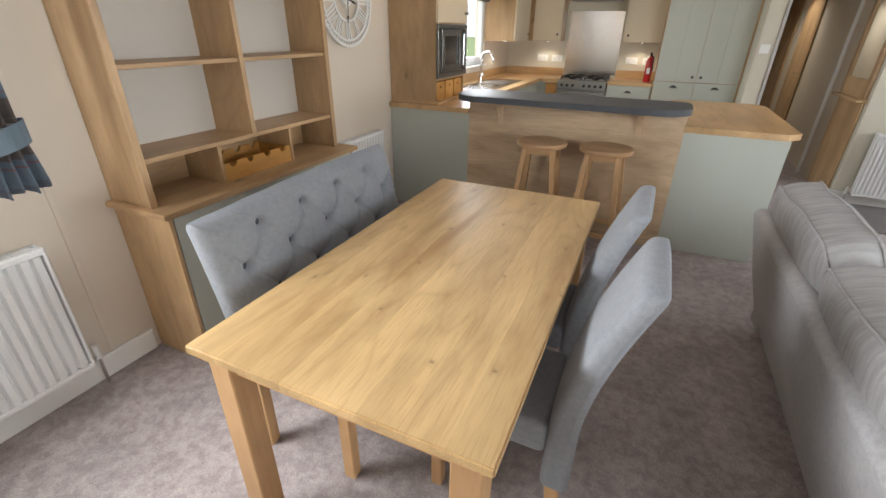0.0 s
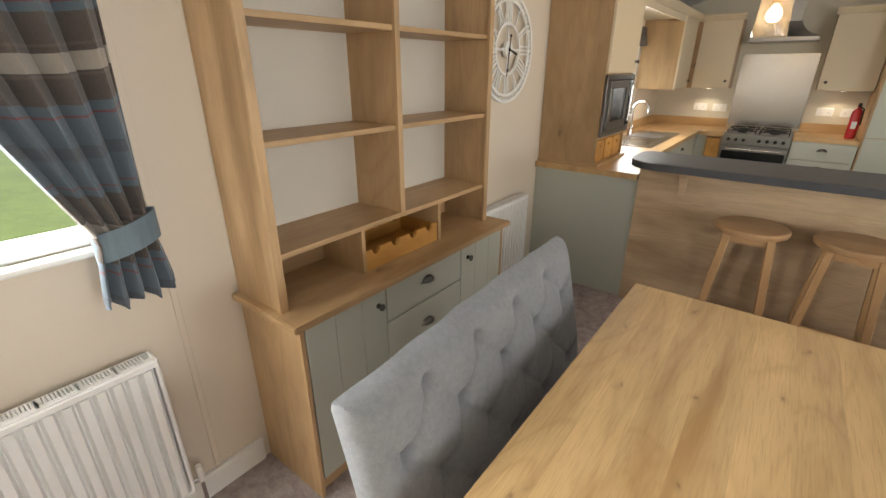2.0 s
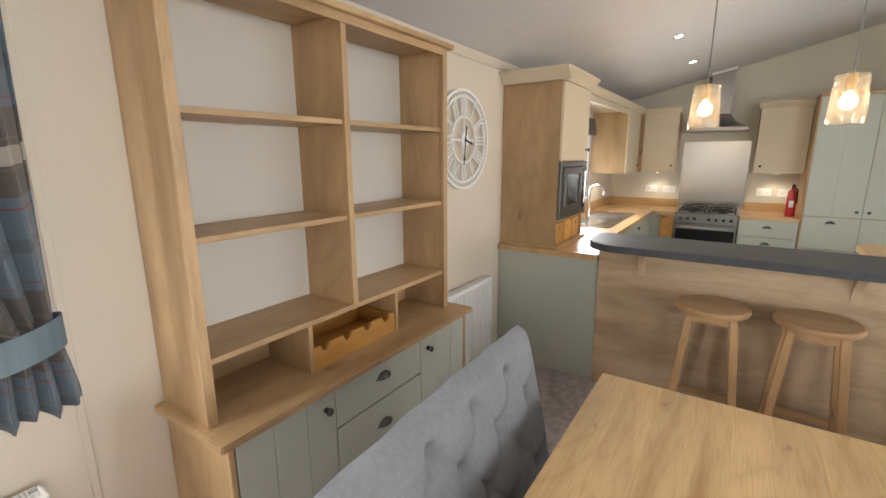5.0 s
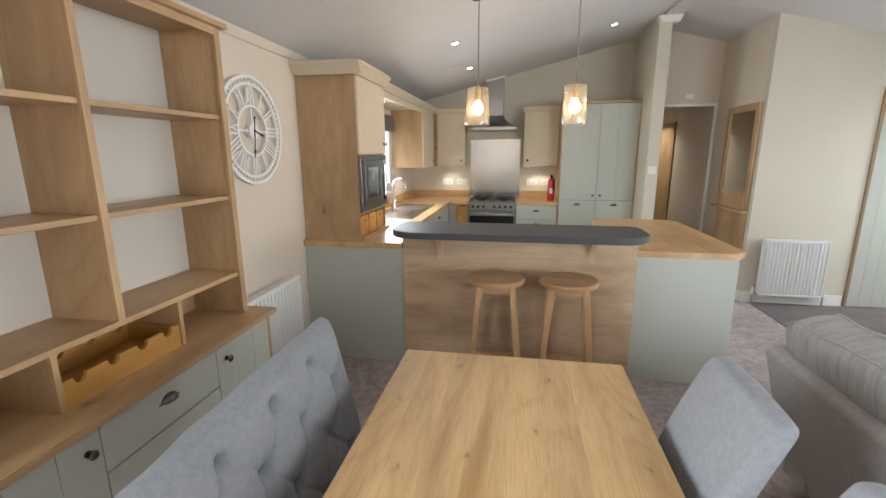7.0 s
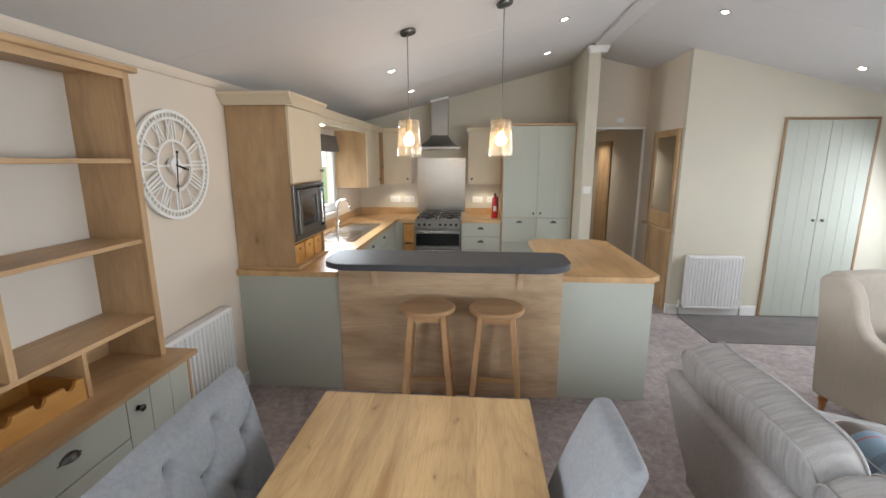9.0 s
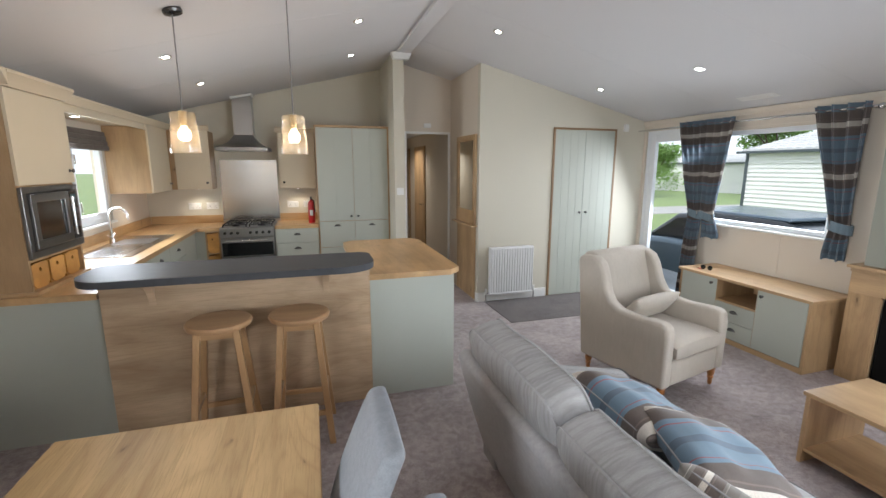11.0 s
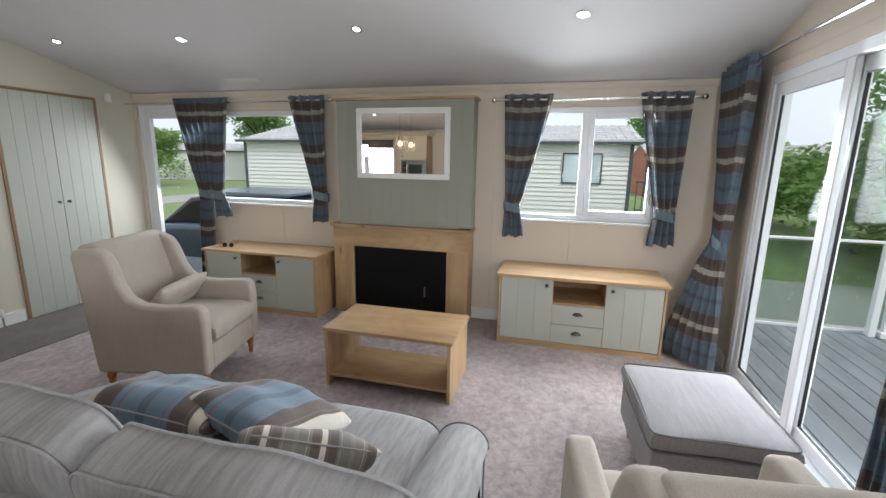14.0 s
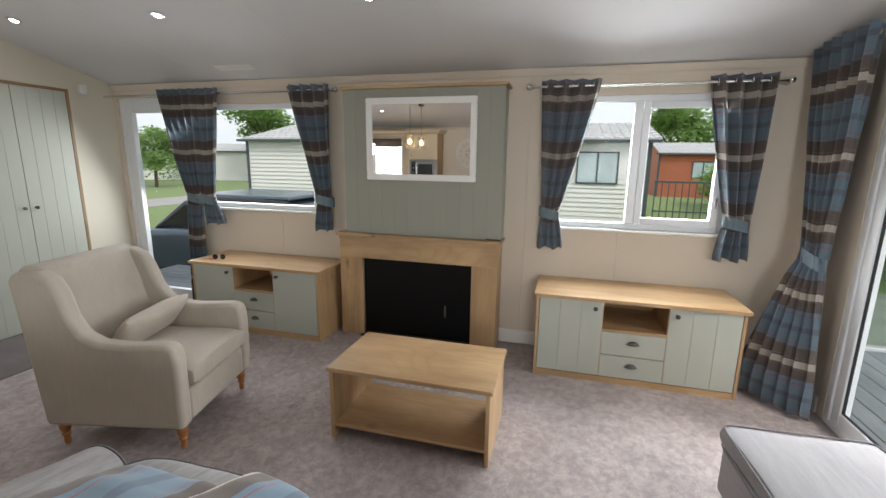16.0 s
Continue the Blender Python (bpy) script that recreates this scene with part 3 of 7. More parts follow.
pat = thing("door_2", "white plastic sliding patio doors onto the deck, closed", "door", ((PD[0] + PD[1]) / 2, S, 0), kind="structure")
hw = (PD[1] - PD[0]) / 2
part("door_frame", B((-hw, -hw + 0.05, -0.10, 0.01, 0, 2.13), (hw - 0.05, hw, -0.10, 0.01, 0, 2.13), (-hw + 0.05, hw - 0.05, -0.10, 0.01, 2.07, 2.13), (-hw + 0.05, hw - 0.05, -0.10, 0.012, 0, 0.035), bevel=0.004), PVC, pat)
for nm, xa, xb, ya, yb in (("sliding_leaf", -0.03, hw - 0.05, -0.035, 0.0), ("fixed_leaf", -hw + 0.05, 0.05, -0.085, -0.045)):
    lf = part(nm, B((xa, xa + 0.075, ya, yb, 0.035, 2.07), (xb - 0.075, xb, ya, yb, 0.035, 2.07), (xa + 0.075, xb - 0.075, ya, yb, 1.99, 2.07), (xa + 0.075, xb - 0.075, ya, yb, 0.035, 0.12), bevel=0.005), PVC, pat)
    p = part("pane", B((xa + 0.075, xb - 0.075, (ya + yb) / 2 - 0.003, (ya + yb) / 2 + 0.003, 0.12, 1.99)), GLASS, lf)
    p.visible_shadow = False
    part("gasket", B((xa + 0.075, xa + 0.079, (ya + yb) / 2 - 0.008, (ya + yb) / 2 + 0.008, 0.12, 1.99), (xb - 0.079, xb - 0.075, (ya + yb) / 2 - 0.008, (ya + yb) / 2 + 0.008, 0.12, 1.99), (xa + 0.079, xb - 0.079, (ya + yb) / 2 - 0.008, (ya + yb) / 2 + 0.008, 0.12, 0.124)), IRON, lf, "dark rubber seal")
part("door_trim", B((hw, hw + 0.07, 0, 0.012, 0, 2.2), (-hw - 0.07, -hw, 0, 0.012, 0, 2.2), (-hw, hw, 0, 0.012, 2.13, 2.2), bevel=0.003), WALL, pat, "cream door architrave")


# ---- handles shared by the units ----
def knob_on(parent, at, d):
    """A round pewter knob that stands out along d."""
    bm = bmesh.new()
    a = Vector(at)
    v = Vector(d)
    cyl(bm, a, a + v * 0.004, 0.011, seg=16)
    cyl(bm, a + v * 0.004, a + v * 0.018, 0.005, seg=10)
    s = tuple(0.55 if abs(c) > 0.5 else 1 for c in d)
    ball(bm, a + v * 0.022, 0.015, s, 14)
    return part("knob", bm, PEWTER, parent, "pewter knob")


def cup_on(parent, at, d, along):
    """A pewter cup pull: a quarter shell, open below."""
    bm = bmesh.new()
    a, v, s = Vector(at), Vector(d), Vector(along)
    n, m = 10, 6
    rows = []
    for i in range(n + 1):
        th = math.pi * i / n
        row = []
        for j in range(m + 1):
            ph = math.pi / 2 * j / m
            row.append(bm.verts.new(a + s * (-0.038 * math.cos(th)) + Vector((0, 0, 1)) * (0.026 * math.sin(th) * math.cos(ph) - 0.008) + v * (0.024 * math.sin(ph) * math.sin(th) + 0.001)))
        rows.append(row)
    for i in range(n):
        for j in range(m):
            bm.faces.new((rows[i][j], rows[i + 1][j], rows[i + 1][j + 1], rows[i][j + 1]))
    cyl(bm, a - s * 0.045 + v * 0.001 - Vector((0, 0, 0.008)), a + s * 0.045 + v * 0.001 - Vector((0, 0, 0.008)), 0.003, seg=8)
    bmesh.ops.remove_doubles(bm, verts=bm.verts, dist=0.0004)
    ob = part("cup_handle", bm, PEWTER, parent, "pewter cup pull")
    ob.modifiers.new("thick", "SOLIDIFY").thickness = 0.002
    return ob


def front(parent, name, axis, at, u0, u1, z0, z1, d, material, grooves=0, thick=0.018):
    """A door or drawer front in the plane at, facing d along the axis, with upright grooves."""
    g = 0.002
    span = (lambda a, b, c, d, e, f: (a, b, c, d, e, f)) if axis == "x" else (lambda a, b, c, d, e, f: (c, d, a, b, e, f))
    if not grooves:
        return part(name, B(span(at, at + d * thick, u0 + g, u1 - g, z0 + g, z1 - g), bevel=0.0015), material, parent)
    leaf = part(name, B(span(at, at + d * thick * 0.72, u0 + 0.004, u1 - 0.004, z0 + 0.004, z1 - 0.004)), material, parent)
    us = [u0 + g] + [u0 + (u1 - u0) * k / (grooves + 1) for k in range(1, grooves + 1)] + [u1 - g]
    gap = 0.0007
    for k in range(len(us) - 1):
        a, b = us[k] + (gap if k else 0), us[k + 1] - (gap if k < len(us) - 2 else 0)
        part("board", B(span(at + d * thick * 0.73, at + d * thick, a, b, z0 + g, z1 - g), bevel=0.0012), material, leaf)
    return leaf


# ---- dresser ----
def dresser():
    y0, y1 = 1.185, 2.49
    o = (W + 0.004, y0, 0)
    d = thing("dresser_base", "oak sideboard with closed sage doors and drawers against the wall", "sideboard", o)
    Lh, D = y1 - y0, 0.345
    part("side_panel", B((0, D + 0.018, 0, 0.018, 0, 0.775), bevel=0.0015), OAK_Z, d)
    part("side_panel", B((0, D + 0.018, Lh - 0.018, Lh, 0, 0.775), bevel=0.0015), OAK_Z, d)
    part("back_panel", B((0, 0.006, 0.018, Lh - 0.018, 0.05, 0.775)), OAK_Y, d)
    part("plinth", B((D - 0.03, D - 0.012, 0.018, Lh - 0.018, 0, 0.08)), OAK_Y, d)
    part("bottom_panel", B((0.006, D - 0.002, 0.018, Lh - 0.018, 0.08, 0.098)), OAK_Y, d)
    part("top", B((0, D + 0.045, -0.03, Lh + 0.03, 0.777, 0.802), bevel=0.004, seg=2), OAK_Y, d)
    a, b = 0.40, 0.912
    front(d, "door", "x", D, 0.020, a, 0.085, 0.770, 1, SAGE, 2)
    front(d, "door", "x", D, b, Lh - 0.020, 0.085, 0.770, 1, SAGE, 2)
    for z0, z1 in ((0.605, 0.770), (0.350, 0.603), (0.085, 0.348)):
        dr = front(d, "drawer_front", "x", D, a, b, z0, z1, 1, SAGE)
        cup_on(dr, (D + 0.018, (a + b) / 2, (z0 + z1) / 2 + 0.02), (1, 0, 0), (0, 1, 0))
    knob_on(d, (D + 0.018, a - 0.045, 0.705), (1, 0, 0))
    knob_on(d, (D + 0.018, b + 0.055, 0.705), (1, 0, 0))
    u = thing("shelf_unit", "tall open oak shelf unit, nearly empty, standing on the sideboard", "bookcase", (W + 0.004, y0, 0.8025))
    H, D2, La, Lb = 1.262, 0.262, 0.0, 1.262
    part("side_panel", B((0, D2, La, La + 0.018, 0, H), bevel=0.0015), OAK_Z, u)
    part("side_panel", B((0, D2, Lb - 0.018, Lb, 0, H), bevel=0.0015), OAK_Z, u)
    part("face_stile", B((D2, D2 + 0.016, La - 0.004, La + 0.028, 0, H), bevel=0.0015), OAK_Z, u)
    part("face_stile", B((D2, D2 + 0.016, Lb - 0.028, Lb + 0.004, 0, H), bevel=0.0015), OAK_Z, u)
    part("top_board", B((0, D2 + 0.04, La - 0.03, Lb + 0.03, H, H + 0.022), bevel=0.003), OAK_Y, u)
    part("top_rail", B((D2, D2 + 0.016, La + 0.028, Lb - 0.028, H - 0.03, H)), OAK_Y, u)
    part("divider", B((0, D2 - 0.002, 0.604, 0.622, 0.20, H - 0.002)), OAK_Z, u)
    part("divider_edge", B((D2 - 0.002, D2 + 0.012, 0.600, 0.626, 0.205, H - 0.03), bevel=0.0015), OAK_Z, u)
    part("back_panel", B((0, 0.005, 0.018, Lb - 0.018, 0.0, H)), DRESSER_BACK, u, "plain cream papered back")
    part("lower_back_panel", B((0.006, 0.010, 0.019, Lb - 0.019, 0.001, 0.182)), OAK_Y, u, "oak back behind the lower cubbies")
    part("shelf", B((0.005, D2 + 0.004, 0.018, Lb - 0.018, 0.183, 0.203), bevel=0.0015), OAK_Y, u)
    for z in (0.540, 0.890):
        part("shelf", B((0.005, D2 - 0.004, 0.018, 0.604, z, z + 0.019), bevel=0.0015), OAK_Y, u)
        part("shelf", B((0.005, D2 - 0.004, 0.622, Lb - 0.018, z, z + 0.019), bevel=0.0015), OAK_Y, u)
    for y in (0.385, 0.865):
        part("partition", B((0.005, D2 - 0.002, y, y + 0.018, 0, 0.183)), OAK_Z, u)
    r = thing("wine_rack", "empty orange pine wine rack with scalloped rails in the shelves", "wine rack", (W + 0.02, y0 + 0.405, 0.8025))
    for x in (0.0, 0.225):
        pts = [(0.002, 0.0), (0.456, 0.0), (0.456, 0.088)]
        for k in range(4, 0, -1):
            c = 0.456 * (k - 0.5) / 4
            for q in range(7):
                t = math.pi * q / 6
                pts.append((c + 0.023 * math.cos(t), 0.088 - 0.026 * math.sin(t)))
        pts.append((0.002, 0.088))
        bm = bmesh.new()
        prism(bm, pts, 0, x, x + 0.014)
        part("scalloped_rail", bm, PINE, r)
    part("base_board", B((0.014, 0.225, 0.002, 0.456, 0, 0.01)), PINE, r)
    part("end_board", B((0.014, 0.225, 0.002, 0.014, 0.01, 0.086)), PINE, r)
    part("end_board", B((0.014, 0.225, 0.444, 0.456, 0.01, 0.086)), PINE, r)


dresser()


# ---- radiators ----
def radiator(name_label, at, turn, length, h, pitch=0.040, deep=0.020):
    """Its back is on the wall; local x runs along the wall and y out into the room."""
    r = thing("radiator", name_label, "radiator", at, turn)
    bm = bmesh.new()
    n = int(length / pitch)
    step = (length - 0.03) / n
    pts = []
    for k in range(n):
        x = 0.015 + k * step
        for f, d in ((0.0, 0), (0.12, 0), (0.30, 1), (0.82, 1)):
            pts.append((x + step * f, 0.092 - deep + deep * d))
    pts.append((length - 0.015, 0.092 - deep))
    pts = [(0.015, 0.055)] + pts + [(length - 0.015, 0.055)]
    prism(bm, pts, 2, 0.035, h - 0.03)
    box(bm, 0.0, length, 0.055, 0.092, h - 0.03, h - 0.004, bevel=0.005)
    box(bm, 0.0, length, 0.055, 0.092, 0.01, 0.035, bevel=0.005)
    part("ribbed_panel", bm, RAD, r)
    part("side_cover", B((0, 0.012, 0.025, 0.090, 0.012, h), bevel=0.003), RAD, r)
    part("side_cover", B((length - 0.012, length, 0.025, 0.090, 0.012, h), bevel=0.003), RAD, r)
    g = bmesh.new()
    box(g, 0.012, length - 0.012, 0.025, 0.031, h - 0.006, h - 0.001)
    box(g, 0.012, length - 0.012, 0.080, 0.088, h - 0.006, h - 0.001)
    box(g, 0.012, length - 0.012, 0.054, 0.058, h - 0.006, h - 0.001)
    k = 0.03
    while k < length - 0.02:
        box(g, k, k + (0.016 if int(k / 0.009) % 10 == 0 else 0.0055), 0.031, 0.080, h - 0.006, h - 0.001)
        k += 0.009
    part("top_grille", g, RAD, r)
    part("back_panel", B((0.012, length - 0.012, 0.025, 0.03, 0.02, h - 0.01)), RAD, r)
    for x, valve in ((0.0, False), (length, True)):
        s = 1 if valve else -1
        bm = C(((x + s * 0.035, 0.05, -at[2] + 0.002), (x + s * 0.035, 0.05, 0.05), 0.0075, 0.0075, 12), ((x + s * 0.035, 0.05, 0.03), (x + s * 0.001, 0.05, 0.03), 0.009, 0.009, 12))
        part("pipe", bm, CHROME, r, "chrome feed pipe")
        bm = C(((x + s * 0.035, 0.05, 0.015), (x + s * 0.035, 0.05, 0.085), 0.014, 0.012, 14))
        part("valve", bm, PLASTIC, r, "white valve cap")
    part("bracket", B((0.1, 0.13, 0.0, 0.025, 0.1, h - 0.1)), RAD, r)
    part("bracket", B((length - 0.13, length - 0.1, 0.0, 0.025, 0.1, h - 0.1)), RAD, r)
    return r


radiator("white ribbed panel radiator on the wall below the window", (W, 0.86, 0.13), -90, 0.95, 0.60)
radiator("white ribbed panel radiator beside the sage panel", (W, 3.33, 0.13), -90, 0.66, 0.60)
radiator("white ribbed panel radiator beside the sage cupboard", (2.67, NL, 0.09), 180, 0.58, 0.60, 0.036, 0.012)


# ---- clock ----
def clock():
    c = thing("wall_clock", "large white openwork skeleton clock with roman numerals on the cream wall", "clock", (W + 0.03, 3.02, 1.675))

    def ring(r0, r1, x0, x1, seg=64):
        bm = bmesh.new()
        q = [[bm.verts.new((x, r * math.cos(2 * math.pi * k / seg), r * math.sin(2 * math.pi * k / seg))) for x, r in ((x0, r0), (x1, r0), (x1, r1), (x0, r1))] for k in range(seg)]
        for k in range(seg):
            a, b = q[k], q[(k + 1) % seg]
            for j in range(4):
                bm.faces.new((a[j], a[(j + 1) % 4], b[(j + 1) % 4], b[j]))
        return bm
    part("outer_ring", ring(0.288, 0.305, -0.008, 0.008), WHITE, c)
    part("minute_ring", ring(0.252, 0.266, -0.006, 0.006), WHITE, c)
    part("inner_ring", ring(0.132, 0.146, -0.006, 0.006), WHITE, c)
    part("hub", ring(0.001, 0.045, -0.01, 0.012, 28), WHITE, c)
    bm = bmesh.new()
    for k in range(60):
        t = 2 * math.pi * k / 60
        m = Matrix.Rotation(t, 4, "X")
        vs = box(bm, -0.004, 0.004, -0.004, 0.004, 0.264, 0.290)
        bmesh.ops.transform(bm, matrix=m, verts=vs)
    part("minute_marks", bm, WHITE, c, kind="stuff")
    strokes = {1: "I", 2: "II", 3: "III", 4: "IIII", 5: "V", 6: "VI", 7: "VII", 8: "VIII", 9: "IX", 10: "X", 11: "XI", 12: "XII"}
    for h, s in strokes.items():
        bm = bmesh.new()
        wdt = {"I": 0.022, "V": 0.038, "X": 0.038}
        tot = sum(wdt[ch] for ch in s)
        x = -tot / 2
        for ch in s:
            cx = x + wdt[ch] / 2
            if ch == "I":
                box(bm, -0.004, 0.004, cx - 0.005, cx + 0.005, 0.144, 0.254)
            else:
                for sg in (-1, 1):
                    if ch == "V":
                        pts = [(cx + sg * 0.016 - 0.004, 0.254), (cx + sg * 0.016 + 0.004, 0.254), (cx + 0.003, 0.144), (cx - 0.003, 0.144)]
                    else:
                        pts = [(cx + sg * 0.016 - 0.004, 0.254), (cx + sg * 0.016 + 0.004, 0.254), (cx - sg * 0.016 + 0.004, 0.144), (cx - sg * 0.016 - 0.004, 0.144)]
                    prism(bm, pts, 0, -0.004 - 0.0006 * (sg > 0), 0.004 + 0.0006 * (sg > 0))
            x += wdt[ch]
        bmesh.ops.transform(bm, matrix=Matrix.Rotation(-2 * math.pi * h / 12, 4, "X"), verts=bm.verts)
        part("numeral", bm, WHITE, c)
    for nm, ang, ln, wd in (("hour_hand", 106, 0.095, 0.005), ("minute_hand", 187, 0.150, 0.003), ("hand_tail", 7, 0.075, 0.003)):
        bm = bmesh.new()
        vs = box(bm, 0.014, 0.017, -wd, wd, -0.01, ln)
        bmesh.ops.transform(bm, matrix=Matrix.Rotation(-radians(ang), 4, "X"), verts=vs)
        part(nm, bm, IRON, c, "black clock hand")
    for r_, a_ in ((0.0, 0), (0.075, 7), (0.115, 187), (0.06, 106)):
        y_, z_ = r_ * math.sin(radians(a_)), r_ * math.cos(radians(a_))
        part("hand_boss", C(((0.0135, y_, z_), (0.0185, y_, z_), 0.008, 0.008, 12)), IRON, c, "black round boss on a clock hand")
    part("mount", C(((-0.03, 0.0, 0.0), (-0.01, 0.0, 0.0), 0.02)), WHITE, c)
    for k in range(4):
        t = math.pi / 2 * k
        bm = bmesh.new()
        vs = box(bm, -0.003, 0.003, -0.006, 0.006, 0.04, 0.135)
        bmesh.ops.transform(bm, matrix=Matrix.Rotation(t, 4, "X"), verts=vs)
        part("spoke", bm, WHITE, c)


clock()


# ---- dining table, bench, chairs ----
def dining_table():
    x0, x1, y0, y1 = -0.80, 0.04, 0.67, 2.25
    t = thing("dining_table", "long oak dining table with square legs, bare, on the taupe carpet", "table", ((x0 + x1) / 2, (y0 + y1) / 2, 0))
    a, b = (x1 - x0) / 2, (y1 - y0) / 2
    part("tabletop", B((-a, a, -b, b, 0.732, 0.76), bevel=0.004, seg=2), TOP_Y, t)
    for sx in (-1, 1):
        for sy in (-1, 1):
            part("leg", B((sx * (a - 0.03), sx * (a - 0.105), sy * (b - 0.03), sy * (b - 0.105), 0, 0.732), bevel=0.004), BEECH, t)
    part("apron", B((-a + 0.105, a - 0.105, -b + 0.05, -b + 0.072, 0.66, 0.732)), BEECH_X, t)
    part("apron", B((-a + 0.105, a - 0.105, b - 0.072, b - 0.05, 0.66, 0.732)), BEECH_X, t)
    part("apron", B((-a + 0.05, -a + 0.072, -b + 0.105, b - 0.105, 0.66, 0.732)), OAK_Y, t)
    part("apron", B((a - 0.072, a - 0.05, -b + 0.105, b - 0.105, 0.66, 0.732)), OAK_Y, t)


dining_table()


def bench():
    y0, y1 = 0.915, 2.055
    Lb = y1 - y0
    t = thing("dining_bench", "blue-grey buttoned upholstered dining bench, tucked along the oak table", "bench", (-0.955, (y0 + y1) / 2, 0), 2.2)
    h = Lb / 2
    zb, zt, hh = 0.40, 0.96, 0.56
    btn = []
    for r, zz in enumerate((0.885, 0.77, 0.645, 0.52)):
        n = 4 + r % 2
        for k in range(n):
            btn.append(((k - (n - 1) / 2) * 0.226, zz))
    bm = bmesh.new()
    nu, nv = 200, 104
    rows = []
    for i in range(nu + 1):
        row = []
        for j in range(nv + 1):
            y, z = -h + Lb * i / nu, zb + hh * j / nv
            lean = -0.11 * ((z - zb) / hh) ** 1.3
            d = 0.0
            for by, bz in btn:
                r2 = ((y - by) ** 2 + (z - bz) ** 2)
                d += 0.034 * math.exp(-r2 / 0.0003) + 0.020 * math.exp(-r2 / 0.0026)
            fold = 0.0
            for by, bz in btn:
                for dy, dz in ((0.113, 0.12), (-0.113, 0.12)):
                    if bz + dz < 0.90:
                        tt = ((y - by) * dy + (z - bz) * dz) / (dy * dy + dz * dz)
                        if 0 <= tt <= 1:
                            py, pz = by + dy * tt - y, bz + dz * tt - z
                            fold = max(fold, (0.011 if dy > 0 else 0.006) * math.exp(-(py * py + pz * pz) / 0.00004))
            edge = min(1.0, min(y + h, h - y, (zt - z) * 1.0 + 0.0) / 0.06)
            edge = max(0.0, edge)
            rnd = 0.06 * (1 - math.sqrt(max(0.0, 1 - (1 - edge) ** 2)))
            x = 0.072 + lean - d - fold - rnd + 0.004 * noise.noise(Vector((y * 9, z * 9, 1)))
            zc = z + (0.010 * math.sin(math.pi * (i / nu)) if j == nv else 0)
            row.append(bm.verts.new((x, y, zc)))
        rows.append(row)
    for i in range(nu):
        for j in range(nv):
            bm.faces.new((rows[i][j], rows[i + 1][j], rows[i + 1][j + 1], rows[i][j + 1]))
    back = [[bm.verts.new((0.004 - 0.11 * (j / 10) ** 1.3, -h + Lb * i / 12, zb + (hh - 0.022) * j / 10)) for j in range(11)] for i in range(13)]
    for i in range(12):
        for j in range(10):
            bm.faces.new((back[i][j], back[i][j + 1], back[i + 1][j + 1], back[i + 1][j]))
    bmesh.ops.bridge_loops(bm, edges=[e for e in bm.edges if e.is_boundary])
    part("tufted_backrest", bm, GREY_CLOTH, t, "deep-buttoned blue-grey backrest")
    for by, bz in btn:
        q = bmesh.new()
        lean = -0.11 * ((bz - zb) / hh) ** 1.3
        ball(q, (0.072 + lean - 0.047, by, bz), 0.013, (0.6, 1, 1), 10)
        part("button", q, BUTTON, t, "dark fabric button")
    s = part("seat", B((-0.06, 0.42, -h, h, 0.36, 0.49)), GREY_CLOTH, t)
    soften(s, 0.03, 4)
    for y in (-h + 0.06, h - 0.06):
        for x in (0.36, -0.02):
            part("leg", B((x - 0.022, x + 0.022, y - 0.022, y + 0.022, 0, 0.36), bevel=0.003), BEECH, t)


bench()


def dining_chair(at, turn):
    """Faces +x at turn 0."""
    c = thing("dining_chair", "blue-grey upholstered high-backed dining chair pushed up to the oak table", "chair", at, turn, "chairs round the table")
    bm = bmesh.new()
    n, m = 14, 6
    w = 0.187
    fr, bk = [], []
    for i in range(n + 1):
        z = 0.22 + 0.75 * i / n
        k = max(0.0, (z - 0.45) / 0.52)
        x = -0.20 - 0.15 * k ** 1.6
        th = 0.085 - 0.03 * k
        top = 0.012 * (1 if i == n else 0)
        fr.append([bm.verts.new((x + th / 2 + 0.008 * (1 - (2 * j / m - 1) ** 2), w * (2 * j / m - 1) * (1 - 0.02 * (i == n)), z + 0.012 * (1 - (2 * j / m - 1) ** 2) * k)) for j in range(m + 1)])
        bk.append([bm.verts.new((x - th / 2, w * (2 * j / m - 1) * (1 - 0.02 * (i == n)), z + 0.012 * (1 - (2 * j / m - 1) ** 2) * k)) for j in range(m + 1)])
    for g in (fr, bk):
        for i in range(n):
            for j in range(m):
                bm.faces.new((g[i][j], g[i][j + 1], g[i + 1][j + 1], g[i + 1][j]))
    bmesh.ops.bridge_loops(bm, edges=[e for e in bm.edges if e.is_boundary])
    b = part("backrest", bm, GREY_CLOTH, c)
    soften(b, 0.022, 4)
    s = part("seat", B((-0.16, 0.235, -0.187, 0.187, 0.36, 0.47)), GREY_CLOTH, c)
    soften(s, 0.025, 4)
    for sx, sy in ((-0.19, -0.155), (-0.19, 0.155), (0.20, -0.155), (0.20, 0.155)):
        q = bmesh.new()
        zt = 0.24 if sx < 0 else 0.36
        vs = box(q, sx - 0.02, sx + 0.02, sy - 0.02, sy + 0.02, 0, zt, bevel=0.003)
        for v in q.verts:
            if v.co.z < 0.05 and sx < 0:
                v.co.x -= 0.03
        part("leg", q, BEECH, c)
    return c


ch = dining_chair((-0.075, 1.255, 0), 180)
copy_thing(ch, pose(-0.125, 1.755, 0, 0, 0, 179))


# ---- breakfast bar and kitchen ----
def worktop(bm, pts, z0=0.88, z1=0.92):
    prism(bm, pts, 2, z0, z1)


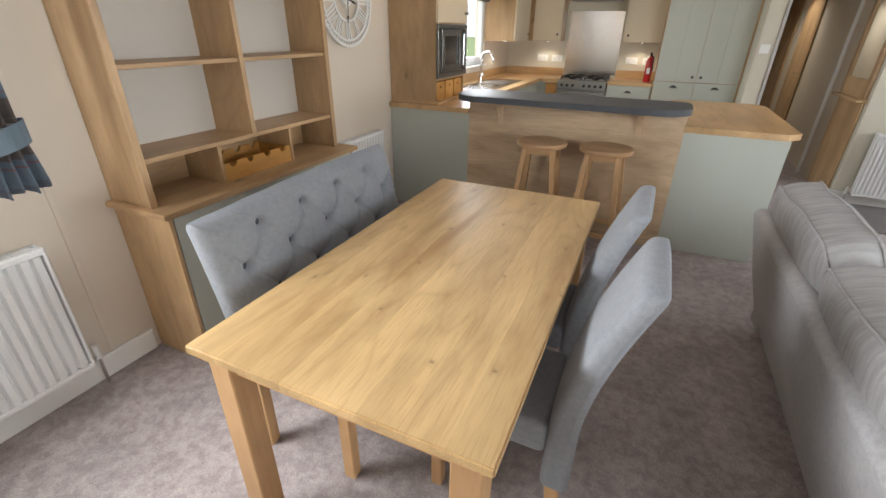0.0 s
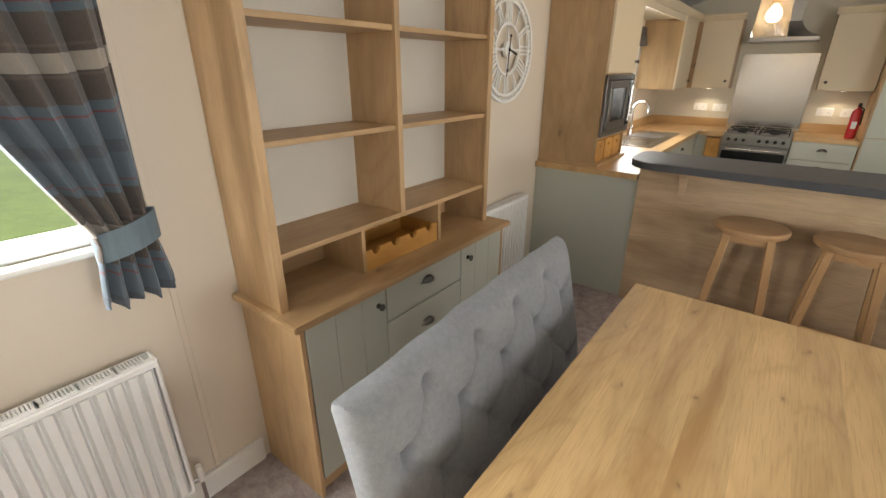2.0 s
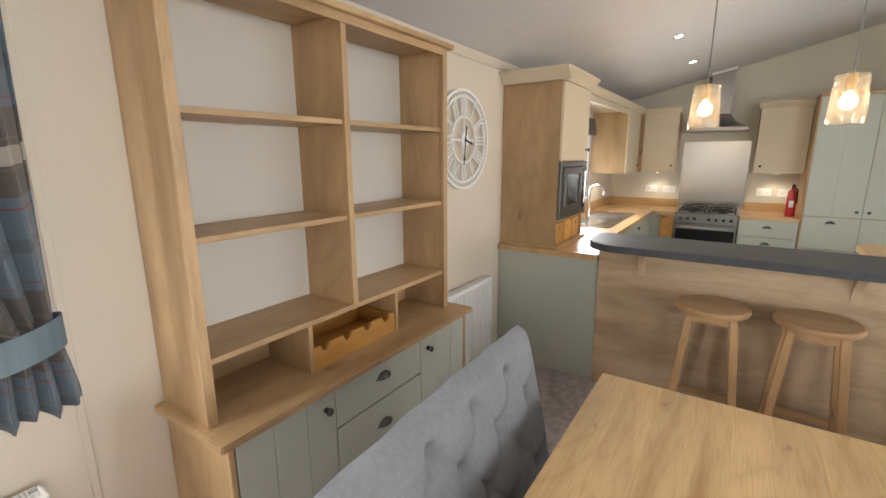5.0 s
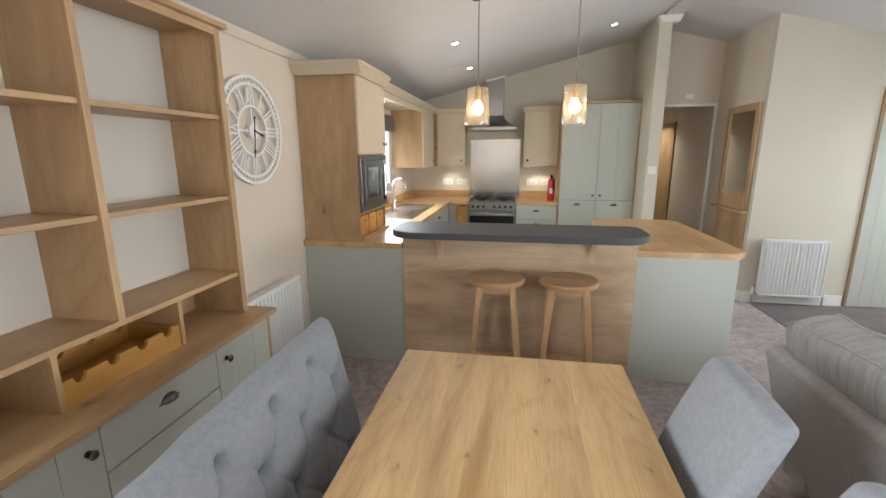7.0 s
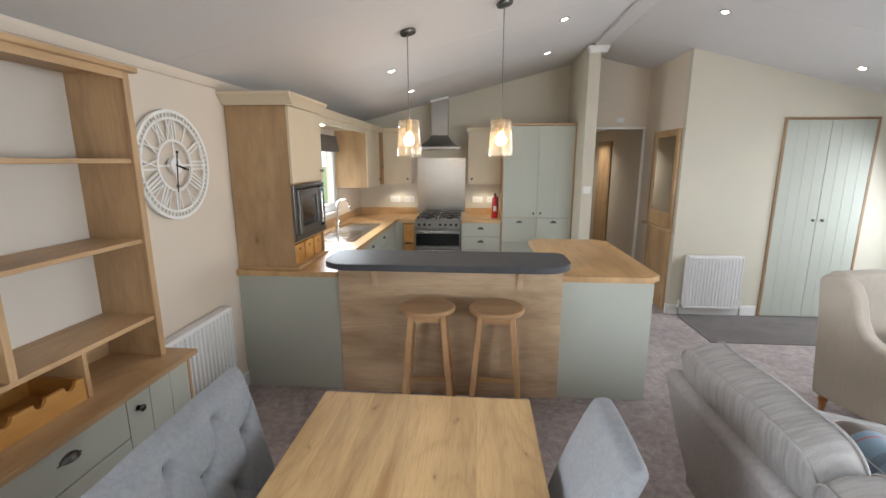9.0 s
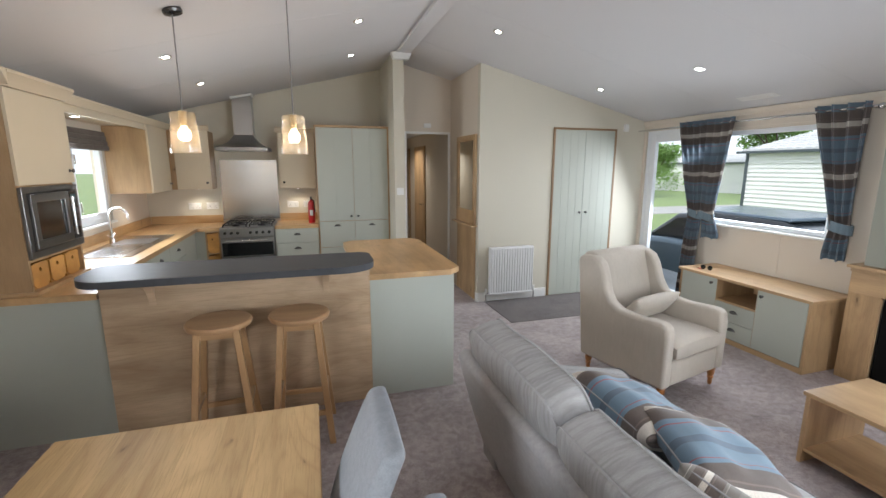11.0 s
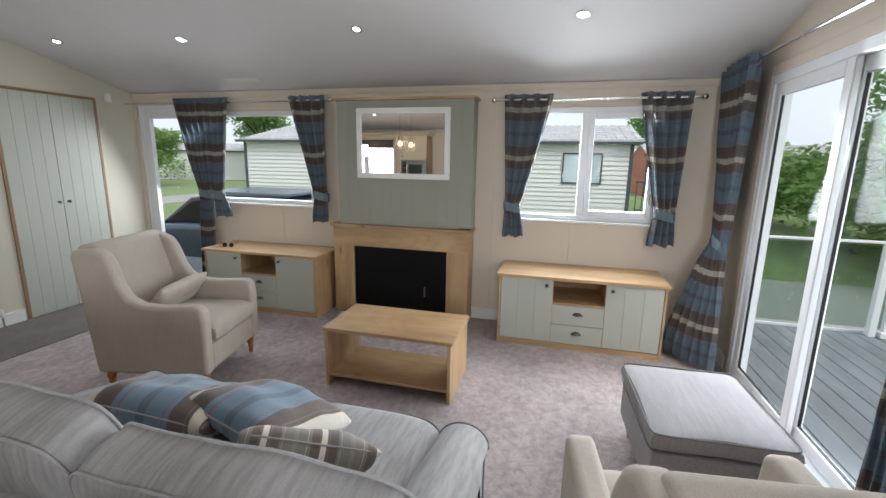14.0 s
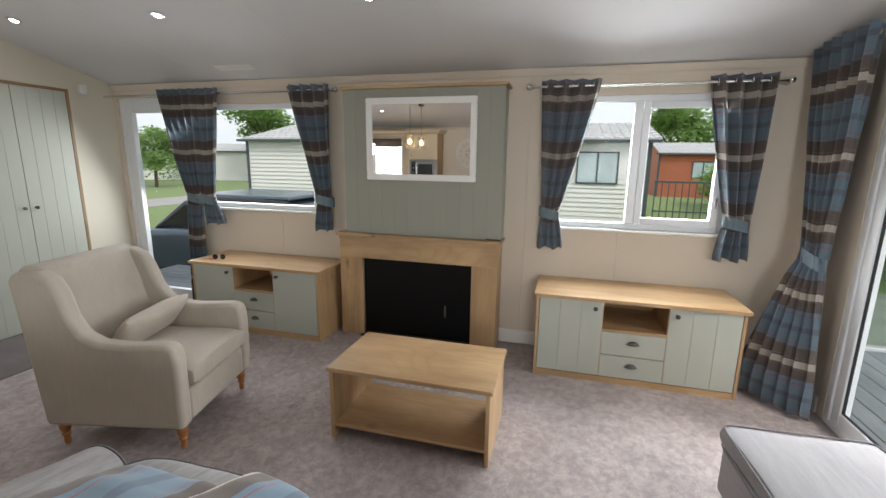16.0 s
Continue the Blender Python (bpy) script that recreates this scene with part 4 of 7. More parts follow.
pen = thing("peninsula", "sage panelled kitchen peninsula with a knotty oak front", "kitchen unit", (0, 3.6, 0))
part("side_panel", B((W + 0.004, -1.169, 0.0, 0.018, 0, 0.879), bevel=0.001), SAGE_WALL, pen, "plain sage end panel")
part("oak_front", B((-1.169, 0.411, -0.022, 0.0, 0, 1.024), bevel=0.001), PANEL_OAK, pen, "pale knotty oak-look panel")
part("oak_side", B((-1.169, 0.411, 0.0, 0.10, 0.925, 1.024)), PANEL_OAK, pen)
part("front_panel", B((0.411, 1.03, 0.0, 0.018, 0, 0.879), bevel=0.001), SAGE_WALL, pen, "plain sage front panel")
part("end_panel", B((1.012, 1.03, 0.018, 1.42, 0, 0.879), bevel=0.001), SAGE_WALL, pen, "plain sage end panel")
part("inner_panel", B((0.44, 0.458, 0.62, 1.42, 0, 0.879)), SAGE, pen)
part("inner_panel", B((-1.25, 0.44, 0.60, 0.618, 0, 0.879)), SAGE, pen)
part("rear_panel", B((0.458, 1.012, 1.402, 1.42, 0, 0.879)), SAGE, pen)
for x in (-0.90, 0.12):
    bm = bmesh.new()
    pts = [(-0.022, 1.022), (-0.25, 1.022), (-0.25, 1.0)] + [(-0.25 + 0.228 * math.sin(math.pi / 2 * k / 8), 0.82 + 0.18 * math.cos(math.pi / 2 * k / 8)) for k in range(1, 9)]
    prism(bm, pts, 0, x - 0.02, x + 0.02)
    part("corbel", bm, PANEL_OAK, pen, "curved oak bracket under the bar top")

bar = thing("breakfast_bar", "raised slate-grey breakfast bar top with rounded ends, bare", "bar top", (-0.383, 3.47, 1.025))
bm = bmesh.new()
pts = []
hx, r = 0.80, 0.17
for k in range(13):
    a = -math.pi / 2 + math.pi / 2 * k / 12
    pts.append((hx - 0.2 + 0.2 * math.cos(a), -0.06 + 0.19 * math.sin(a)))
for k in range(7):
    a = math.pi / 2 * k / 6
    pts.append((hx - 0.06 + 0.06 * math.cos(a), 0.15 + 0.06 * math.sin(a)))
pts += [(-x, y) for x, y in pts[::-1]]
prism(bm, pts, 2, 0, 0.04)
bmesh.ops.bevel(bm, geom=[e for e in bm.edges if abs(e.verts[0].co.z - e.verts[1].co.z) < 1e-5], offset=0.008, segments=2, affect="EDGES")
part("slab", bm, SLATE, bar)
bm = bmesh.new()
prism(bm, [(x * 0.985, y * 0.95) for x, y in pts], 2, 0.0405, 0.0415)
part("laminate_sheet", bm, SLATE, bar)

wt = thing("worktop", "oak-effect kitchen worktop, mostly bare", "worktop", (0, 0, 0))
bm = bmesh.new()
worktop(bm, [(0.40, 3.578), (1.00, 3.578), (1.085, 3.66), (1.085, 4.95), (0.99, 5.05), (0.42, 5.05), (0.33, 4.96), (0.33, 4.24), (-1.27, 4.24), (-1.27, 6.42), (-1.028, 6.42), (-1.028, NB - 0.002), (W + 0.002, NB - 0.002), (W + 0.002, 3.578), (-1.18, 3.578), (-1.18, 3.702), (0.40, 3.702)])
part("worktop_slab", bm, WTOP_Y, wt)
part("worktop_slab", B((-0.402, 0.128, 6.42, NB - 0.002, 0.88, 0.92), bevel=0.003), TOP_X, wt)
part("upstand", B((W + 0.002, W + 0.018, 4.26, NB - 0.02, 0.921, 1.02), bevel=0.002), WTOP_Y, wt)
part("upstand", B((W + 0.02, -1.076, NB - 0.018, NB - 0.002, 0.921, 1.02), bevel=0.002), TOP_X, wt)
part("upstand", B((-0.363, 0.128, NB - 0.018, NB - 0.002, 0.921, 1.02), bevel=0.002), TOP_X, wt)


def unit(name, label, x0, x1, y0, y1, z0, z1, material=None):
    u = thing(name, label, "kitchen unit", (0, 0, 0))
    part("body", B((x0, x1, y0, y1, z0, z1)), material or OAK_Z, u)
    return u


# west run under the worktop
for k, (a, b, c) in enumerate(((4.27, 4.83, 0), (4.83, 5.40, 0), (5.40, 5.95, 1), (5.95, 6.40, 1))):
    u = unit("base_unit", "sage base unit with a door under the oak worktop", W + 0.004, -1.31, a, b, 0.0, 0.878, SAGE)
    if k == 3:
        front(u, "door", "x", -1.31, a, b, 0.1, 0.87, 1, SAGE, 1)
    else:
        front(u, "door", "x", -1.31, a, b, 0.1, 0.70, 1, SAGE)
        front(u, "drawer_front", "x", -1.31, a, b, 0.70, 0.87, 1, SAGE)
        cup_on(u, (-1.292, (a + b) / 2, 0.80), (1, 0, 0), (0, 1, 0))
u = unit("base_unit", "narrow oak crate cubby beside the cooker", W + 0.004, -1.19, 6.45, NB - 0.004, 0.0, 0.878, SAGE)
cub = thing("crate_cubby", "narrow open oak unit holding pine crates beside the cooker", "kitchen unit", (-1.188, 6.42, 0))
part("side_panel", B((0, 0.012, 0, 0.55, 0, 0.878)), OAK_Z, cub)
part("side_panel", B((0.146, 0.158, 0, 0.55, 0, 0.878)), OAK_Z, cub)
part("back_panel", B((0.012, 0.146, 0.54, 0.55, 0, 0.878)), OAK_Z, cub)
for z in (0.06, 0.33, 0.60, 0.866):
    part("shelf", B((0.012, 0.146, 0, 0.54, z, z + 0.012)), OAK_X, cub)


def crate(at, w, d, h, turn=0):
    """Open pine crate with a finger hole; its front faces local -y."""
    c = thing("pine_crate", "small orange pine storage crate with a round finger hole", "crate", at, turn, "pine crates")
    t = 0.008
    part("crate_side", B((0, t, t, d - t, 0, h)), PINE, c)
    part("crate_side", B((w - t, w, t, d - t, 0, h)), PINE, c)
    part("crate_back", B((0, w, d - t, d, 0, h)), PINE, c)
    part("crate_floor", B((t, w - t, t, d - t, 0, t)), PINE, c)
    bm = bmesh.new()
    seg = 16
    cx, cz, r = w / 2, h * 0.72, min(0.013, w * 0.16)
    prev = None
    for y in (0.0, t):
        inner = [bm.verts.new((cx + r * math.cos(2 * math.pi * k / seg), y, cz + r * math.sin(2 * math.pi * k / seg))) for k in range(seg)]
        outer = []
        for k in range(seg):
            a = 2 * math.pi * k / seg
            ca, sa = math.cos(a), math.sin(a)
            sx = (w - cx) if ca > 0 else cx
            sz = (h - cz) if sa > 0 else cz
            m = min(sx / max(abs(ca), 1e-6), sz / max(abs(sa), 1e-6))
            outer.append(bm.verts.new((cx + ca * m, y, cz + sa * m)))
        for k in range(seg):
            bm.faces.new((inner[k], inner[(k + 1) % seg], outer[(k + 1) % seg], outer[k]))
        if prev:
            for k in range(seg):
                bm.faces.new((prev[0][k], prev[0][(k + 1) % seg], inner[(k + 1) % seg], inner[k]))
                bm.faces.new((prev[1][k], prev[1][(k + 1) % seg], outer[(k + 1) % seg], outer[k]))
        prev = (inner, outer)
    part("crate_front", bm, PINE, c)
    return c


for z in (0.073, 0.343, 0.613):
    crate((-1.172, 6.425, z), 0.126, 0.30, 0.235)
# drawers right of the cooker
u = unit("drawer_unit", "sage kitchen drawer unit with cup pulls beside the cooker", -0.400, 0.124, 6.42, NB - 0.004, 0.0, 0.878, SAGE)
for z0, z1 in ((0.70, 0.872), (0.52, 0.698), (0.31, 0.518), (0.10, 0.308)):
    front(u, "drawer_front", "y", 6.42, -0.398, 0.122, z0, z1, -1, SAGE)
    cup_on(u, (-0.138, 6.402, (z0 + z1) / 2 + 0.02), (0, -1, 0), (1, 0, 0))
# pantry
u = thing("pantry_cupboard", "tall sage double cupboard with drawers below and an oak cornice, closed", "cupboard", (0, 0, 0))
part("body", B((0.132, 1.046, 6.42, NB - 0.004, 0, 2.13)), OAK_Z, u)
part("oak_cornice", B((0.125, 1.048, 6.385, NB - 0.004, 2.131, 2.155), bevel=0.003), OAK_X, u)
part("oak_stile", B((1.030, 1.048, 6.40, 6.42, 0, 2.13)), OAK_Z, u)
part("oak_stile", B((0.130, 0.142, 6.40, 6.42, 0, 2.13)), OAK_Z, u)
mid = 0.588
for a, b, s in ((0.142, mid, 1), (mid, 1.030, -1)):
    front(u, "door", "y", 6.42, a, b, 0.96, 2.128, -1, SAGE, 1)
    front(u, "drawer_front", "y", 6.42, a, b, 0.62, 0.957, -1, SAGE)
    front(u, "lower_drawer_front", "y", 6.42, a, b, 0.10, 0.617, -1, SAGE)
    cup_on(u, ((a + b) / 2, 6.402, 0.90), (0, -1, 0), (1, 0, 0))
    knob_on(u, (mid - s * 0.045, 6.402, 1.02), (0, -1, 0))


# tall oven housing on the worktop
tc = thing("microwave_housing", "oak-sided tall cabinet with a cream door, standing on the worktop", "cabinet", (W + 0.004, 3.62, 0.9205))
D = 0.43
part("base_plinth", B((0, D + 0.03, -0.012, 0.63, 0, 0.022), bevel=0.002), OAK_X, tc)
part("side_panel", B((0, D, 0, 0.018, 0.022, 1.15)), oak("housing_oak", 2, (0.46, 0.31, 0.17), (0.33, 0.205, 0.10), 0.5), tc)
part("side_panel", B((0, D, 0.60, 0.618, 0.022, 1.15)), OAK_Z, tc)
part("back_panel", B((0, 0.012, 0.018, 0.60, 0.022, 1.15)), OAK_Z, tc)
part("shelf", B((0.012, D - 0.002, 0.018, 0.60, 0.185, 0.203)), OAK_Y, tc)
part("shelf", B((0.012, D - 0.002, 0.018, 0.60, 0.61, 0.628)), OAK_Y, tc)
part("top_panel", B((0.012, D - 0.002, 0.018, 0.60, 1.13, 1.148)), OAK_Y, tc)
front(tc, "door", "x", D, 0.004, 0.614, 0.622, 1.148, 1, CREAM_DOOR)
knob_on(tc, (D + 0.018, 0.565, 0.70), (1, 0, 0))
bm = bmesh.new()
prism(bm, [(0, 1.151), (D + 0.022, 1.151), (D + 0.03, 1.165), (D + 0.055, 1.20), (D + 0.07, 1.215), (D + 0.07, 1.232), (0, 1.232)], 1, -0.03, 0.66)
part("crown_moulding", bm, CREAM_DOOR, tc, "cream crown moulding")
bm = bmesh.new()
prism(bm, [(-0.030, 1.1505), (-0.038, 1.165), (-0.062, 1.20), (-0.078, 1.215), (-0.078, 1.2325), (-0.0305, 1.2325)], 0, 0, D + 0.066)
part("crown_moulding", bm, CREAM_DOOR, tc, "cream crown moulding")

mw = thing("microwave", "built-in stainless steel microwave with a dark glass door, closed", "microwave", (W + 0.004 + D, 3.62, 0.9205 + 0.204))
part("case", B((-0.34, 0.0, 0.022, 0.596, 0.002, 0.405)), IRON, mw)
bm = B((0.001, 0.022, 0.006, 0.612, 0.0, 0.045), (0.001, 0.022, 0.006, 0.612, 0.375, 0.41), (0.001, 0.022, 0.006, 0.05, 0.045, 0.375), (0.001, 0.022, 0.568, 0.612, 0.045, 0.375), bevel=0.003)
part("trim_frame", bm, STEEL_D, mw)
part("door_frame", B((0.002, 0.036, 0.055, 0.465, 0.05, 0.10), (0.002, 0.036, 0.055, 0.465, 0.32, 0.37), (0.002, 0.036, 0.055, 0.105, 0.10, 0.32), (0.002, 0.036, 0.415, 0.465, 0.10, 0.32), bevel=0.003), STEEL_D, mw)
part("door_glass", B((0.004, 0.030, 0.105, 0.415, 0.10, 0.32)), BLACK, mw, "black glass window")
part("handle", C(((0.058, 0.452, 0.085), (0.058, 0.452, 0.335), 0.008), ((0.034, 0.452, 0.10), (0.058, 0.452, 0.10), 0.005), ((0.034, 0.452, 0.32), (0.058, 0.452, 0.32), 0.005)), CHROME, mw)
part("control_panel", B((0.002, 0.034, 0.47, 0.563, 0.05, 0.37), bevel=0.003), BLACK, mw, "black control panel")
part("display", B((0.034, 0.0355, 0.485, 0.548, 0.31, 0.345)), paint("lcd_glass", (0.05, 0.09, 0.10), 0.2, bumps=0), mw)
for zz in (0.15, 0.24):
    part("dial", C(((0.034, 0.516, zz), (0.052, 0.516, zz), 0.02, 0.018, 20)), STEEL_D, mw)
for y in (0.04, 0.225, 0.41):
    c = crate((W + 0.004 + D - 0.01, 3.62 + y, 0.9205 + 0.0225), 0.165, 0.30, 0.15, 90)


# wall units
def wall_unit(x0, x1, y0, y1, axis, at, d, u0, u1, knob, label, z0=1.37, z1=2.075):
    u = thing("wall_unit", label, "kitchen cabinet", (0, 0, 0))
    part("body", B((x0, x1, y0, y1, z0, z1)), OAK_Z, u)
    front(u, "door", axis, at, u0, u1, z0, z1, d, CREAM_DOOR)
    if axis == "x":
        knob_on(u, (at + d * 0.018, knob, z0 + 0.08), (d, 0, 0))
    else:
        knob_on(u, (knob, at + d * 0.018, z0 + 0.08), (0, d, 0))
    return u


wall_unit(W + 0.004, -1.545, 5.95, 6.62, "x", -1.545, 1, 5.95, 6.60, 6.54, "oak-sided wall cabinet with a cream door beside the kitchen window")
wall_unit(W + 0.004, -1.115, 6.73, NB - 0.004, "y", 6.73, -1, -1.50, -1.115, -1.16, "cream-fronted corner wall cabinet over the worktop")
wall_unit(-0.325, 0.126, 6.73, NB - 0.004, "y", 6.73, -1, -0.325, 0.126, -0.27, "cream-fronted wall cabinet between hood and pantry")
u = thing("cabinet_cornice", "cream crown moulding run over the kitchen wall cabinets", "moulding", (0, 0, 0))
pr = [(0, 2.077), (0.012, 2.077), (0.02, 2.09), (0.045, 2.125), (0.045, 2.14), (0, 2.14)]
bm = bmesh.new()
prism(bm, [(-1.545 + a, z) for a, z in pr], 1, 4.30, 6.71)
part("moulding_run", bm, CREAM_DOOR, u)
bm = bmesh.new()
prism(bm, [(6.73 - a, z) for a, z in pr], 0, -1.545, -1.10)
part("moulding_run", bm, CREAM_DOOR, u)
bm = bmesh.new()
prism(bm, [(6.73 - a, z) for a, z in pr], 0, -0.345, 0.128)
part("moulding_run", bm, CREAM_DOOR, u)
part("bridging_shelf", B((W + 0.004, -1.55, 4.245, 5.948, 2.05, 2.07)), CREAM_DOOR, u)
part("bridging_rail", B((-1.56, -1.545, 4.245, 5.948, 2.02, 2.076)), CREAM_DOOR, u)
part("cover_board", B((W + 0.004, -1.545, 5.95, NB - 0.004, 2.077, 2.09)), CREAM_DOOR, u)

# splashback, hood, cooker
sp = thing("splashback", "brushed stainless steel splashback behind the cooker", "splashback", (-0.72, NB - 0.002, 0.95))
part("sheet", B((-0.352, 0.352, -0.006, 0, 0, 0.785), bevel=0.001), paint("splash_steel", (0.52, 0.52, 0.53), 0.2, 1.0, vary=0.05, bumps=0.0), sp)
hd = thing("cooker_hood", "stainless steel chimney cooker hood with a curved skirt", "cooker hood", (-0.72, NB - 0.002, 1.84))
bm = bmesh.new()
prof = []
rows = []
for k in range(9):
    t = k / 8
    hwid = 0.30 - 0.185 * t ** 0.9
    dep = 0.48 - 0.255 * t ** 0.9
    z = 0.04 + 0.09 * t + 0.07 * t ** 4
    rows.append([bm.verts.new(p) for p in ((-hwid, 0, z), (hwid, 0, z), (hwid, -dep, z), (-hwid, -dep, z))])
for p, q in zip(rows, rows[1:]):
    for j in range(4):
        bm.faces.new((p[j], p[(j + 1) % 4], q[(j + 1) % 4], q[j]))
bm.faces.new(rows[0][::-1])
bm.faces.new(rows[-1])
part("canopy", bm, STEEL, hd)
part("rim", B((-0.30, 0.30, -0.48, 0, 0.0, 0.04), bevel=0.002), STEEL, hd)
bm = bmesh.new()
x0, x1 = -0.72 - 0.11, -0.72 + 0.11
prism(bm, [(-0.11, 0.20), (0.11, 0.20), (0.11, ceil_z(x1) - 1.842), (-0.11, ceil_z(x0) - 1.842)], 1, -0.22, 0)
part("chimney", bm, STEEL, hd)
bm = bmesh.new()
prism(bm, [(-0.125, ceil_z(x0) - 1.87), (0.125, ceil_z(x1) - 1.87), (0.125, ceil_z(x1) - 1.845), (-0.125, ceil_z(x0) - 1.845)], 1, -0.235, 0)
part("ceiling_collar", bm, WHITE, hd)

ck = thing("cooker", "freestanding stainless steel gas cooker with black glass oven door, closed", "cooker", (-1.024, 6.40, 0))
cw = 0.618
part("body", B((0.0, cw, 0.02, 0.60, 0.03, 0.90), bevel=0.003), STEEL, ck)
part("hob", B((0.0, cw, 0.02, 0.60, 0.902, 0.918), bevel=0.003), STEEL, ck)
part("control_panel", B((0.0, cw, -0.018, 0.019, 0.80, 0.915), bevel=0.006), STEEL, ck)
for k in range(8):
    if k != 3:
        part("control_knob", C(((0.06 + k * 0.071, -0.018, 0.855), (0.06 + k * 0.071, -0.045, 0.855), 0.018, 0.015, 16)), IRON, ck, "black control knob")
for z0, z1, nm in ((0.56, 0.79, "grill_door"), (0.10, 0.54, "oven_door")):
    dd = part(nm, B((0.005, cw - 0.005, -0.02, 0.018, z0, z1), bevel=0.004), STEEL, ck)
    part("door_glass", B((0.02, cw - 0.02, -0.0235, -0.019, z0 + 0.012, z1 - 0.055)), BLACK, dd, "black glass panel")
    part("handle", C(((0.06, -0.055, z1 - 0.03), (cw - 0.06, -0.055, z1 - 0.03), 0.010), ((0.08, -0.02, z1 - 0.03), (0.08, -0.055, z1 - 0.03), 0.006), ((cw - 0.08, -0.02, z1 - 0.03), (cw - 0.08, -0.055, z1 - 0.03), 0.006)), CHROME, dd)
for x in (0.16, 0.46):
    for y in (0.17, 0.45):
        part("burner", C(((x, y, 0.918), (x, y, 0.93), 0.045, 0.04), ((x, y, 0.93), (x, y, 0.938), 0.03, 0.028)), IRON, ck, "black gas burner")
for x in (0.16, 0.46):
    bm = bmesh.new()
    for yy in (0.06, 0.31, 0.56):
        box(bm, x - 0.13, x + 0.13, yy - 0.005, yy + 0.005, 0.94, 0.95)
    for xx in (x - 0.13, x + 0.13):
        box(bm, xx - 0.005, xx + 0.005, 0.065, 0.555, 0.9405, 0.9505)
    for yy in (0.17, 0.45):
        box(bm, x - 0.10, x - 0.025, yy - 0.004, yy + 0.004, 0.941, 0.951)
        box(bm, x + 0.025, x + 0.10, yy - 0.004, yy + 0.004, 0.941, 0.951)
        box(bm, x - 0.004, x + 0.004, yy - 0.10, yy - 0.025, 0.941, 0.951)
        box(bm, x - 0.004, x + 0.004, yy + 0.025, yy + 0.10, 0.941, 0.951)
    for xx in (x - 0.13, x + 0.13):
        for yy in (0.06, 0.56):
            box(bm, xx - 0.006, xx + 0.006, yy - 0.006, yy + 0.006, 0.918, 0.941)
    part("pan_support", bm, IRON, ck, "black cast-iron pan support")


# stools
def stool(at, turn):
    s = thing("bar_stool", "round-seated beech bar stool with splayed square legs at the breakfast bar", "stool", at, turn, "bar stools")
    bm = bmesh.new()
    lathe(bm, [(0.160, 0.755), (0.172, 0.759), (0.177, 0.771), (0.175, 0.783), (0.168, 0.789), (0.10, 0.787), (0.02, 0.785)], seg=40)
    part("seat", bm, oak("stool_seat", 0, (0.46, 0.28, 0.145), (0.38, 0.22, 0.11), 0.4) if "stool_seat" not in bpy.data.materials else bpy.data.materials["stool_seat"], s)

    def slant(a, b, w, name, mat):
        bm = bmesh.new()
        a, b = Vector(a), Vector(b)
        lo = [bm.verts.new(a + Vector((sx * w, sy * w, 0))) for sx, sy in ((-1, -1), (1, -1), (1, 1), (-1, 1))]
        hi = [bm.verts.new(b + Vector((sx * w, sy * w, 0))) for sx, sy in ((-1, -1), (1, -1), (1, 1), (-1, 1))]
        bm.faces.new(lo[::-1])
        bm.faces.new(hi)
        for k in range(4):
            bm.faces.new((lo[k], lo[(k + 1) % 4], hi[(k + 1) % 4], hi[k]))
        bmesh.ops.bevel(bm, geom=list(bm.edges), offset=0.003, segments=1, affect="EDGES")
        part(name, bm, mat, s)
    for sx in (-1, 1):
        for sy in (-1, 1):
            slant((sx * 0.165, sy * 0.165, 0), (sx * 0.098, sy * 0.098, 0.755), 0.018, "leg", BEECH)
    for sg in (-1, 1):
        part("stretcher", B((-0.135, 0.135, sg * 0.148 - 0.010, sg * 0.148 + 0.010, 0.18, 0.21), bevel=0.002), BEECH_X, s)
        part("stretcher", B((sg * 0.140 - 0.010, sg * 0.140 + 0.010, -0.125, 0.125, 0.27, 0.30), bevel=0.002), OAK_Y, s)
        part("seat_rail", B((-0.082, 0.082, sg * 0.098 - 0.010, sg * 0.098 + 0.010, 0.71, 0.755)), BEECH_X, s)
        part("seat_rail", B((sg * 0.098 - 0.010, sg * 0.098 + 0.010, -0.082, 0.082, 0.71, 0.755)), OAK_Y, s)
    return s


st = stool((-0.49, 3.29, 0), 2)
copy_thing(st, pose(-0.05, 3.30, 0, 0, 0, -3))


